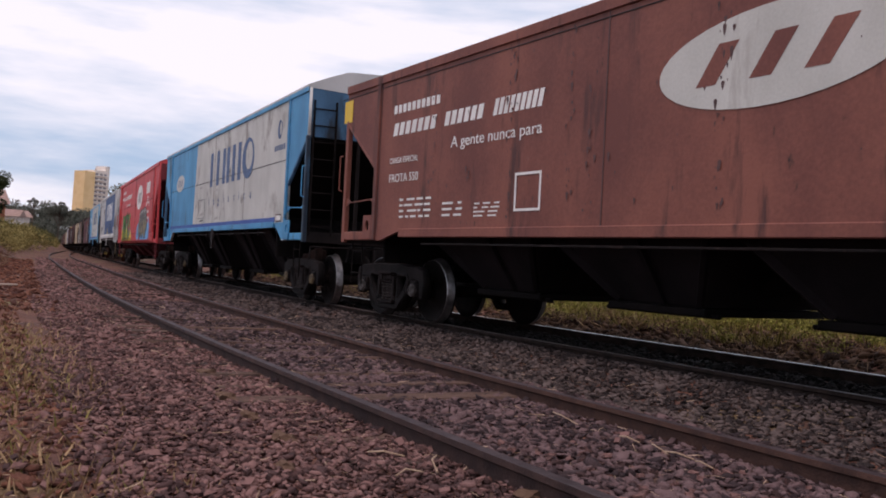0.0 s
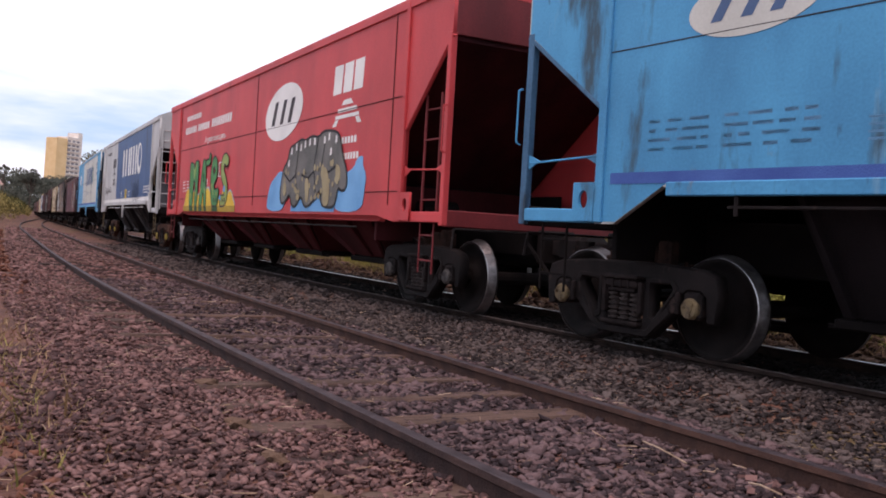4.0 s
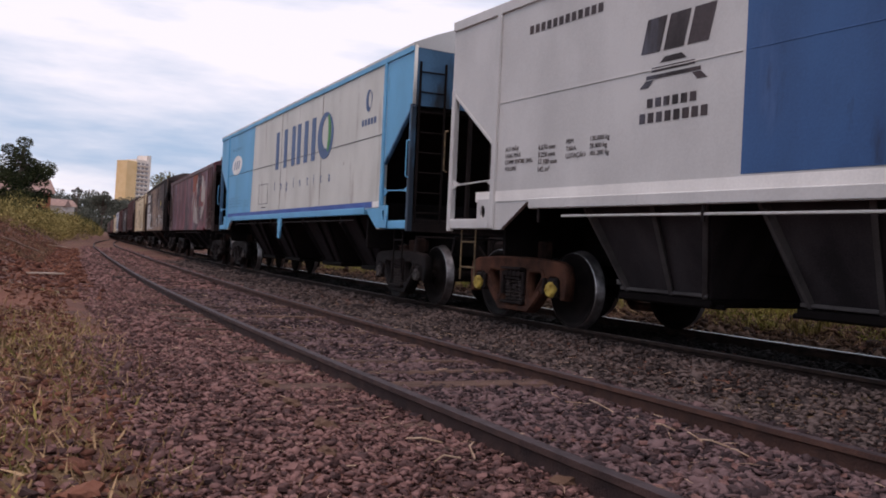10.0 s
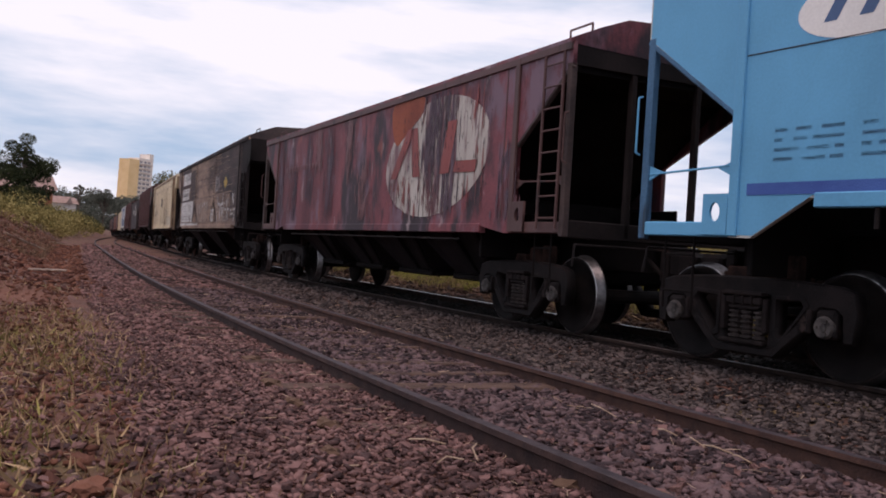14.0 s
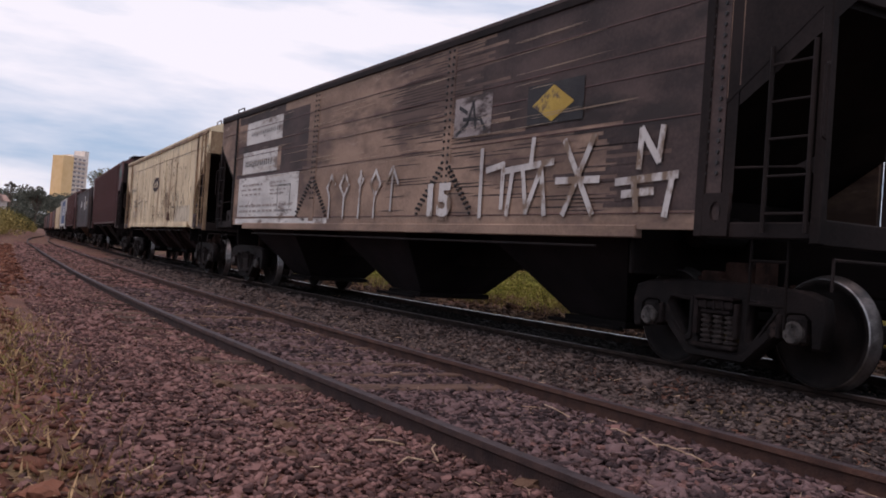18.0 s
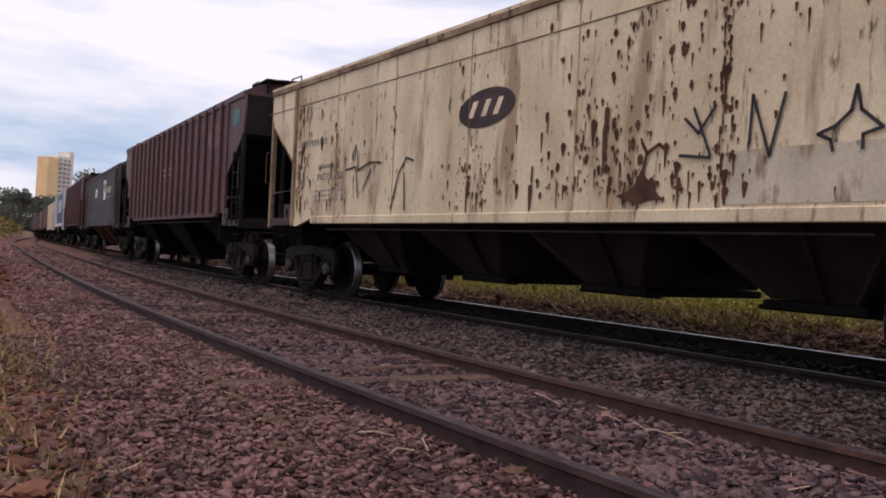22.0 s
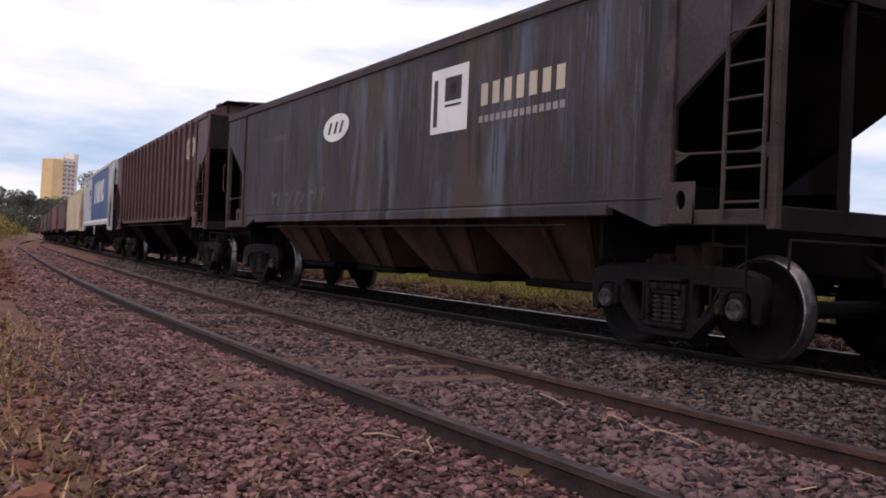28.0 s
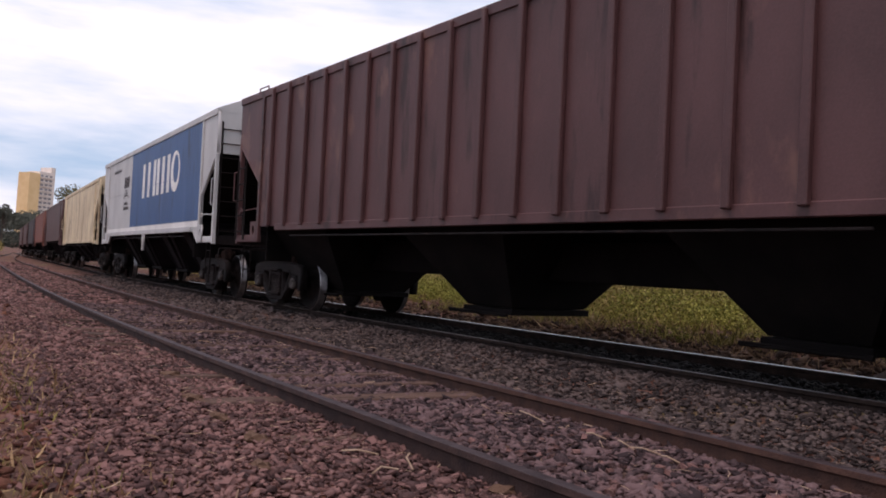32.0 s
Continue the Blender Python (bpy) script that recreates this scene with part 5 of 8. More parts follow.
def zero(k):
    """The local x of u = 0 on wagon k."""
    return (TRAIN[k]["rear"] - TRAIN[k]["front"]) / 2 + TRAIN[k]["short"][0]


SINGLE = {"logo_mark": "logo_bar", "name_mark": "name_bar", "spray_shape": "spray_shape", "spray_cloud": "spray_cloud", "paint_patch": "paint_patch", "logo_patch": "logo_patch", "colour_field": "colour_field"}


def polys(k, name, loops, material, label="", up=0.004, jitter=0.0):
    """Flat paint marks on the near side of wagon k: large ones each a part, fine print and stains joined."""
    if name in SINGLE and len(loops) > 1 and len(loops) < 26:
        for loop in loops:
            polys(k, SINGLE[name], [loop], material, label, up + random.uniform(0, jitter))
        return None
    if len(loops) > 1:
        ob = polys_joined(k, name, loops, material, label, up, jitter)
        return tagged(ob, kind="stuff")
    return polys_joined(k, name, loops, material, label, up, jitter)


def polys_joined(k, name, loops, material, label="", up=0.004, jitter=0.0):
    n, w, _ = WAGONS[k]
    h = zero(k)
    bm = bmesh.new()
    for loop in loops:
        y = HW + up + random.uniform(0, jitter)
        bm.faces.new([bm.verts.new((h - u, y, v)) for u, v in loop])
    bmesh.ops.recalc_face_normals(bm, faces=bm.faces)
    for f in bm.faces:
        if f.normal.y < 0:
            f.normal_flip()
    return part(name, bm, M[material], w, label)


def bars(u0, v0, u1, v1, n, slant=0.0, fill=0.72):
    """A row of n plain blocks in the place of characters."""
    step = (u1 - u0) / n
    out = []
    for i in range(n):
        a, b = u0 + i * step, u0 + (i + fill) * step
        out.append([(a, v0), (b, v0), (b + slant * (v1 - v0), v1), (a + slant * (v1 - v0), v1)])
    return out


def block(u0, v0, u1, v1, lines, seed=0):
    """A block of unreadable small print: bars of uneven length."""
    r = random.Random(seed)
    out = []
    st = (v1 - v0) / lines
    for i in range(lines):
        z = v1 - (i + 1) * st
        u = u0
        while u < u1 - 0.05:
            q = min(u + r.uniform(0.08, 0.28), u1)
            out.append(rect(u, z + st * 0.3, q, z + st * 0.68))
            u = q + r.uniform(0.03, 0.12)
    return out


def strokes(lines, width):
    """Brush strokes: each polyline as quads of that width."""
    out = []
    for pts in lines:
        for (a, b), (c, d) in zip(pts, pts[1:]):
            q = math.hypot(c - a, d - b) or 1
            nx, ny = -(d - b) / q * width / 2, (c - a) / q * width / 2
            ex, ey = (c - a) / q * width * 0.3, (d - b) / q * width * 0.3
            out.append([(a + nx - ex, b + ny - ey), (c + nx + ex, d + ny + ey), (c - nx + ex, d - ny + ey), (a - nx - ex, b - ny - ey)])
    return out


def soft(loop, n=2):
    """Rounds a closed loop by cutting its corners."""
    for _ in range(n):
        loop = [q for (a, b), (c, d) in zip(loop, loop[1:] + loop[:1]) for q in ((a * 0.75 + c * 0.25, b * 0.75 + d * 0.25), (a * 0.25 + c * 0.75, b * 0.25 + d * 0.75))]
    return loop


def ribbon(pts, width):
    """The outline of a thick brush stroke along a line."""
    left, right = [], []
    for i, (u, v) in enumerate(pts):
        (a, b), (c, d) = pts[max(i - 1, 0)], pts[min(i + 1, len(pts) - 1)]
        q = math.hypot(c - a, d - b) or 1
        nx, ny = -(d - b) / q * width / 2, (c - a) / q * width / 2
        left.append((u + nx, v + ny))
        right.append((u - nx, v - ny))
    return left + right[::-1]


def words(k, body, u, v, size, material, width=None, up=0.005, lean=0.0, bold=0.0):
    n, w, _ = WAGONS[k]
    me = text_mesh("lettering", body, size, bold=bold)
    xs = [p.co.x for p in me.vertices]
    f = width / (max(xs) - min(xs)) if width else 1.0
    me.transform(Matrix(((f, lean, 0, u), (0, 1, 0, v), (0, 0, 1, 0), (0, 0, 0, 1))))
    upright(me, HW + up, 2 * zero(k))
    if size < 0.105:
        return tagged(part("lettering", me, M[material], w), kind="stuff")
    for letter in glyphs(me):
        part("letter", letter, M[material], w)
    return None


def glyphs(me):
    """The letters of a line of text, each with its accents, as meshes of their own."""
    bm = bmesh.new()
    bm.from_mesh(me)
    seen, islands = set(), []
    for v in bm.verts:
        if v in seen:
            continue
        stack, island = [v], []
        seen.add(v)
        while stack:
            q = stack.pop()
            island.append(q)
            for e in q.link_edges:
                o = e.other_vert(q)
                if o not in seen:
                    seen.add(o)
                    stack.append(o)
        islands.append(island)
    spans = sorted(([min(v.co.x for v in i), max(v.co.x for v in i), i] for i in islands), key=lambda q: q[0])
    groups = []
    for lo, hi, island in spans:
        if groups and lo < groups[-1][1] - 0.3 * min(hi - lo, groups[-1][1] - groups[-1][0]):
            groups[-1][1] = max(hi, groups[-1][1])
            groups[-1][2].extend(island)
        else:
            groups.append([lo, hi, list(island)])
    out = []
    for _, _, verts in groups:
        index = {v: i for i, v in enumerate(verts)}
        faces = {f for v in verts for f in v.link_faces}
        letter = bpy.data.meshes.new("letter")
        letter.from_pydata([v.co[:] for v in verts], [], [[index[v] for v in f.verts] for f in sorted(faces, key=lambda f: f.index)])
        out.append(letter)
    bm.free()
    return out


def oval_logo(k, cu, cv, ru, rv, slant, patch, mark_mat, up=0.006):
    """A leaning oval patch with three slanting bars."""
    mark(k, "logo_patch", [ellipse(cu, cv, ru, rv, slant)], patch, "pale oval emblem patch", up)
    b = rv * 0.42
    polys(k, "logo_mark", [[(cu + q * ru - 0.09 * ru, cv - b), (cu + q * ru + 0.09 * ru, cv - b), (cu + (q + 0.2) * ru + 0.09 * ru, cv + b), (cu + (q + 0.2) * ru - 0.09 * ru, cv + b)] for q in (-0.55, -0.08, 0.35)],
          mark_mat, "", up + 0.004)


def stem_logo(k, r, u, m, o, low, top, material, ring):
    """Upright bars and a ring in place of a big word mark."""
    w = (m[1] - m[0]) * 0.2
    cols = [r[0], u[0], u[1] - w, m[0], (m[0] + m[1] - w) / 2, m[1] - w]
    for c in cols:
        mark(k, "logo_bar", [rect(c, low, c + w, top)], material, "tall plain bar of a word mark", 0.006)
    cu, cv, ru, rv = (o[0] + o[1]) / 2, (low + top) / 2, (o[1] - o[0]) / 2, (top - low) / 2
    mark(k, "logo_ring", [ellipse(cu, cv, ru, rv * 1.05), ellipse(cu + ru * 0.16, cv + rv * 0.12, ru * 0.6, rv * 0.72)], ring, "open ring emblem", 0.007)


def emblem(k, u0, u1, v0, v1, material):
    """A small emblem of a bridge of bars between a roof and two feet."""
    w, hgt = u1 - u0, v1 - v0
    polys(k, "logo_mark", [[(u0 + 0.3 * w, v0 + 0.8 * hgt), (u1 - 0.3 * w, v0 + 0.8 * hgt), (u1 - 0.38 * w, v1), (u0 + 0.38 * w, v1)],
                           rect(u0 + 0.18 * w, v0 + 0.52 * hgt, u1 - 0.18 * w, v0 + 0.68 * hgt), rect(u0 + 0.1 * w, v0 + 0.28 * hgt, u1 - 0.1 * w, v0 + 0.42 * hgt),
                           [(u0, v0), (u0 + 0.14 * w, v0), (u0 + 0.22 * w, v0 + 0.25 * hgt), (u0 + 0.1 * w, v0 + 0.25 * hgt)],
                           [(u1 - 0.14 * w, v0), (u1, v0), (u1 - 0.1 * w, v0 + 0.25 * hgt), (u1 - 0.22 * w, v0 + 0.25 * hgt)]], material)


def seam(k, v, u0=1.15, u1=None, material="black_mark"):
    n, w, _ = WAGONS[k]
    L = wagon_length(k)
    u1 = u1 or L - 1.15
    if v < 3.0:
        u0, u1 = max(u0, n["short"][0] + n["cut"]), min(u1, L - n["cut"])
    part("plate_seam", box((zero(k) - (u0 + u1) / 2, HW + 0.003, v), (u1 - u0, 0.012, 0.012), 0.003), M[material], w)


def upright_seams(k, us, v0, v1, material):
    n, w, _ = WAGONS[k]
    first, last = n["short"][0] + n["cut"] + 0.12, wagon_length(k) - n["cut"] - 0.12
    for u in us:
        u = min(max(u, first), last)
        part("weld_seam", box((zero(k) - u, HW + 0.002, (v0 + v1) / 2), (0.02, 0.012, v1 - v0), 0.003), M[material], w)


def hanger(k, u, material):
    """A tapered bracket plate hanging from the side sill."""
    me = flat_mesh("hanger_bracket", [[(u - 0.14, 1.47), (u + 0.14, 1.47), (u + 0.09, 0.97), (u - 0.09, 0.97)], ellipse(u, 1.07, 0.035, 0.06, 0, 12)], 0.04)
    part("hanger_bracket", upright(me, HW + 0.01, 2 * zero(k)), M[material], WAGONS[k][1])


def hangers_rod(k, us):
    n, w, _ = WAGONS[k]
    h = zero(k)
    for u in us:
        part("rod_hanger", rods([((h - u, HW - 0.02, n["zs"] - 0.06), (h - u, HW - 0.02, n["zs"] - 0.24))], 0.022, 6), M["bogie"], w)


# blue and off-white wagons
for k, b in ((1, "blue"), (4, "blue_clean")):
    L = wagon_length(k)
    e = 5.22 if k == 1 else 4.75
    o = TRAIN[k]["short"][0]
    mark(k, "colour_field", [[(o + 0.02, ZT - 0.1), (e + 0.1, ZT - 0.1), (e - 0.12, ZS + 0.02), (o + 1.95, ZS + 0.02), (o + 1.38, ZF + 0.02), (o + 1.14, ZF + 0.02), (o + 1.14, ZM), (o + 0.02, ZD + 0.02)]], b, "pale blue painted field", 0.002)
    mark(k, "colour_field", [[(L - 0.02, ZT - 0.1), (L - 1.1, ZT - 0.1), (L - 1.1, ZM), (L - 0.02, ZD + 0.02)]], b, "pale blue painted field", 0.002)
    mark(k, "colour_field", [[(L - 1.14, ZF + 0.02), (L - 1.38, ZF + 0.02), (L - 1.95, ZS + 0.02), (L - 1.14, ZS + 0.02)]], b, "pale blue gusset", 0.002)
    mark(k, "stripe", [rect(o + 1.3, 1.53, L - (1.9 if k == 1 else 1.2), 1.63)], "royal_mark", "dark blue stripe", 0.007)
    seam(k, 2.73)
    upright_seams(k, (7.75, 11.0), 1.64, ZT - 0.12, "faint_mark")
    stem_logo(k, (7.24, 7.9), (8.0, 8.97), (9.14, 10.56), (10.72, 11.78), 2.58, 3.46, "navy_mark", "navy_mark")
    for c, u in zip("log\u00edstica", (7.2, 7.75, 8.3, 8.92, 9.42, 10.02, 10.5, 11.0, 11.55)):
        words(k, c, u, 2.1, 0.3, "navy_mark")
    polys(k, "logo_mark", bars(13.42, 2.96, 14.2, 3.07, 5), "navy_mark")
    mark(k, "logo_ring", [ellipse(13.75, 3.38, 0.14, 0.19), ellipse(13.82, 3.4, 0.1, 0.14)], "navy_mark", "", 0.006)
    polys(k, "print_block", block(1.85, 1.78, 2.5, 2.1, 4, 3) + block(2.65, 1.78, 3.5, 2.1, 4, 13), "print_blue")
    polys(k, "print_block", block(3.86, 1.78, 4.37, 1.98, 4, 4), "print_blue")
    polys(k, "number_mark", bars(2.0, 3.4, 3.2, 3.49, 9), "print_blue")
    hanger(k, 7.9, "bogie" if k == 1 else b)
    hangers_rod(k, (2.8, 5.2, 7.0, 9.8, 12.4))
oval_logo(1, 2.85, 2.92, 0.62, 0.25, 0.25, "grey_white", "navy_mark")
oval_logo(4, 2.68, 2.99, 0.66, 0.27, 0.25, "white_mark", "navy_mark")
polys(1, "spray_scrawl", strokes([[(6.5, 2.62), (5.95, 2.62), (6.0, 1.86), (6.5, 1.9)], [(5.98, 2.26), (6.4, 2.27)], [(6.9, 1.76), (6.86, 2.55), (7.55, 1.82), (7.5, 2.48)],
      [(8.35, 2.45), (7.9, 2.48), (7.95, 1.72), (8.4, 1.76)], [(7.93, 2.1), (8.3, 2.12)], [(8.6, 1.7), (8.88, 2.42), (9.2, 1.69)], [(8.72, 1.95), (9.05, 1.96)]], 0.06), "ghost_grey", "rubbed-off grey sprayed letters", 0.002, 0.001)
mark(1, "box_outline", [rect(5.84, 1.77, 6.72, 2.29), rect(5.855, 1.782, 6.705, 2.278)], "ghost_dark", "thin painted square", 0.009)
polys(1, "print_block", bars(6.1, 1.69, 6.6, 1.73, 8), "black_mark")
mark(4, "box_outline", [rect(5.6, 1.8, 6.56, 2.3), rect(5.615, 1.815, 6.545, 2.285)], "ghost_dark", "thin painted square", 0.006)
polys(4, "box_outline", bars(5.9, 1.7, 6.4, 1.73, 6), "black_mark")
mark(1, "plate_frame", [rect(13.73, 1.535, 14.13, 1.685)], "rust_panel", "rusty frame of a small plate", 0.006)
mark(1, "number_plate", [rect(13.76, 1.56, 14.1, 1.66)], "white_mark", "small white plate", 0.009)
mark(4, "number_plate", [rect(14.15, 1.53, 14.55, 1.63)], "white_mark", "small white plate", 0.008)
mark(4, "logo_ring", [[(11.35 + 0.26 * math.cos(a), 3.05 + 0.4 * math.sin(a)) for a in [-1.2 + 0.12 * i for i in range(21)]] + [(11.35 + 0.1 * math.cos(a), 3.08 + 0.33 * math.sin(a)) for a in [1.2 - 0.12 * i for i in range(21)]]], "green_mark", "green crescent of the ring", 0.011)
# grey wagons with the blue field
for k in (3, 11):
    L = wagon_length(k)
    mark(k, "colour_field", [rect(5.64, 1.67, L - 1.27, ZT - 0.1)], "navy", "royal blue painted field", 0.003)
    mark(k, "stripe", [rect(1.2, 1.52, L - 1.25, 1.65)], "white_mark", "white stripe", 0.007)
    stem_logo(k, (7.46, 8.1), (8.2, 9.3), (9.46, 11.06), (11.2, 12.2), 2.46, 3.44, "white_mark", "white_mark")
    polys(k, "logo_mark", bars(4.28, 2.92, 5.24, 3.26, 3, 0.25, 0.85), "slate")
    emblem(k, 4.28, 5.2, 2.58, 2.86, "slate")
    polys(k, "logo_mark", bars(4.4, 2.38, 5.1, 2.47, 6) + bars(4.3, 2.23, 5.25, 2.33, 8), "slate")
    seam(k, 2.75, 1.15, 5.6, "grey")
    seam(k, 2.75, 5.7, L - 1.3, "navy")
    polys(k, "number_mark", bars(2.28, 3.5, 3.68, 3.6, 12), "slate")
    hanger(k, 8.0, "grey")
    hangers_rod(k, (2.6, 5.2, 7.2, 9.6, 11.9))
for i, (a, b) in enumerate((("ALT M\u00c1X", "4.670 mm"), ("LARG M\u00c1X", "3.250 mm"), ("COMP ENTRE ENG", "17.100 mm"), ("VOLUME", "145 m\u00b3"))):
    words(3, a, 1.86, 2.13 - i * 0.08, 0.075, "slate", 0.042 * len(a))
    words(3, b, 2.56, 2.1 - i * 0.085, 0.085, "slate")
for i, (a, b) in enumerate((("PBM", "130.000 kg"), ("TARA", "28.800 kg"), ("LOTA\u00c7\u00c3O", "101.200 kg"))):
    words(3, a, 3.1, 2.13 - i * 0.08, 0.075, "slate")
    words(3, b, 3.52, 2.13 - i * 0.08, 0.075, "slate")
for i, a in enumerate(("A MOVIMENTA\u00c7\u00c3O DO VAG\u00c3O S\u00d3 PODER\u00c1 SER", "REALIZADA ATRAV\u00c9S DO ENGATE FERROVI\u00c1RIO", "OU ATRAV\u00c9S DO CAR PULLER")):
    words(3, a, 12.95, 1.94 - i * 0.085, 0.085, "white_mark", (1.38, 1.38, 0.85)[i])
mark(3, "warning_sign", [rect(8.34, 1.66, 8.84, 1.98)], "yellow_mark", "yellow warning sign", 0.008)
words(3, "ATEN\u00c7\u00c3O", 8.39, 1.88, 0.085, "black_mark", 0.4, 0.012)
polys(3, "sign_print", block(8.4, 1.69, 8.78, 1.85, 4, 8), "black_mark", "", 0.0125)
polys(3, "print_block", block(7.15, 1.72, 7.55, 1.93, 4, 9) + block(9.3, 1.72, 9.66, 1.93, 3, 10), "white_mark", "", 0.006)
rs = random.Random(6)
SC = []
for i in range(11):
    u = 10.45 + i * 0.135
    SC.append([(u + rs.uniform(-0.03, 0.03), rs.uniform(2.05, 2.24)), (u + rs.uniform(-0.02, 0.05), rs.uniform(1.75, 1.95)), (u + 0.05 + rs.uniform(-0.03, 0.03), rs.uniform(1.55, 1.7))])
    if i % 2 == 0:
        SC.append([(u, rs.uniform(1.6, 1.7)), (u + 0.09, rs.uniform(2.1, 2.2)), (u + 0.15, rs.uniform(1.65, 1.8))])
SC += [[(11.5, 2.2), (11.78, 2.17), (11.75, 1.95), (11.55, 1.9)], [(10.42, 2.12), (10.9, 2.16)]]
for i in range(12):
    u = 10.5 + i * 0.15
    SC.append([(u, 1.47 + 0.25 * (i % 2)), (u + 0.07, rs.uniform(1.5, 1.72)), (u + 0.13, 1.72 - 0.24 * (i % 2))])
SC.append([(12.32, 1.76), (12.31, 1.58)])
polys(3, "spray_scrawl", strokes(SC, 0.022), "scrawl_navy", "black sprayed scrawl", 0.009, 0.004)
mark(3, "number_plate", [rect(13.99, 1.66, 14.4, 1.76)], "white_mark", "small white plate", 0.009)
polys(3, "number_mark", bars(14.05, 1.685, 14.35, 1.735, 4), "black_mark", "", 0.013)

# brown lettered wagon
seam(0, 3.44, 0.1, 15.6)
upright_seams(0, (1.35, 6.6, 10.4), 1.32, 3.55, "dark_brown")
polys(0, "number_mark", bars(1.95, 3.0, 3.3, 3.12, 10), "white_mark")
polys(0, "name_mark", bars(1.95, 2.68, 3.2, 2.86, 7, 0.25) + bars(3.4, 2.68, 4.35, 2.86, 6, 0.25) + bars(4.55, 2.68, 5.55, 2.88, 9, 0.25), "white_mark", "white bars of a company name")
words(0, "A gente nunca para", 3.6, 2.38, 0.2, "white_mark", 1.95)
words(0, "CARGA ESPECIAL", 1.88, 2.28, 0.12, "white_mark", 0.85)
words(0, "FROTA 550", 1.88, 2.01, 0.17, "white_mark", 0.86)
polys(0, "print_block", block(2.25, 1.47, 3.15, 1.79, 4, 1) + block(3.45, 1.47, 3.95, 1.7, 3, 2) + block(4.22, 1.46, 4.78, 1.66, 4, 3), "white_mark")
mark(0, "box_outline", [rect(5.08, 1.52, 5.58, 1.96), rect(5.11, 1.55, 5.55, 1.93)], "white_mark", "thin painted square", 0.006)
oval_logo(0, 8.6, 2.72, 1.25, 0.42, 0.3, "grey_white", "brown")
rs = random.Random(12)
STAINS = []
for _ in range(330):
    c = rs.choice((3.15, 4.05, 4.95, 6.05, 6.4, 8.1, 9.9, 11.6, 13.2, None, None))
    u, v = (rs.uniform(1.4, 14) if c is None else rs.gauss(c, 0.05)), rs.uniform(1.4, 3.5)
    r = 0.006 + 0.02 * rs.random() ** 2.5
    d = r * rs.uniform(1, 5)
    STAINS.append([(u, v - d), (u + r * 0.7, v - d * 0.4), (u + r, v + r * 0.2), (u + r * 0.4, v + r), (u - r * 0.6, v + r * 0.8), (u - r, v), (u - r * 0.5, v - d * 0.6)])
polys(0, "rust_stain", STAINS, "dark_brown", "small dark rust spots and drips", 0.009, 0.002)
mark(0, "paint_patch", [rect(0.2, 3.05, 0.5, 3.4)], "yellow_mark", "faded yellow patch", 0.006)

# red wagon
seam(2, 2.76, 1.15, 14.5, "red_chute")
seam(2, 1.52, 1.15, 14.5, "red_chute")
upright_seams(2, (1.32, 7.9, 14.1), 1.34, 3.9, "red_chute")
oval_logo(2, 9.52, 3.0, 1.0, 0.5, 0.3, "white_mark", "slate")
polys(2, "logo_mark", bars(11.9, 3.03, 13.1, 3.47, 3, 0.1, 0.85), "white_mark")
emblem(2, 11.93, 13.07, 2.54, 2.92, "white_mark")
polys(2, "logo_mark", bars(12.35, 2.26, 12.95, 2.36, 5) + bars(12.4, 2.02, 13.05, 2.12, 6), "white_mark")
polys(2, "name_mark", bars(1.8, 3.14, 2.95, 3.3, 7, 0.25) + bars(3.1, 3.14, 4.2, 3.3, 6, 0.25) + bars(4.4, 3.14, 6.1, 3.33, 9, 0.25), "white_mark", "white bars of a company name")
words(2, "A gente nunca para.", 3.87, 2.82, 0.2, "white_mark", 1.8)
polys(2, "print_block", block(1.8, 1.68, 2.12, 1.98, 4, 5) + block(2.2, 1.7, 2.4, 1.98, 4, 15), "white_mark")
polys(2, "number_mark", bars(1.9, 3.46, 3.4, 3.58, 9), "white_mark")
mark(2, "box_outline", [rect(4.05, 1.74, 4.28, 1.95), rect(4.08, 1.77, 4.25, 1.92)], "white_mark", "corner of a thin painted square", 0.005)
mark(2, "box_outline", [rect(5.25, 1.98, 5.72, 2.3), rect(5.28, 2.0, 5.69, 2.28)], "white_mark", "corner of a thin painted square", 0.005)
words(2, "0", 5.22, 2.14, 0.11, "black_mark", 0.06)
words(2, "50", 5.21, 2.0, 0.11, "black_mark", 0.13)
# low orange cloud behind the letters, with a pale rim
CLOUD = [(1.95, 1.22), (2.03, 1.34), (2.14, 1.47), (2.22, 1.64), (2.36, 1.76), (2.5, 1.78), (2.6, 1.7), (2.95, 1.66), (3.05, 1.7), (3.12, 1.64), (3.4, 1.56), (3.52, 1.62), (3.66, 1.58), (3.95, 1.6), (4.02, 1.72), (4.12, 1.7), (4.3, 1.72), (4.42, 1.77),
         (4.58, 1.66), (4.72, 1.6), (5.2, 1.4), (5.38, 1.5), (5.55, 1.46), (5.7, 1.68), (5.85, 1.7), (6.0, 1.5), (6.15, 1.62), (6.28, 1.66), (6.42, 1.6), (6.5, 1.48), (6.64, 1.42), (6.72, 1.22)]
mark(2, "spray_cloud", [[(u + 0.02 * math.sin(9 * u), v + (0.035 if v > 1.25 else 0)) for u, v in soft(CLOUD)]], "haze_blue", "pale blue rim of a sprayed cloud", 0.007)
mark(2, "spray_cloud", [soft(CLOUD)], "orange_mark", "orange sprayed cloud", 0.011)
mark(2, "spray_band", [rect(1.98, 1.215, 6.7, 1.34)], "ochre_mark", "deep ochre foot of the cloud", 0.014)
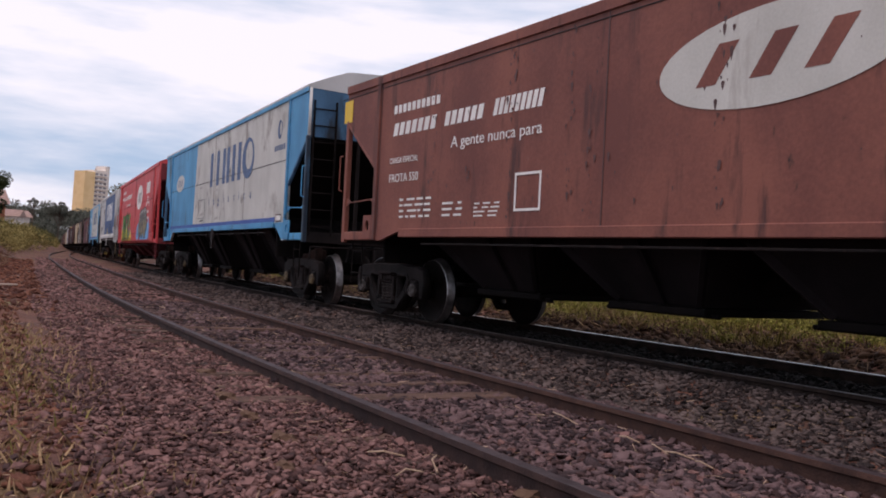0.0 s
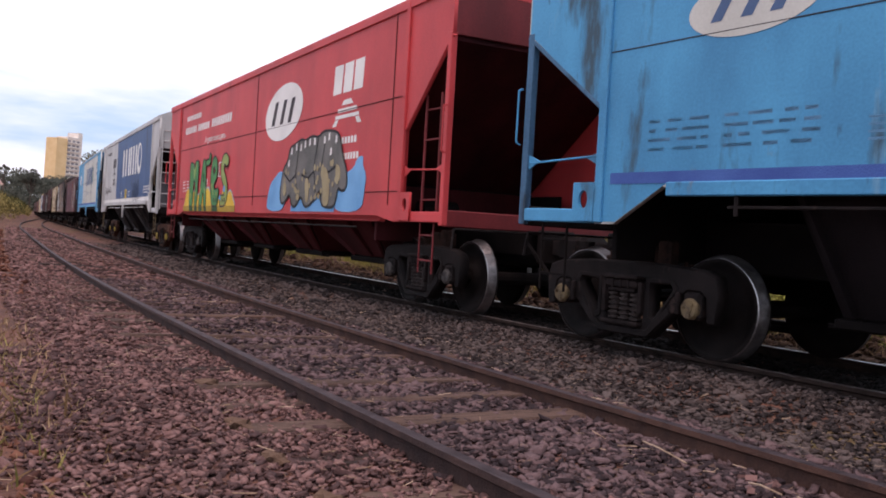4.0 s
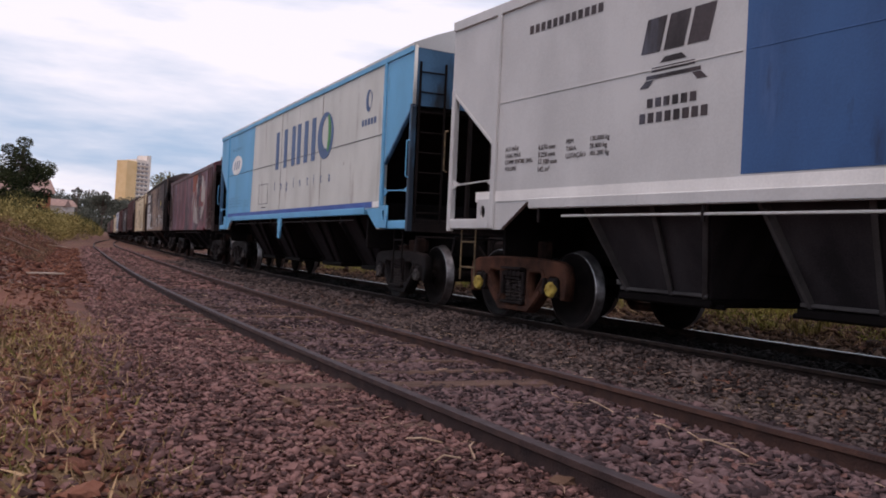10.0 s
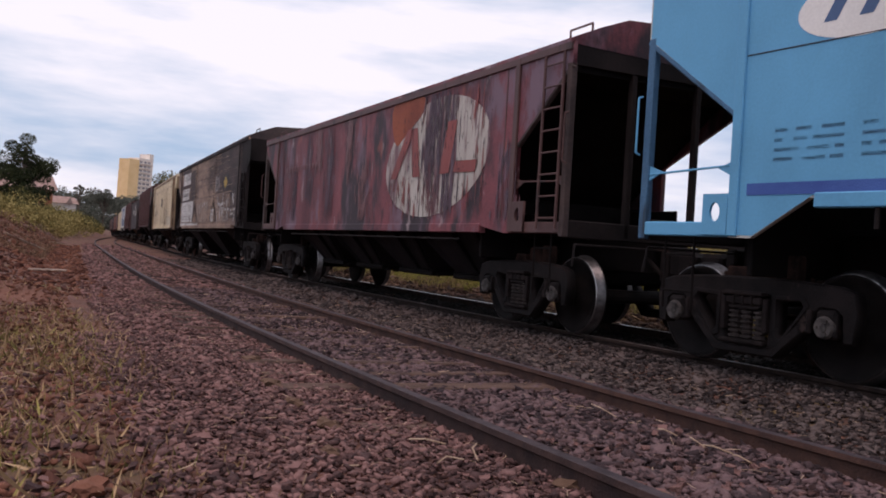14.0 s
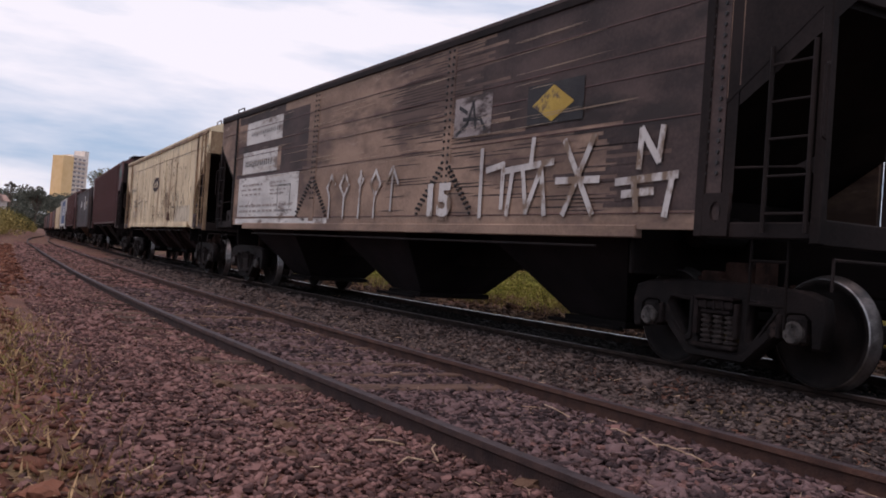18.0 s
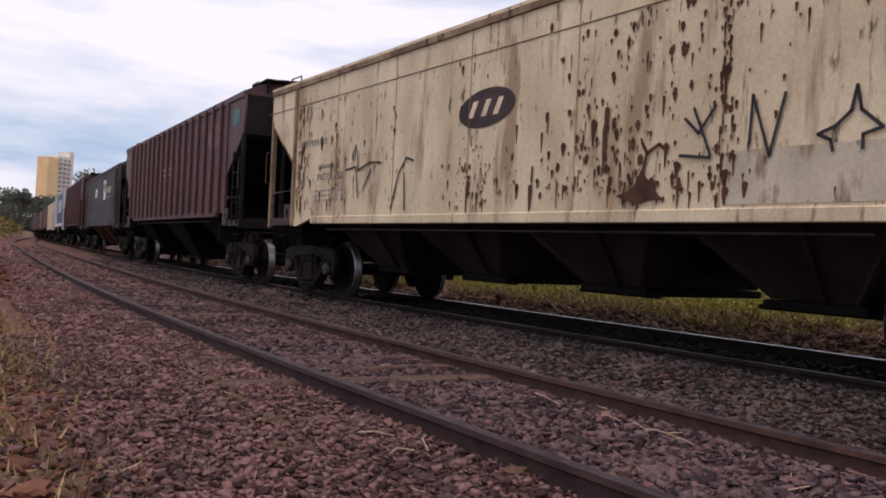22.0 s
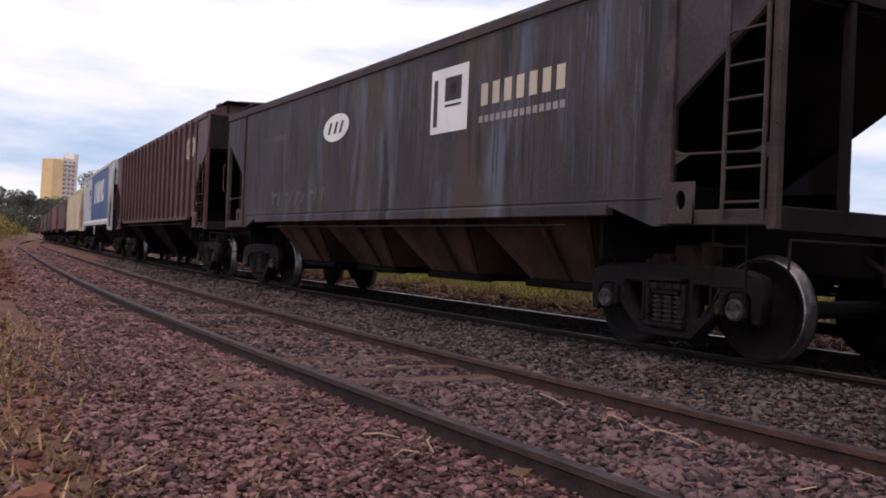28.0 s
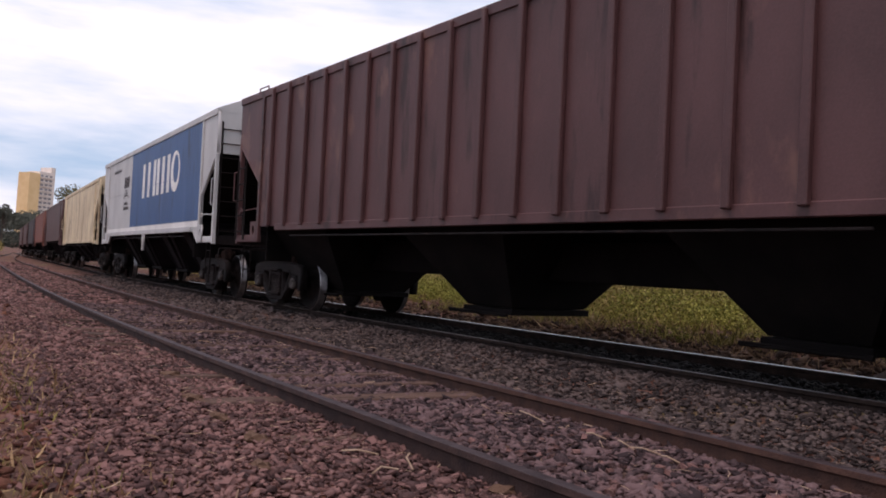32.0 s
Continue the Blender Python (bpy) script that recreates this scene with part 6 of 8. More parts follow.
LETTER_M = [(2.57, 2.4), (2.78, 2.39), (2.95, 2.38), (3.06, 2.22), (3.13, 2.42), (3.3, 2.42), (3.46, 2.41), (3.44, 1.9), (3.41, 1.34), (3.28, 1.33), (3.16, 1.33), (3.15, 1.95), (3.07, 1.9), (2.99, 1.98), (2.98, 1.33), (2.8, 1.33), (2.61, 1.34), (2.6, 1.9)]
LETTER_A = [(3.86, 2.41), (3.98, 2.42), (4.11, 2.41), (4.2, 1.9), (4.31, 1.32), (4.2, 1.32), (4.1, 1.32), (4.05, 1.62), (3.97, 1.65), (3.93, 1.6), (3.9, 1.35), (3.75, 1.34), (3.6, 1.35), (3.72, 1.85)]
TILDE = [(4.12, 2.34), (4.2, 2.42), (4.32, 2.4), (4.42, 2.4), (4.45, 2.53), (4.6, 2.54), (4.58, 2.36), (4.48, 2.26), (4.36, 2.28), (4.25, 2.24)]
LETTER_E = [(4.63, 1.95), (4.68, 2.26), (4.8, 2.42), (4.96, 2.46), (5.14, 2.38), (5.23, 2.15), (5.2, 1.96), (4.95, 1.84), (4.98, 1.74), (5.1, 1.7), (5.38, 1.76), (5.36, 1.5), (5.3, 1.34), (5.05, 1.33), (4.85, 1.33), (4.72, 1.55)]
LETTER_S = ribbon([(6.02, 2.2), (5.96, 2.31), (5.82, 2.36), (5.66, 2.3), (5.6, 2.16), (5.68, 2.0), (5.84, 1.88), (5.97, 1.72), (5.98, 1.56), (5.9, 1.46), (5.72, 1.44), (5.52, 1.46)], 0.25)
for loops, paint in (([soft(LETTER_M, 1)], "green_mark"), ([soft(LETTER_A, 1), [(3.97, 2.08), (3.94, 1.92), (4.02, 1.92)]], "green_mark"), ([soft(TILDE)], "green_mark"),
                     ([soft(LETTER_E), ellipse(4.92, 2.13, 0.08, 0.075, 0, 14)], "green_mark"), ([soft(LETTER_S, 1)], "olive_spray")):
    mark(2, "spray_letter", loops, paint, "rounded sprayed letter shape", 0.018)
    polys(2, "spray_outline", strokes([q + q[:1] for q in loops], 0.034), "black_mark", "black outline of a sprayed letter", 0.0235)
for a, b in ((2.61, 2.98), (3.16, 3.41), (3.6, 3.9), (4.1, 4.32), (4.83, 5.31)):
    mark(2, "spray_depth", [[(a, 1.34), (b, 1.33), (b + 0.04, 1.215), (a + 0.04, 1.215)]], "dark_green", "dark green foot of a sprayed letter", 0.019)
mark(2, "spray_depth", [[(5.45, 1.36), (6.04, 1.36), (6.06, 1.215), (5.5, 1.215)]], "ochre_mark", "olive foot of a sprayed letter", 0.019)
mark(2, "spray_glow", [soft([(2.94, 2.3), (3.06, 2.18), (3.2, 2.38), (3.27, 2.3), (3.17, 2.1), (3.07, 1.95), (2.98, 2.08)])], "glow_green", "yellow glow sprayed on a letter", 0.022)
polys(2, "spray_dot_field", [ellipse(u, v, r, r * 1.1, 0, 12) for u, v, r in ((2.72, 1.62, 0.045), (2.82, 1.6, 0.04), (2.77, 1.54, 0.025), (3.24, 1.66, 0.05), (3.31, 1.6, 0.04), (3.76, 1.72, 0.05), (3.7, 1.64, 0.04), (4.15, 1.68, 0.05), (4.22, 1.72, 0.035), (4.1, 1.74, 0.03),
      (4.78, 1.78, 0.06), (4.86, 1.7, 0.05), (4.92, 1.62, 0.035), (5.2, 1.6, 0.045), (5.12, 1.5, 0.03))], "olive_spray", "pale green dots in the sprayed letters", 0.025)
polys(2, "spray_dot_field", [ellipse(5.84, 1.7, 0.09, 0.075, 0, 14), ellipse(5.52, 1.52, 0.08, 0.06, 0, 14)], "sky_mark", "blue dots in the sprayed letter", 0.025)
polys(2, "spray_scrawl", strokes([[(4.95 + 0.07 * i, 1.44), (4.98 + 0.07 * i, 1.51), (5.0 + 0.07 * i, 1.43)] for i in range(5)] + [[(5.62 + 0.07 * i, 1.43), (5.65 + 0.07 * i, 1.5), (5.67 + 0.07 * i, 1.42)] for i in range(5)], 0.014), "black_mark", "small black scrawl", 0.026)
# grey figures before blue clouds
mark(2, "spray_cloud", [soft([(8.85, 1.24), (8.86, 1.45), (9.0, 1.74), (9.3, 1.86), (9.5, 1.96), (9.85, 1.9), (9.95, 1.24)])], "sky_mark", "bright blue sprayed cloud", 0.008)
mark(2, "spray_cloud", [soft([(12.1, 1.24), (12.3, 1.6), (12.6, 1.82), (12.9, 1.88), (13.0, 2.02), (13.22, 2.06), (13.2, 1.9), (13.36, 1.78), (13.32, 1.55), (13.26, 1.24)])], "sky_mark", "bright blue sprayed cloud", 0.008)
mark(2, "spray_cloud", [rect(10.2, 1.24, 12.2, 1.5)], "sky_mark", "bright blue sprayed cloud", 0.0075)
FIGURE = [(9.6, 1.5), (9.66, 1.8), (9.74, 2.0), (9.95, 2.1), (10.02, 2.34), (10.3, 2.38), (10.62, 2.46), (10.8, 2.4), (11.1, 2.48), (11.4, 2.42), (11.62, 2.52), (12.1, 2.48), (12.32, 2.4), (12.44, 2.1), (12.66, 1.84), (12.68, 1.6), (12.5, 1.54), (12.32, 1.62), (12.26, 1.32),
          (11.95, 1.3), (11.65, 1.34), (11.6, 1.6), (11.4, 1.46), (11.15, 1.34), (10.9, 1.3), (10.7, 1.52), (10.5, 1.32), (10.25, 1.32), (10.12, 1.56), (9.9, 1.4), (9.72, 1.36)]
mark(2, "spray_shape", [soft(FIGURE)], "grey_spray", "grey sprayed lumpy figures", 0.013)
polys(2, "spray_outline", strokes([soft(FIGURE) + soft(FIGURE)[:1], [(10.5, 2.4), (10.4, 1.9), (10.5, 1.4)], [(11.4, 2.4), (11.25, 1.95), (11.4, 1.5)], [(11.7, 2.3), (11.6, 1.95), (11.9, 1.85), (12.3, 1.95)], [(9.8, 1.9), (10.1, 1.75), (10.4, 1.85)], [(10.7, 1.85), (11.0, 1.78), (11.25, 1.88)]], 0.04), "black_mark", "black outlines of the sprayed figures", 0.0185)
for loop in ([(11.55, 1.9), (11.8, 1.96), (11.98, 1.7), (12.0, 1.33), (11.74, 1.32), (11.72, 1.62)], [(10.86, 1.8), (11.05, 1.78), (11.1, 1.45), (10.95, 1.34)], [(9.78, 1.78), (9.95, 1.7), (9.92, 1.5), (9.78, 1.52)], [(12.2, 2.0), (12.4, 1.9), (12.42, 1.7), (12.24, 1.72)]):
    mark(2, "spray_shape", [soft(loop)], "tan_spray", "tan limb of a sprayed figure", 0.021)
rs = random.Random(3)
polys(2, "spray_dot_field", [ellipse(rs.uniform(9.8, 12.4), rs.uniform(1.45, 2.0), rs.uniform(0.025, 0.06), rs.uniform(0.03, 0.06), 0, 10) for _ in range(38)], "tan_spray", "tan dots in the sprayed figures", 0.0245, 0.002)
polys(2, "spray_dot_field", [[(u, v), (u + 0.08, v + 0.02), (u + 0.07, v + 0.13), (u + 0.01, v + 0.12)] for u, v in ((10.12, 2.2), (10.35, 2.26), (10.58, 2.24), (10.78, 2.28), (11.0, 2.3), (11.22, 2.3), (11.66, 2.3), (11.85, 2.34), (11.95, 2.1), (12.15, 2.28), (10.0, 2.0))], "white_mark", "white glints on the sprayed figures", 0.0245)

# worn maroon wagon: streaked layers of old paint and a big pale oval
mark(5, "logo_patch", [ellipse(10.13, 2.26, 1.78, 0.87, 0.28)], "oval_worn", "large worn pale oval emblem", 0.003)
polys(5, "logo_mark", [[(8.55, 2.01), (8.8, 2.0), (9.45, 2.76), (9.18, 2.76)], [(9.3, 2.76), (9.56, 2.76), (9.74, 2.0), (9.46, 2.0)], [(10.42, 2.0), (10.74, 2.0), (10.94, 2.74), (10.64, 2.74)], [(10.9, 2.0), (11.55, 1.98), (11.6, 2.14), (10.94, 2.16)]], "red_worn", "red-brown bars of the emblem", 0.0155)
mark(5, "paint_patch", [soft([(8.45, 3.26), (9.2, 3.24), (9.86, 3.22), (9.72, 2.95), (9.3, 2.78), (8.95, 2.62), (8.72, 2.5), (8.5, 2.8)])], "orange_rust", "orange-red patch of old paint", 0.006)
rs = random.Random(77)
def washed(u0, u1, v0, v1, n):
    """Old paint worn to narrow upright slivers, denser in the middle of its patch."""
    out = []
    for _ in range(n):
        u = rs.gauss((u0 + u1) / 2, (u1 - u0) * 0.3)
        v, d, q = rs.uniform(v0, v1), (v1 - v0) * rs.uniform(0.05, 0.28), rs.uniform(0.006, 0.026)
        a, b = max(v - d, 1.33), min(v + d, 3.26)
        out.append([(u, a), (u + q * 0.8, a + 0.25 * (b - a)), (u + q, a + 0.7 * (b - a)), (u + q * 0.3, b), (u - q * 0.5, a + 0.75 * (b - a)), (u - q * 0.7, a + 0.3 * (b - a))])
    return out


for u0, u1, v0, v1, paint in ((9.9, 10.45, 2.1, 3.2, "purple_soot"), (10.5, 10.95, 1.45, 3.1, "purple_soot"), (9.95, 10.5, 1.42, 1.9, "maroon_pale"), (6.9, 7.6, 1.35, 2.3, "maroon_pale"), (5.1, 5.6, 1.5, 3.1, "purple_soot"), (3.6, 4.1, 1.9, 3.2, "purple_soot"),
                              (2.5, 3.1, 1.3, 2.6, "purple_soot"), (6.2, 6.6, 2.2, 3.25, "maroon_pale"), (4.4, 4.8, 2.4, 3.2, "maroon_pale"), (12.2, 12.7, 1.3, 2.2, "purple_soot"), (1.5, 1.9, 1.3, 3.1, "purple_soot")):
    polys(5, "paint_wear", washed(u0, u1, v0, v1, 75), paint, "worn streaks of older paint", 0.0115, 0.0015)
polys(5, "paint_wear", washed(9.75, 10.45, 1.6, 3.15, 80), "purple_soot", "soot streaks across the emblem", 0.0135, 0.0015)
polys(5, "paint_wear", washed(8.7, 9.5, 1.4, 2.0, 24) + washed(11.2, 11.8, 1.5, 3.0, 14), "red_worn", "reddish streaks across the emblem", 0.0135, 0.0015)
polys(5, "rust_stain", [ellipse(rs.uniform(8.4, 12.0), rs.uniform(1.5, 3.0), rs.uniform(0.004, 0.013), rs.uniform(0.01, 0.06), 0, 9) for _ in range(170)], "black_mark", "black spots and drips", 0.0185, 0.002)
upright_seams(5, (1.15, 12.3), 1.3, 3.28, "dark_brown")
polys(5, "number_mark", bars(2.2, 2.45, 4.6, 2.56, 11, 0.1, 0.4), "maroon_pale", "", 0.021)

# tan riveted wagon
for v in (1.42, 2.28, 2.72, 2.95, 3.28):
    seam(6, v, 0.4 if v > 3.2 else 1.3, 15.35, "dark_brown")
n6, w6, _ = WAGONS[6]
for u in (1.45, 6.17, 10.81, 15.4):
    part("rivet_strip", box((zero(6) - u, HW + 0.004, 2.5), (0.22, 0.014, 2.3), 0.004), M["soot_brown" if u > 15 else "tan"], w6)
    bm = bmesh.new()
    for i in range(21):
        for q in (-0.06, 0.06):
            add_rod(bm, (zero(6) - u + q, HW + 0.0, 1.75 + i * 0.09), (zero(6) - u + q, HW + 0.028, 1.75 + i * 0.09), 0.018, 6)
    tagged(part("riveting", bm, M["black_mark"], w6), kind="stuff")
for c in (6.15, 10.8):
    bm = bmesh.new()
    for sg in (-1, 1):
        for i in range(11):
            u, v = c + sg * (0.07 + i * 0.062), 2.1 - i * 0.058
            for q in (0.0, 0.075):
                add_rod(bm, (zero(6) - u, HW + 0.0, v - q), (zero(6) - u, HW + 0.03, v - q), 0.018, 6)
    tagged(part("riveting", bm, M["black_mark"], w6), kind="stuff")
polys(6, "paint_patch", [rect(2.15, 2.95, 4.4, 3.42), rect(2.0, 2.34, 4.2, 2.8), rect(1.8, 1.44, 5.45, 2.26)], "worn_white", "worn white patches for data", 0.003)
polys(6, "paint_patch", [rect(1.6, 2.26, 5.6, 2.34), rect(4.4, 2.34, 5.8, 3.45), rect(1.6, 2.8, 4.4, 2.95), rect(1.6, 3.42, 4.5, 3.62)], "soot_brown", "dark worn paint", 0.004)
polys(6, "number_mark", bars(2.2, 2.48, 3.95, 2.61, 13, 0, 0.38) + bars(2.5, 3.12, 4.3, 3.21, 15, 0.15, 0.3), "black_mark", "", 0.009)
mark(6, "box_outline", [rect(4.35, 1.55, 5.05, 2.05), rect(4.365, 1.565, 5.035, 2.035)], "ghost_dark", "thin painted square", 0.009)
polys(6, "paint_patch", [rect(1.7, 1.29, 6.9, 1.4)], "worn_white", "white band on the sill", 0.003)
polys(6, "print_block", block(2.1, 1.85, 3.4, 2.15, 3, 30) + block(3.9, 1.85, 4.8, 2.15, 4, 31) + block(1.95, 1.5, 5.2, 1.72, 2, 32), "faint_mark", "", 0.009)
WS = [[(7.0, 1.4), (7.0, 1.75), (6.88, 1.9), (7.05, 2.1), (7.22, 1.95)], [(7.6, 1.4), (7.6, 1.75), (7.42, 1.92), (7.6, 2.12), (7.78, 1.92), (7.62, 1.75)], [(8.2, 1.4), (8.22, 2.12)], [(8.14, 1.98), (8.22, 1.9), (8.32, 1.98), (8.22, 2.05), (8.14, 1.98)],
      [(8.75, 1.4), (8.75, 1.75), (8.58, 1.92), (8.76, 2.1), (8.94, 1.9), (8.78, 1.75)], [(9.3, 1.5), (9.32, 2.1)], [(9.12, 1.9), (9.32, 2.12), (9.52, 1.88)]]
polys(6, "spray_scrawl", strokes(WS, 0.055), "chalk", "white sprayed signs", 0.02, 0.003)
words(6, "15", 10.32, 1.43, 0.56, "chalk", 0.62, 0.033, 0.0, 0.025)
polys(6, "spray_scrawl", strokes([[(11.74, 1.4), (11.72, 2.2)], [(11.85, 1.95), (12.2, 2.0), (12.2, 1.5)], [(12.32, 1.42), (12.4, 1.95)], [(12.2, 1.92), (13.15, 1.98)], [(12.75, 1.95), (12.78, 2.25)], [(12.6, 1.92), (12.7, 1.45), (12.95, 1.92), (13.05, 1.42)],
      [(13.24, 1.77), (13.92, 1.76)], [(13.35, 2.18), (13.85, 1.42)], [(13.82, 2.2), (13.38, 1.42)], [(14.2, 1.72), (15.0, 1.76)], [(14.45, 1.7), (14.5, 1.45)], [(14.95, 1.75), (14.88, 1.4)],
      [(14.5, 1.85), (14.52, 2.2), (14.76, 1.9), (14.8, 2.2)], [(14.3, 1.6), (14.7, 1.62)]], 0.075), "chalk", "white sprayed signs", 0.02, 0.003)
polys(6, "logo_patch", [rect(12.6, 2.4, 13.6, 2.85)], "black_mark", "dark emblem panel", 0.014)
polys(6, "logo_patch", [[(12.7, 2.62), (13.07, 2.42), (13.45, 2.6), (13.08, 2.82)]], "worn_yellow", "yellow diamond emblem", 0.019)
polys(6, "paint_patch", [rect(10.98, 2.4, 11.85, 2.9)], "panel_worn", "worn grey emblem panel", 0.009)
polys(6, "spray_scrawl", strokes([[(11.05, 2.44), (11.3, 2.56), (11.42, 2.82), (11.5, 2.5)], [(11.2, 2.62), (11.6, 2.6), (11.72, 2.46)], [(11.1, 2.78), (11.28, 2.7)]], 0.05), "black_mark", "black worn emblem lines", 0.0115)
polys(6, "colour_field", [rect(15.52, 1.44, 15.64, 3.62)], "shaded_soot", "soot-black strip", 0.0025)
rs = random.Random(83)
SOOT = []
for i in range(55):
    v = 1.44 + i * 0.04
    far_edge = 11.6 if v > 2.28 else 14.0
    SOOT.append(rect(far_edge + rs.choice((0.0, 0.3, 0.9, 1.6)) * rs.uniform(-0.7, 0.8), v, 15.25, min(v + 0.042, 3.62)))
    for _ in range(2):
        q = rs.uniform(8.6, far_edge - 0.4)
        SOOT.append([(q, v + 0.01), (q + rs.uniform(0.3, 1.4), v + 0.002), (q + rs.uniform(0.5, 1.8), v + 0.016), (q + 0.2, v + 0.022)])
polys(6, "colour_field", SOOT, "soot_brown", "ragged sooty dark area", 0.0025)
polys(6, "colour_field", [[(15.65, 2.3), (16.85, 3.05), (16.85, 3.62), (15.65, 3.62)]], "shaded_soot", "sooty dark area", 0.0025)
rs = random.Random(8)
polys(6, "scratch", [[(u, v), (u + q, v + q * 0.012), (u + q * 0.5, v + q * 0.004), (u + q, v + q * 0.012 + 0.003), (u + q * 0.5, v + q * 0.004 + 0.009), (u, v + 0.003)] for u, v, q in [(rs.uniform(0.8, 13), rs.uniform(2.2, 3.6), rs.uniform(0.3, 2.2)) for _ in range(60)]], "tan_pale", "long pale scratches", 0.023, 0.003)

# rusty cream wagon
seam(7, 3.23, 0.15, 14.9, "tan_dark")
upright_seams(7, (1.3, 3.2, 5.1, 7.0, 9.0, 10.9, 12.8, 13.8), 1.32, 3.6, "rust_wash")
rs = random.Random(41)
spots = []
for _ in range(620):
    u, v = rs.choice(((rs.gauss(7.2, 0.35), 1.4 + abs(rs.gauss(0, 0.45))), (rs.gauss(8.9, 0.55), 1.45 + abs(rs.gauss(0, 0.45))), (rs.gauss(9.5, 0.3), 1.5 + abs(rs.gauss(0, 0.4))), (rs.gauss(10.5, 0.4), 1.42 + abs(rs.gauss(0, 0.35))),
                      (rs.gauss(10.92, 0.05), rs.uniform(1.6, 3.1)), (rs.gauss(10.3, 0.5), rs.uniform(2.3, 3.2)), (rs.choice((3.2, 5.1, 7.0, 9.0)) + rs.gauss(0, 0.1), rs.uniform(1.45, 3.35)), (rs.uniform(1.3, 13.5), rs.uniform(1.45, 3.35)), (rs.gauss(1.8, 0.3), rs.uniform(1.45, 3.35)), (rs.gauss(1.6, 0.15), rs.uniform(1.45, 3.35))))
    if not (1.62 < u < 13.6 and v < 3.4):
        continue
    r = rs.uniform(0.005, 0.02) * (2.0 if rs.random() < 0.12 else 1)
    d = r * (rs.uniform(1.2, 4) if rs.random() < 0.75 else rs.uniform(4, 16))
    spots.append([(u - r * 0.3, max(1.33, v - d)), (u + r * 0.2, max(1.33, v - d * 0.95)), (u + r * rs.uniform(0.3, 0.6), max(1.34, v - d * 0.35)), (u + r * rs.uniform(0.7, 1.6), v), (u + r * 0.6, v + r), (u, v + r * 1.2), (u - r * 0.7, v + r * 0.9), (u - r * rs.uniform(0.7, 1.1), v)])
for _ in range(90):
    u, v, r = rs.choice((rs.gauss(9.0, 0.5), rs.gauss(9.55, 0.3), rs.gauss(10.5, 0.5), rs.uniform(1.4, 13.4))), rs.uniform(1.5, 2.4) if rs.random() < 0.8 else rs.uniform(2.4, 3.3), rs.uniform(0.01, 0.035)
    if 1.65 < u < 13.5:
        spots.append([(u + r * rs.uniform(0.6, 1.3) * math.cos(0.7 * i), max(1.33, v + r * rs.uniform(0.6, 1.5) * math.sin(0.7 * i) * (2.2 if i in (6, 7) else 1))) for i in range(9)])
for _ in range(90):
    u, v, r = rs.choice((rs.gauss(1.74, 0.06), rs.gauss(1.95, 0.2), rs.gauss(2.5, 0.5))), rs.uniform(1.4, 3.3), 0.008 + 0.03 * rs.random() ** 2
    if u > 1.68:
        spots.append([(u + r * rs.uniform(0.4, 1.2) * math.cos(0.7 * i), max(1.33, v + r * rs.uniform(0.6, 2.0) * math.sin(0.7 * i) * (3.5 if i in (6, 7) else 1))) for i in range(9)])
polys(7, "rust_stain", spots, "rust_spot", "dark brown rust spots with drips", 0.009, 0.006)
oval_logo(7, 7.35, 2.57, 0.58, 0.23, 0.28, "soot_brown", "cream")
polys(7, "number_mark", bars(1.76, 2.5, 2.87, 2.6, 10, 0, 0.55), "ghost_dark")
words(7, "CARGA ESPECIAL", 2.5, 2.1, 0.1, "ghost_dark", 0.84)
words(7, "FROTA 550", 2.49, 1.91, 0.16, "ghost_dark", 0.95)
polys(7, "print_block", block(2.4, 1.55, 3.6, 1.78, 3, 50), "faint_mark")
polys(7, "spray_scrawl", strokes([[(3.62, 2.03), (3.95, 2.06), (4.05, 1.6)], [(4.0, 2.3), (4.02, 2.0), (4.4, 2.1), (4.75, 2.08)], [(4.2, 1.7), (4.45, 2.0)], [(5.1, 1.42), (5.3, 1.9), (5.5, 2.1), (5.7, 2.05)], [(5.5, 1.4), (5.45, 1.9)],
      [(11.2, 1.85), (11.22, 2.24), (11.4, 1.74), (11.53, 2.22)], [(11.83, 1.87), (11.98, 1.92), (12.1, 2.02), (12.14, 2.2), (12.18, 2.02), (12.35, 1.88), (12.2, 1.84), (12.2, 1.74)], [(11.83, 1.87), (11.94, 1.82), (11.96, 1.74)], [(10.5, 2.12), (10.66, 1.98), (10.84, 2.2)],
      [(10.6, 2.2), (10.72, 1.95), (10.8, 1.78)], [(10.45, 1.8), (10.8, 1.76)]], 0.03), "black_mark", "black sprayed scrawl", 0.019)
mark(7, "spray_splat", [soft([(9.62, 1.47), (9.85, 1.5), (9.95, 1.62), (10.0, 1.75), (10.05, 1.6), (10.2, 1.58), (10.16, 1.5), (10.3, 1.4), (10.12, 1.43), (9.95, 1.38), (9.8, 1.42)])], "rust_spot", "black splash of paint", 0.0175)
polys(7, "spray_scrawl", strokes([[(9.98, 1.6), (10.05, 1.85), (10.2, 1.92), (10.26, 1.88)], [(10.05, 1.85), (9.98, 1.95)]], 0.035), "rust_spot", "black splash of paint", 0.0175)
mark(7, "paint_patch", [rect(10.95, 1.36, 13.1, 1.8)], "cream_patch", "grey painted-over patch", 0.003)

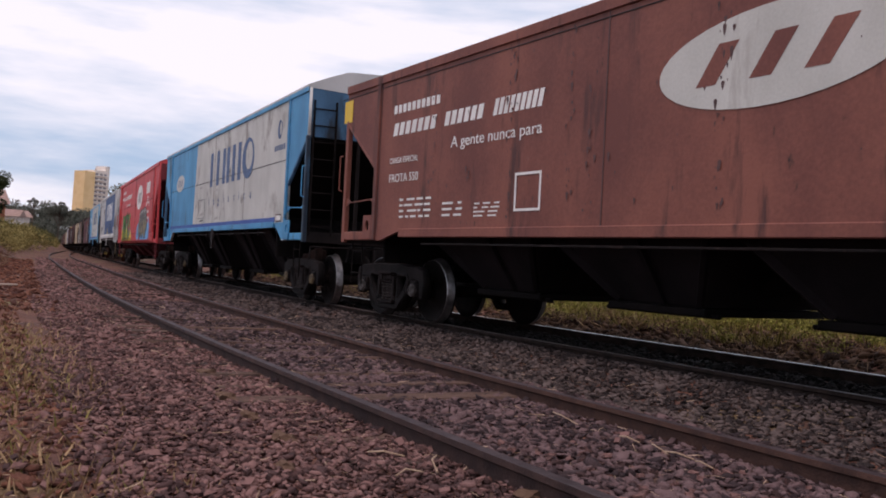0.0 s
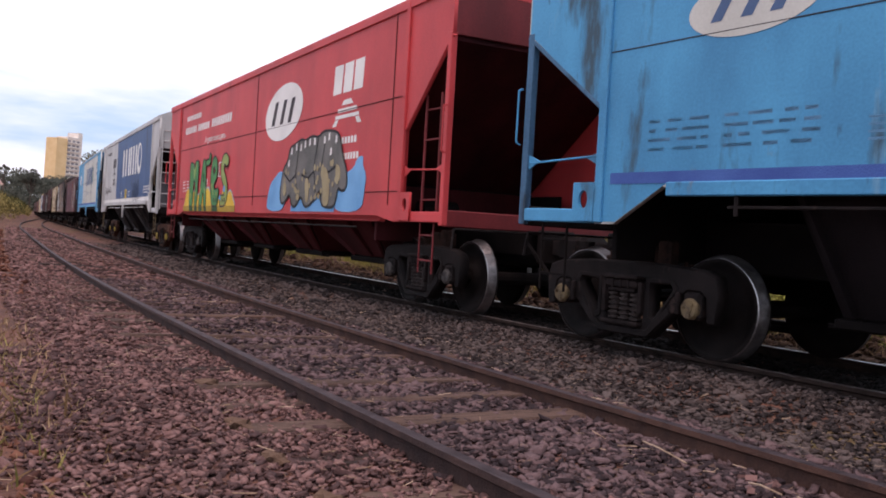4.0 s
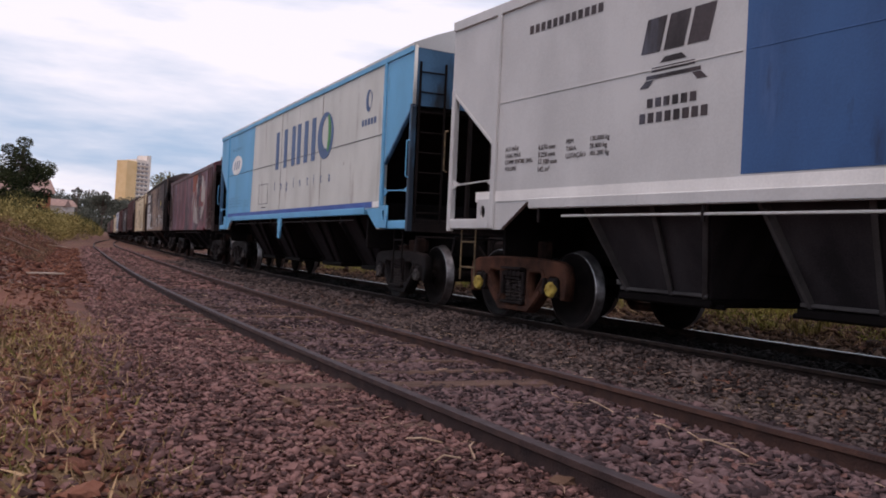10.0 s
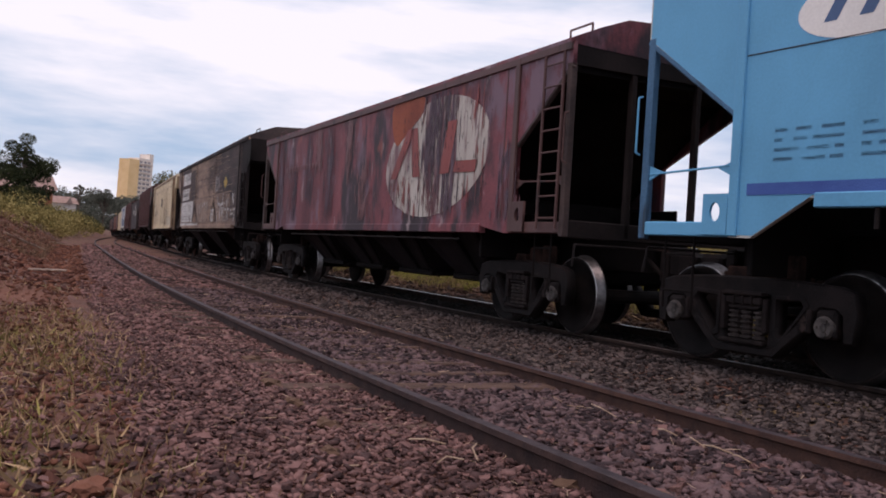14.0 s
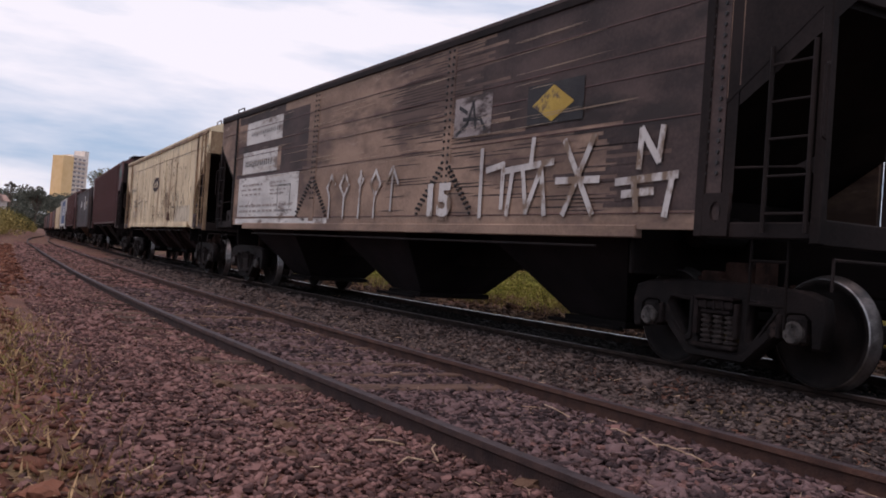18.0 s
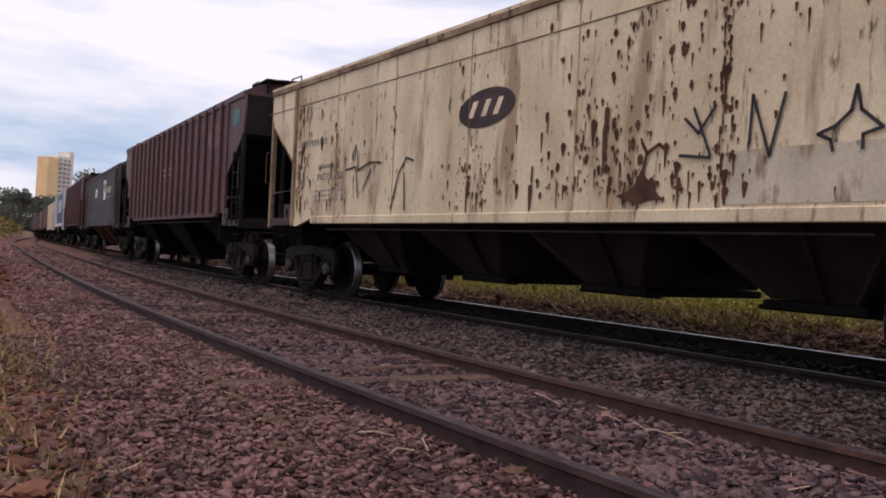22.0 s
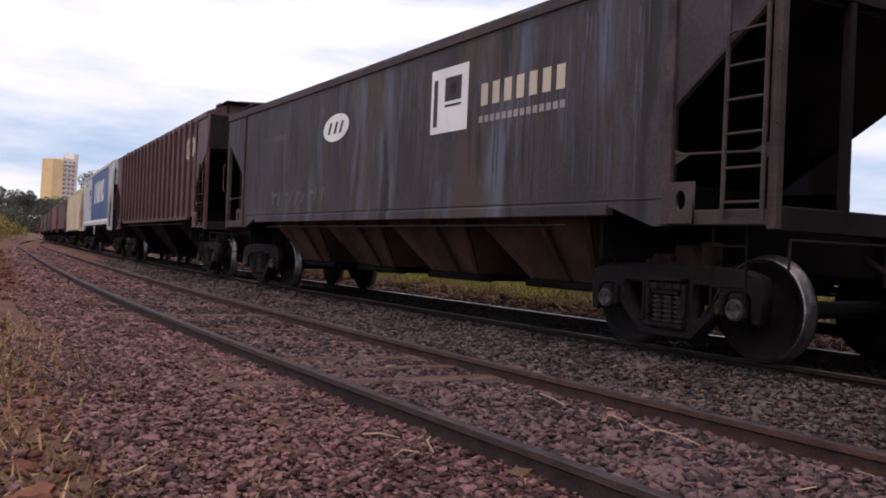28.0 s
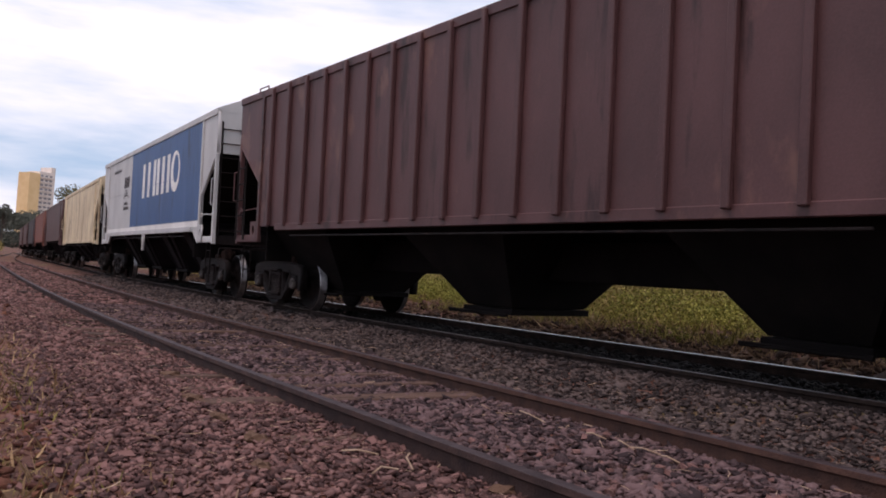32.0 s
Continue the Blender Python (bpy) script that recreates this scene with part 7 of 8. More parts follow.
# ribbed wagons
for k, o in ((8, 13.2), (10, 13.9)):
    oval_logo(k, o, 3.2, 0.62, 0.29, 0.25, "maroon_pale" if k == 8 else "faint_cream", "ribbed_brown")
polys(8, "colour_field", [rect(0.9, 2.2, 2.6, 3.75), rect(1.3, 1.46, 2.6, 2.2)], "rust_panel", "red-brown repainted panels", 0.003)
polys(8, "colour_field", [rect(2.75, 1.46, 5.0, 3.75)], "olive", "olive brown panels", 0.003)
polys(8, "number_mark", bars(2.43, 2.65, 2.78, 2.75, 3, 0, 0.5), "rust_wash", "", 0.008)
polys(8, "number_mark", bars(3.11, 2.64, 3.41, 2.76, 3, 0, 0.55) + bars(3.87, 2.64, 3.97, 2.76, 1, 0, 0.6), "faint_cream", "", 0.008)
polys(8, "print_block", block(3.2, 1.94, 3.52, 2.24, 4, 60) + block(3.82, 1.65, 4.38, 1.86, 4, 61), "faint_mark", "", 0.008)
polys(8, "print_block", block(7.1, 2.55, 8.3, 2.85, 2, 62), "faint_mark", "", 0.008)
polys(8, "paint_patch", [rect(14.72, 3.28, 15.3, 3.62)], "teal_patch", "faded teal sign plate", 0.0075)
polys(8, "paint_patch", [rect(2.45, 1.72, 2.8, 1.95), rect(2.3, 1.5, 2.85, 1.62)], "rust_wash_dark", "pale worn patch", 0.009)

# sooty slate wagon
oval_logo(9, 5.85, 2.76, 0.5, 0.22, 0.25, "white_mark", "slate")
mark(9, "logo_patch", [[(8.95, 2.36), (9.85, 2.36), (9.85, 3.18), (8.95, 3.18)]], "white_mark", "pale emblem panel", 0.006)
polys(9, "logo_mark", [rect(9.02, 2.45, 9.12, 3.05), rect(9.3, 2.75, 9.7, 3.05), ellipse(9.5, 2.9, 0.08, 0.08, 0, 10), rect(9.3, 2.68, 9.7, 2.71)], "slate", "", 0.011)
polys(9, "name_mark", bars(10.15, 2.6, 11.85, 2.86, 7, 0, 0.6), "faint_cream", "pale bars of a company name", 0.006)
polys(9, "name_mark", bars(10.12, 2.4, 11.8, 2.48, 14), "faint_mark", "", 0.006)
seam(9, 1.42, 1.2, 13.3, "black_mark")
rs = random.Random(19)


def streaks(n, spans, lo, hi):
    """Narrow tapered runs of soot or rust down a side."""
    out = []
    for _ in range(n):
        a, b = rs.choice(spans)
        u, q, v1 = rs.uniform(a, b), rs.uniform(0.006, 0.035), rs.uniform(lo, hi)
        d = rs.uniform(0.25, 1.3)
        v0 = max(v1 - d, 1.45)
        out.append([(u, v0), (u + q * 0.7, v0 + 0.3 * d * rs.uniform(0.3, 1)), (u + q, v1 - 0.2 * d), (u + q * 0.4, v1), (u - q * 0.4, v1 - 0.12 * d), (u - q * 0.3, v0 + 0.4 * d)])
    return out


polys(9, "soot_wear", streaks(190, ((1.4, 2.3), (1.7, 2.6), (6.3, 8.6), (9.9, 13.0), (11.5, 12.9)), 2.1, 3.45), "slate_blue", "bluish soot streaks", 0.002, 0.002)
polys(9, "rust_wear", streaks(150, ((2.6, 6.2), (3.2, 5.6), (8.4, 9.0), (10.8, 11.6)), 2.2, 3.45), "rust_faint", "brown rust streaks", 0.0035, 0.0015)
polys(9, "spray_scrawl", strokes([[(3.0 + 0.3 * i + rs.uniform(-0.05, 0.05), 1.6 + rs.uniform(-0.04, 0.04)), (3.02 + 0.3 * i + rs.uniform(-0.07, 0.07), 1.78 + rs.uniform(-0.06, 0.05))] for i in range(9)] + [[(3.05 + 0.6 * i, 1.77), (3.22 + 0.6 * i, 1.76)] for i in range(4)], 0.06), "soot_ghost", "rubbed-off pale sprayed letters", 0.0045, 0.001)
polys(9, "number_mark", bars(2.42, 2.78, 3.62, 2.87, 9, 0, 0.55), "soot_ghost", "", 0.006)

# ---- distance ----
LEAF = [(np.array([[-0.5, 0, 0], [0, -0.28, 0.06], [0.5, 0, 0], [0, 0.28, 0.06]]), np.array([[0, 1, 2, 3]]))]
BLADE = [(np.array([[-0.5, 0, 0], [0.5, 0, 0], [0.35, 0.25, 0.55], [-0.1, 0.7, 1.0]]), np.array([[0, 1, 2, 3]])),
         (np.array([[-0.5, 0, 0], [0.5, 0, 0], [0.3, -0.15, 0.6], [0.0, -0.45, 1.0]]), np.array([[0, 1, 2, 3]]))]


def crown_points(centres, per):
    """Points spread through overlapping lobes (x, y, z, r)."""
    out = []
    for x, y, z, r in centres:
        v = np.random.normal(0, 1, (per, 3))
        v /= np.linalg.norm(v, axis=1)[:, None]
        v *= (np.random.uniform(0.35, 1, per) ** 0.5 * r)[:, None]
        v[:, 2] *= 0.75
        out.append(v + np.array([x, y, z]))
    return np.concatenate(out)


def tree(name, x, y, height, spread_r, leaf, label, material, lobes=14, per=260, trunk_share=0.35):
    z0 = float(ground_height(np.array([x]), np.array([y]))[0])
    t = thing(name, label, "tree", m=pose(x, y, z0))
    bm = bmesh.new()
    add_cone(bm, (0, 0, -0.2), (0.1, 0, height * 0.75), height * 0.028, height * 0.012)
    centres = []
    for i in range(lobes):
        a = 2.4 * i + random.uniform(-0.4, 0.4)
        r = spread_r * math.sqrt((i + 0.5) / lobes)
        z = height * (trunk_share + (0.92 - trunk_share) * random.uniform(0.15, 1) * (1 - 0.45 * (r / spread_r) ** 2))
        c = (r * math.cos(a), r * math.sin(a), z, spread_r * random.uniform(0.3, 0.45))
        centres.append(c)
        add_cone(bm, (0, 0, height * random.uniform(0.25, 0.6)), c[:3], height * 0.011, height * 0.003)
    part("trunk", bm, M["bark"], t)
    p = crown_points(centres, per)
    k = leaf * np.random.uniform(0.6, 1.4, len(p))
    ob = scatter("crown", LEAF, p, random_turns(len(p)), np.stack([k, k, k], -1), M[material], label, "tree", t)
    del ob["category"]
    return t


def add_cone(bm, p, q, r0, r1, n=7):
    p, q = Vector(p), Vector(q)
    d = q - p
    o = bmesh.ops.create_cone(bm, cap_ends=True, segments=n, radius1=r0, radius2=r1, depth=d.length)
    bmesh.ops.transform(bm, matrix=Matrix.Translation((p + q) / 2) @ d.to_track_quat("Z", "Y").to_matrix().to_4x4(), verts=o["verts"])


tree("tree", 8.4, 104, 10.2, 2.7, 0.2, "large dark tree with a domed ragged crown on the bank", "leaf_dark", 46, 420, 0.12)
tree("tree", 35.5, 147, 13.4, 4.6, 0.3, "green tree with a loose crown rising behind the train", "leaf_olive", 16, 300)


def tower():
    az, dist = 0.188, 860.0
    x, y = dist * math.sin(az), dist * math.cos(az)
    t = thing("apartment_tower", "tall ochre and cream apartment tower standing far off", "building", m=pose(x, y, 0, 0, 0, 28))
    part("yellow_wing", box((-8.5, 0, 32), (11, 14, 72), 0.05), M["tower_yellow"], t, "blank ochre yellow wall")
    part("white_wing", box((4.0, 1, 33), (14, 14, 74), 0.05), M["tower_white"], t, "cream white wall with balconies")
    part("stair_core", box((12.5, 3, 35), (4.5, 14, 80), 0.05), M["tower_white"], t)
    for i in range(17):
        z = 4 + i * 3.9
        for q in (-0.5, 4.2, 8.6):
            part("window", cached("tower_window", lambda: box((0, 0, 0), (2.9, 0.3, 1.7), 0.02)), M["window"], t).matrix_basis = pose(q, -6.05, z)
        part("balcony", cached("tower_balcony", lambda: box((0, 0, 0), (13.6, 1.4, 0.9), 0.03)), M["tower_white"], t).matrix_basis = pose(4.0, -6.7, z - 1.6)
    return t


tower()


def grass(name, n, s0, s1, u0, u1, hgt, material, label, lean=0.5):
    s = s0 + (s1 - s0) * np.random.uniform(0, 1, n) ** 1.5
    u = np.random.uniform(u0, u1, n)
    x, y, _ = line(s, NEAR_A + near_shift(s) + u)
    keep = (wave(x, y, 0.9, 0.3) + np.random.normal(0, 0.5, n)) > -0.2
    x, y = x[keep], y[keep]
    z = ground_height(x, y) - 0.01
    k = hgt * np.random.lognormal(0, 0.4, len(x))
    w = np.random.uniform(0.006, 0.014, len(x)) * (1 + hgt)
    scatter(name, BLADE, np.stack([x, y, z], -1), random_turns(len(x), lean), np.stack([w, k * 0.5, k], -1), M[material], label, "grass")


grass("dry_grass", 34000, 1.0, 16, -9, -1.7, 0.07, "grass_dry", "short dry yellow grass beside the gravel", 0.9)
grass("dry_grass", 11000, 1.0, 14, -2.7, -1.25, 0.065, "grass_dry", "thin dry grass at the gravel's edge", 1.0)
grass("green_weeds", 12000, 1.0, 12, -4.5, -1.5, 0.06, "grass_green", "thin olive weeds among the dry grass", 0.8)
grass("dry_grass", 20000, 14, 80, -12, -3.9, 0.13, "grass_brown", "dead brown grass on the red bank")
grass("dry_grass", 34000, 18, 80, -16, -4.8, 0.22, "grass_dry", "tall olive and dry grass on the red bank")
grass("green_weeds", 44000, 8.0, 45, TRAIN_U + 1.9, TRAIN_U + 6.5, 0.13, "grass_green", "yellow-green weeds behind the train", 0.6)
grass("dry_grass", 26000, 2, 30, TRAIN_U + 1.6, TRAIN_U + 5, 0.1, "grass_brown", "dry brown grass and roots behind the train", 1.2)
grass("dry_grass", 9000, 2, 12, TRAIN_U + 1.7, TRAIN_U + 5, 0.12, "grass_dry", "pale straw tangled in the earth behind the train", 1.3)
grass("dry_grass", 16000, 30, 115, -5.5, -2.1, 0.14, "grass_brown", "dead brown grass beside the far track", 0.8)
grass("dry_grass", 40000, 0, 60, TRAIN_U + 6, TRAIN_U + 26, 0.28, "leaf_dry", "rank dry grass in the field behind the train", 0.5)
grass("green_weeds", 14000, 60, 150, -18, -5, 0.7, "leaf_dry", "rank grass along the far bank")


def shrubs(name, n, s0, s1, u0, u1, r0, r1, leaf, per, material, label):
    s = np.random.uniform(s0, s1, n)
    u = np.random.uniform(u0, u1, n)
    x, y, _ = line(s, NEAR_A + near_shift(s) + u)
    r = np.random.uniform(r0, r1, n)
    z = ground_height(x, y) + r * 0.45
    p = crown_points(list(zip(x, y, z, r)), per)
    k = leaf * np.random.uniform(0.6, 1.4, len(p))
    scatter(name, LEAF, p, random_turns(len(p)), np.stack([k, k, k], -1), M[material], label, "shrub")


shrubs("green_shrubs", 130, 5, 40, TRAIN_U + 3.0, TRAIN_U + 7, 0.35, 0.72, 0.05, 460, "leaf_bright", "yellow-green leafy weeds behind the train")
shrubs("green_shrubs", 210, 2.5, 34, TRAIN_U + 2.0, TRAIN_U + 4.6, 0.1, 0.28, 0.035, 170, "leaf_bright", "low clumps of yellow-green weeds behind the train")
shrubs("dry_shrubs", 90, 2, 30, TRAIN_U + 1.9, TRAIN_U + 3.6, 0.1, 0.22, 0.035, 130, "grass_brown", "low tangles of dead brown weeds behind the train")
shrubs("dry_shrubs", 130, 3, 40, TRAIN_U + 4.4, TRAIN_U + 9, 0.45, 0.8, 0.055, 400, "leaf_dry", "straw-yellow dry bushes behind the train")
shrubs("bank_shrubs", 150, 26, 95, -13, -5.2, 0.25, 0.6, 0.09, 240, "leaf_dry", "olive and straw-coloured bushes on the bank")
shrubs("bank_shrubs", 90, 55, 120, -14, -4.6, 0.7, 1.6, 0.16, 260, "leaf_olive", "olive green bushes crowding the bank")
shrubs("dry_shrubs", 170, 2, 60, TRAIN_U + 8, TRAIN_U + 20, 0.45, 0.75, 0.09, 240, "leaf_dry", "straw-yellow dry bushes in the field behind the train")
shrubs("bank_shrubs", 110, 48, 115, -10, -3.6, 0.45, 0.95, 0.13, 260, "leaf_dry", "olive and straw-coloured bushes on the bank")
shrubs("dry_shrubs", 60, 15, 40, TRAIN_U + 7, TRAIN_U + 12, 1.15, 1.7, 0.1, 2300, "leaf_dry", "tall straw-olive bushes behind the train")
shrubs("bank_shrubs", 46, 62, 110, -6.5, -2.7, 0.7, 1.25, 0.14, 420, "leaf_dry", "straw-olive bushes close beside the far track")
shrubs("bank_shrubs", 34, 105, 295, -8.0, -2.8, 1.5, 2.4, 0.22, 620, "leaf_olive", "olive green bushes close beside the far track")
shrubs("bank_shrubs", 46, 95, 240, -7.5, -2.6, 1.2, 2.1, 0.2, 560, "leaf_dry", "straw-olive bushes crowding the far bend")
shrubs("bank_shrubs", 24, 80, 118, -13, -5, 0.9, 1.7, 0.2, 300, "leaf_dark", "dark bushes under the large tree")


def woods(name, n_lobes, az0, az1, r0, r1, size, leaf, material, label, base=0.0):
    a = np.random.uniform(az0, az1, n_lobes)
    r = np.random.uniform(r0, r1, n_lobes)
    x, y = r * np.sin(a), r * np.cos(a)
    s, lat = to_line(x, y)
    ok = (np.abs(lat - TRAIN_AX) > 12) | (s > 330) | (r > 330)
    x, y = x[ok], y[ok]
    z = ground_height(x, y) + base
    k = size * np.random.uniform(0.6, 1.25, len(x))
    p = crown_points(list(zip(x, y, z + k * 0.5, k)), int(120 if size < 3 else 480))
    q = leaf * np.random.uniform(0.6, 1.4, len(p))
    scatter(name, LEAF, p, random_turns(len(p)), np.stack([q, q, q], -1), M[material], label, "woods")


woods("far_woods", 260, -0.45, 0.3, 330, 420, 4.6, 0.9, "leaf_far", "dull green line of far trees on the horizon", 0.5)
woods("far_woods", 330, -0.45, 0.3, 380, 520, 5.2, 0.85, "leaf_far", "dull green crowns of far trees on the horizon", 7.0)
woods("far_woods", 300, 0.3, 1.5, 260, 600, 5.0, 0.8, "leaf_far", "dull green line of far trees beyond the train")
woods("bank_bushes", 110, -0.12, 0.17, 85, 190, 1.6, 0.4, "leaf_olive", "olive green bushes at the bend of the line")


def straw_bits(n):
    s = np.random.uniform(1.5, 16, n)
    u = np.random.choice([-1, 1], n) * 0 + np.random.uniform(-2.8, 3.2, n)
    x, y, _ = line(s, NEAR_A + near_shift(s) + u)
    z = ground_height(x, y) + np.random.uniform(0.02, 0.05, n)
    k = np.random.lognormal(-3.1, 0.45, n)
    proto = [(np.array([[-0.5, -0.02, 0], [0.5, -0.02, 0.02], [0.5, 0.02, 0.02], [-0.5, 0.02, 0], [-0.5, 0, 0.04], [0.5, 0, 0.06]]),
              np.array([[0, 1, 5, 4], [1, 2, 5, 5], [3, 4, 5, 2], [0, 4, 3, 3]])[[0, 2]]),
             (np.array([[-0.5, 0.1, 0], [0, -0.03, 0.05], [0.5, 0.12, 0.0], [0.5, 0.16, 0.0], [0, 0.02, 0.07], [-0.5, 0.14, 0.01]]), np.array([[0, 1, 4, 5], [1, 2, 3, 4]]))]
    scatter("straw_litter", proto, np.stack([x, y, z], -1), random_turns(n, 0.25), np.stack([k, k, k], -1), M["straw"], "dry straw and twigs strewn over the ballast", "straw")


straw_bits(3000)


def stalk(x, y, turn, length, label):
    z = float(ground_height(np.array([x]), np.array([y]))[0])
    bm = rods([((-length / 2, 0, 0.05), (0, 0.02, 0.065)), ((0, 0.02, 0.065), (length / 2, -0.01, 0.045))], 0.0045, 6)
    ob = part("straw_stalk", bm, M["straw"])
    ob.matrix_basis = pose(x, y, z, 0, 0, turn)
    tagged(ob, label, "straw", "loose stalks on the ballast")


LYING = "pale dry stalk lying on the ballast beside a rail"
stalk(4.06, 4.66, 70, 0.5, LYING)
stalk(3.96, 3.95, 80, 0.22, LYING)
stalk(3.93, 3.68, 62, 0.3, LYING)
stalk(3.9, 3.5, 88, 0.24, LYING)
stalk(3.85, 3.28, 72, 0.2, LYING)
stalk(2.44, 3.7, 60, 0.4, LYING)
stalk(2.3, 3.95, 130, 0.2, LYING)
stalk(2.2, 3.55, 20, 0.18, LYING)


def clod(x, y, size, material, label):
    z = float(ground_height(np.array([x]), np.array([y]))[0])
    bm = bmesh.new()
    bmesh.ops.create_icosphere(bm, subdivisions=2, radius=1)
    for v in bm.verts:
        k = 1 + 0.22 * math.sin(7 * v.co.x + 3 * v.co.z + x) + 0.14 * math.sin(9 * v.co.y - 5 * v.co.x + y)
        v.co = Vector((v.co.x * size * k, v.co.y * size * 0.65 * k, v.co.z * size * 0.4 * k))
    ob = part("clod", bm, M[material])
    ob.matrix_basis = pose(x, y, z + 0.03, 0, 0, 40 * x + 25)
    tagged(ob, label, "clod", "clods beside the track")


for x, y, q in ((2.55, 3.1, 0.07), (1.99, 4.5, 0.085), (2.05, 5.19, 0.075), (2.15, 5.9, 0.09), (2.4, 7.1, 0.1), (1.75, 3.9, 0.06)):
    clod(x, y, q, "clod", "dark lump of oily earth on the ballast")
clod(0.6, 3.5, 0.09, "clod_red", "lump of red earth on the ground")


def loose_stones(n):
    """The stones nearest to the camera, each by itself."""
    meshes = []
    for pv, pf in STONES:
        me = bpy.data.meshes.new("stone")
        me.from_pydata(pv.tolist(), [], pf.tolist())
        me.materials.append(M["stone_loose"])
        meshes.append(me)
    for i in range(n):
        s, u = random.uniform(2.4, 4.4), random.uniform(-2.2, 1.5)
        x, y, _ = line(s, NEAR_A + float(near_shift(s)) + u)
        z = float(ground_height(np.array([x]), np.array([y]))[0])
        k = 0.034 * random.lognormvariate(0, 0.2)
        ob = new("stone", random.choice(meshes))
        ob.parent = near_track
        ob.matrix_basis = pose(x, y, z + 0.035, random.uniform(-30, 30), random.uniform(-30, 30), random.uniform(0, 360)) @ Matrix.Diagonal((k * 1.3, k, k * 0.7, 1))


loose_stones(280)


def house(x, y, turn, w, d, hgt, label, wall="house_wall"):
    z = float(ground_height(np.array([x]), np.array([y]))[0])
    t = thing("house", label, "house", "far houses", m=pose(x, y, z - 0.2, 0, 0, turn))
    part("wall", box((0, 0, hgt / 2), (w, d, hgt), 0.02), M[wall], t)
    bm = bmesh.new()
    a = [bm.verts.new((sx * (w / 2 + 0.5), yy, zz)) for sx in (-1, 1) for yy, zz in ((-d / 2 - 0.5, hgt), (0, hgt + d * 0.28), (d / 2 + 0.5, hgt), (0, hgt - 0.05))]
    for q in ((0, 1, 2, 3), (7, 6, 5, 4), (0, 4, 5, 1), (1, 5, 6, 2), (2, 6, 7, 3), (3, 7, 4, 0)):
        bm.faces.new([a[i] for i in q])
    part("roof", bm, M["roof_tile"], t)
    for q in (-0.28, 0.25):
        part("window", box((q * w, -d / 2 - 0.02, hgt * 0.55), (1.2, 0.1, 1.1), 0.02), M["window"], t)
    part("door", box((0, -d / 2 - 0.02, 1.05), (0.9, 0.1, 2.1), 0.02), M["bark"], t)


house(62, 480, -10, 12, 9, 4, "small pale house with a clay tile roof among far trees")
house(24.6, 208, 12, 4.6, 5, 5.4, "pale pinkish house with a low clay tile roof behind the bank")
house(21.6, 190, -20, 4, 5, 4.6, "pale pinkish house with a low clay tile roof behind the bank")
house(9.4, 132, 4, 9, 7, 4.6, "orange-red brick house behind the dark tree", "brick_red")
tree("tree", 44.5, 330, 14.5, 1.6, 0.5, "thin far tree with a small round top", "leaf_far", 6, 90, 0.8)
tree("tree", 52.3, 326, 15.5, 3.2, 0.5, "spreading far tree standing above the woods", "leaf_far", 14, 200, 0.6)


def plank(p, q, wide, label):
    """A weathered board lying between two points."""
    p, q = Vector(p), Vector(q)
    bm = box((0, 0, 0), ((q - p).length, wide, 0.035), 0.006)
    ob = part("plank", bm, M["pale_board"])
    ob.matrix_basis = Matrix.Translation((p + q) / 2) @ (q - p).to_track_quat("X", "Z").to_matrix().to_4x4()
    tagged(ob, label, "plank", "boards on the red bank")


def on_ground(x, y, up=0.03):
    return (x, y, float(ground_height(np.array([x]), np.array([y]))[0]) + up)


plank(on_ground(4.2, 39.5), on_ground(2.6, 38.0, 0.12), 0.13, "pale weathered board leaning on the red bank")
plank(on_ground(2.0, 21.2, 0.05), on_ground(2.75, 21.5, 0.06), 0.16, "short pale board lying on the earth")
plank(on_ground(6.0, 54.0, 0.06), on_ground(7.2, 54.6, 0.06), 0.2, "short pale board lying on the earth")
for az, dist, wide, tall, turn in ((49.5, 300, 13, 5, -40), (51.2, 262, 12, 5, -52), (52.4, 285, 16, 7, -60), (54.0, 250, 11, 4.5, -48), (55.6, 290, 14, 6, -66), (57.3, 240, 12, 5, -50),
                                   (58.6, 270, 15, 6.5, -62), (60.2, 250, 12, 5, -70), (61.8, 300, 16, 7, -58), (64.0, 260, 13, 5, -66)):
    house(dist * math.sin(radians(az)), dist * math.cos(radians(az)), turn, wide, 9, tall, "pale house far beyond the train")
for az, dist, tall in ((50.4, 235, 7.5), (53.3, 220, 6.5), (56.5, 225, 8), (59.4, 215, 7), (62.5, 240, 8)):
    tree("tree", dist * math.sin(radians(az)), dist * math.cos(radians(az)), tall, tall * 0.42, 0.5, "rounded dark tree among far houses", "leaf_far", 10, 160)

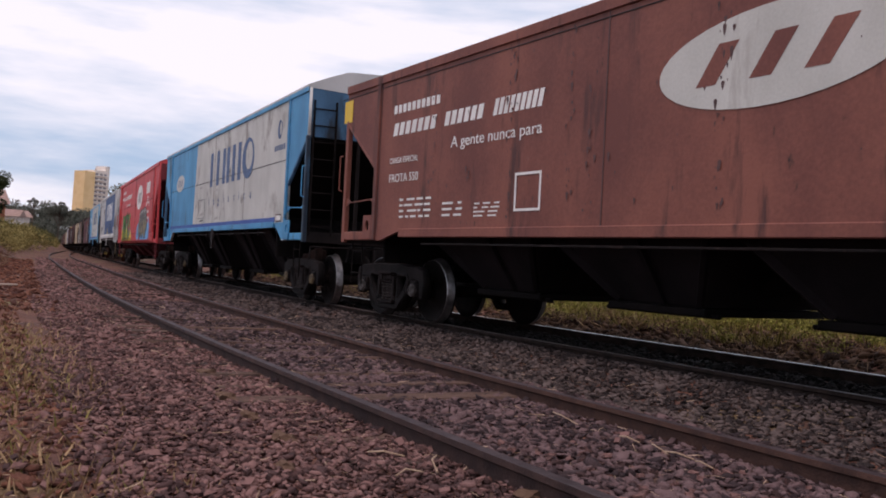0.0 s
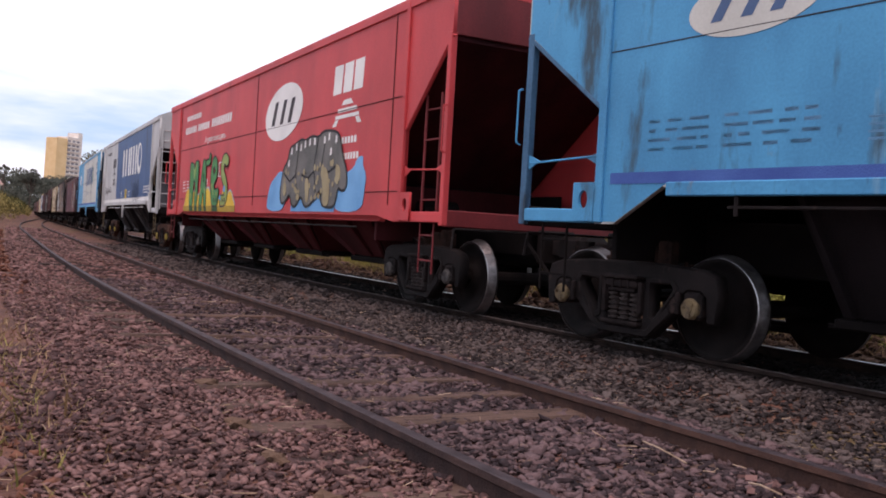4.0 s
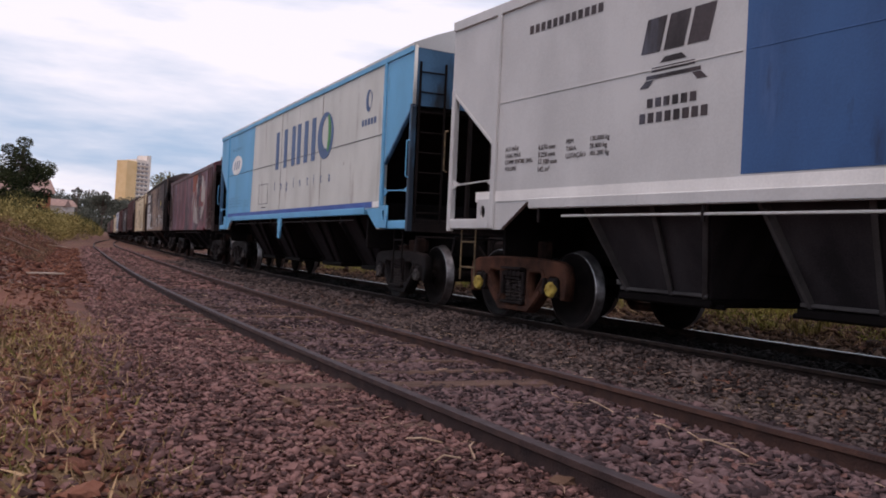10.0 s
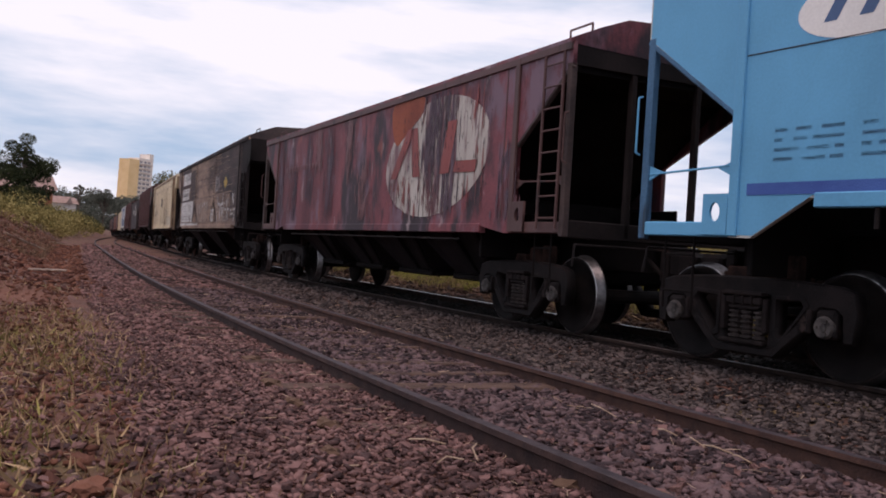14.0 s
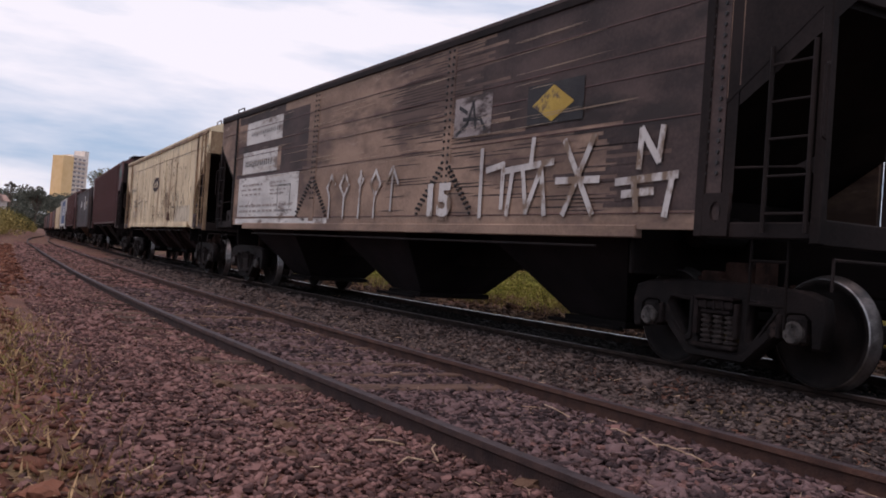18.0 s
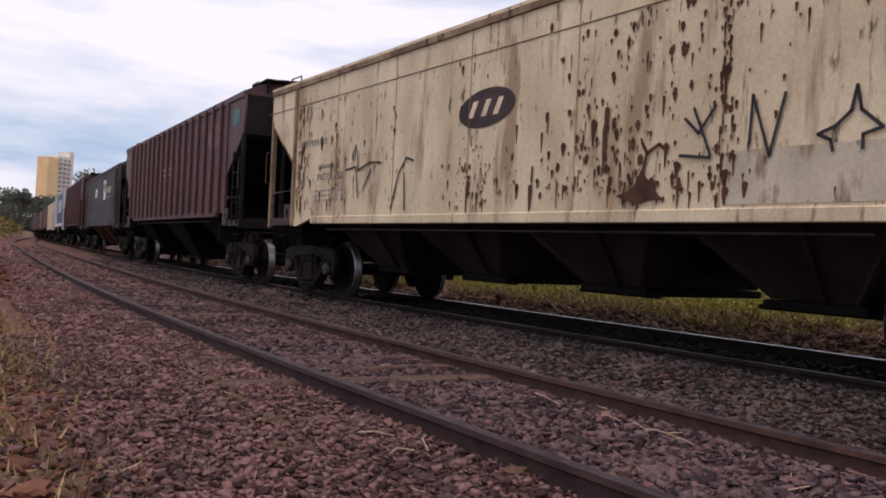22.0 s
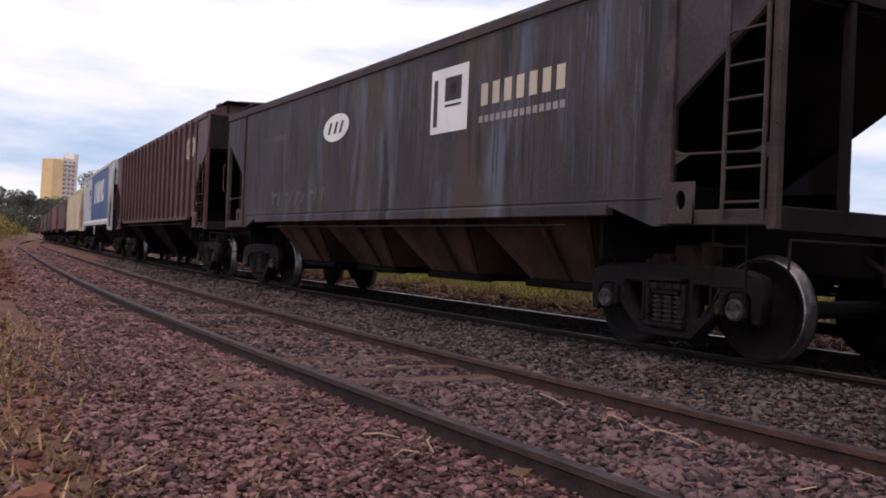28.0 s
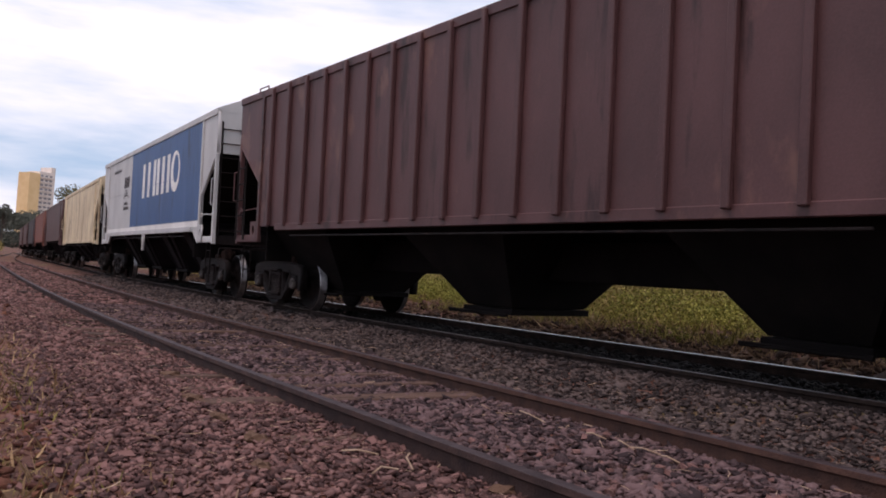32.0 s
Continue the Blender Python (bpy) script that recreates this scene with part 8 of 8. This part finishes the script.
# ---- movement ----
GONE = [(0.0, 16.86), (1.0, 22.57), (2.0, 28.1), (3.0, 33.76), (4.0, 39.36), (5.0, 44.92), (6.0, 50.48), (7.0, 56.03), (8.0, 61.51),
        (9.0, 67.0), (10.0, 72.35), (11.0, 77.87), (12.0, 83.23), (13.0, 88.63), (14.0, 93.79), (15.0, 98.87), (16.0, 103.75), (17.0, 108.8),
        (18.0, 114.01), (19.0, 119.48), (20.0, 124.96), (21.0, 130.21), (22.0, 135.3), (23.0, 140.44), (24.0, 145.71), (25.0, 150.9),
        (26.0, 155.85), (27.0, 160.83), (28.0, 165.96), (29.0, 170.96), (30.0, 175.9), (31.0, 181.07), (32.0, 186.3)]


def gone(t):
    """How far the train has come at t seconds."""
    ts, ds = [g[0] for g in GONE], [g[1] for g in GONE]
    i = min(max(int(t), 0), len(ts) - 2)
    m0 = (ds[i + 1] - ds[i - 1]) / 2 if i > 0 else ds[1] - ds[0]
    m1 = (ds[i + 2] - ds[i]) / 2 if i + 2 < len(ds) else ds[-1] - ds[-2]
    q = t - ts[i]
    return ((2 * q ** 3 - 3 * q ** 2 + 1) * ds[i] + (q ** 3 - 2 * q ** 2 + q) * m0 + (-2 * q ** 3 + 3 * q ** 2) * ds[i + 1] + (q ** 3 - q ** 2) * m1)


def wagon_pose(n, t):
    c = (n["front"] + n["rear"]) / 2 - gone(t)
    b = (n["rear"] - n["front"]) / 2 - BOGIE_IN
    p, q = track_pose(c - b), track_pose(c + b)
    m = track_pose(c)
    fwd = (q.translation - p.translation).normalized()
    up = m.col[2].to_3d()
    left = up.cross(fwd).normalized()
    up = fwd.cross(left)
    r = Matrix((fwd, left, up)).transposed().to_4x4()
    r.translation = (p.translation + q.translation) / 2
    return r


def motions():
    times = [0.5 * i for i in range(65)]
    ticks = [0.1 * i for i in range(321)]
    for k, (n, w, wheelsets) in enumerate(WAGONS):
        walk(w, [(t, wagon_pose(n, t)) for t in times])
        if k > 12:
            continue
        for ws, x in wheelsets:
            walk(ws, [(t, Matrix.Translation((x, 0, WHEEL_R)) @ Matrix.Rotation(-(gone(t) - gone(0)) / WHEEL_R, 4, "Y")) for t in ticks])


motions()
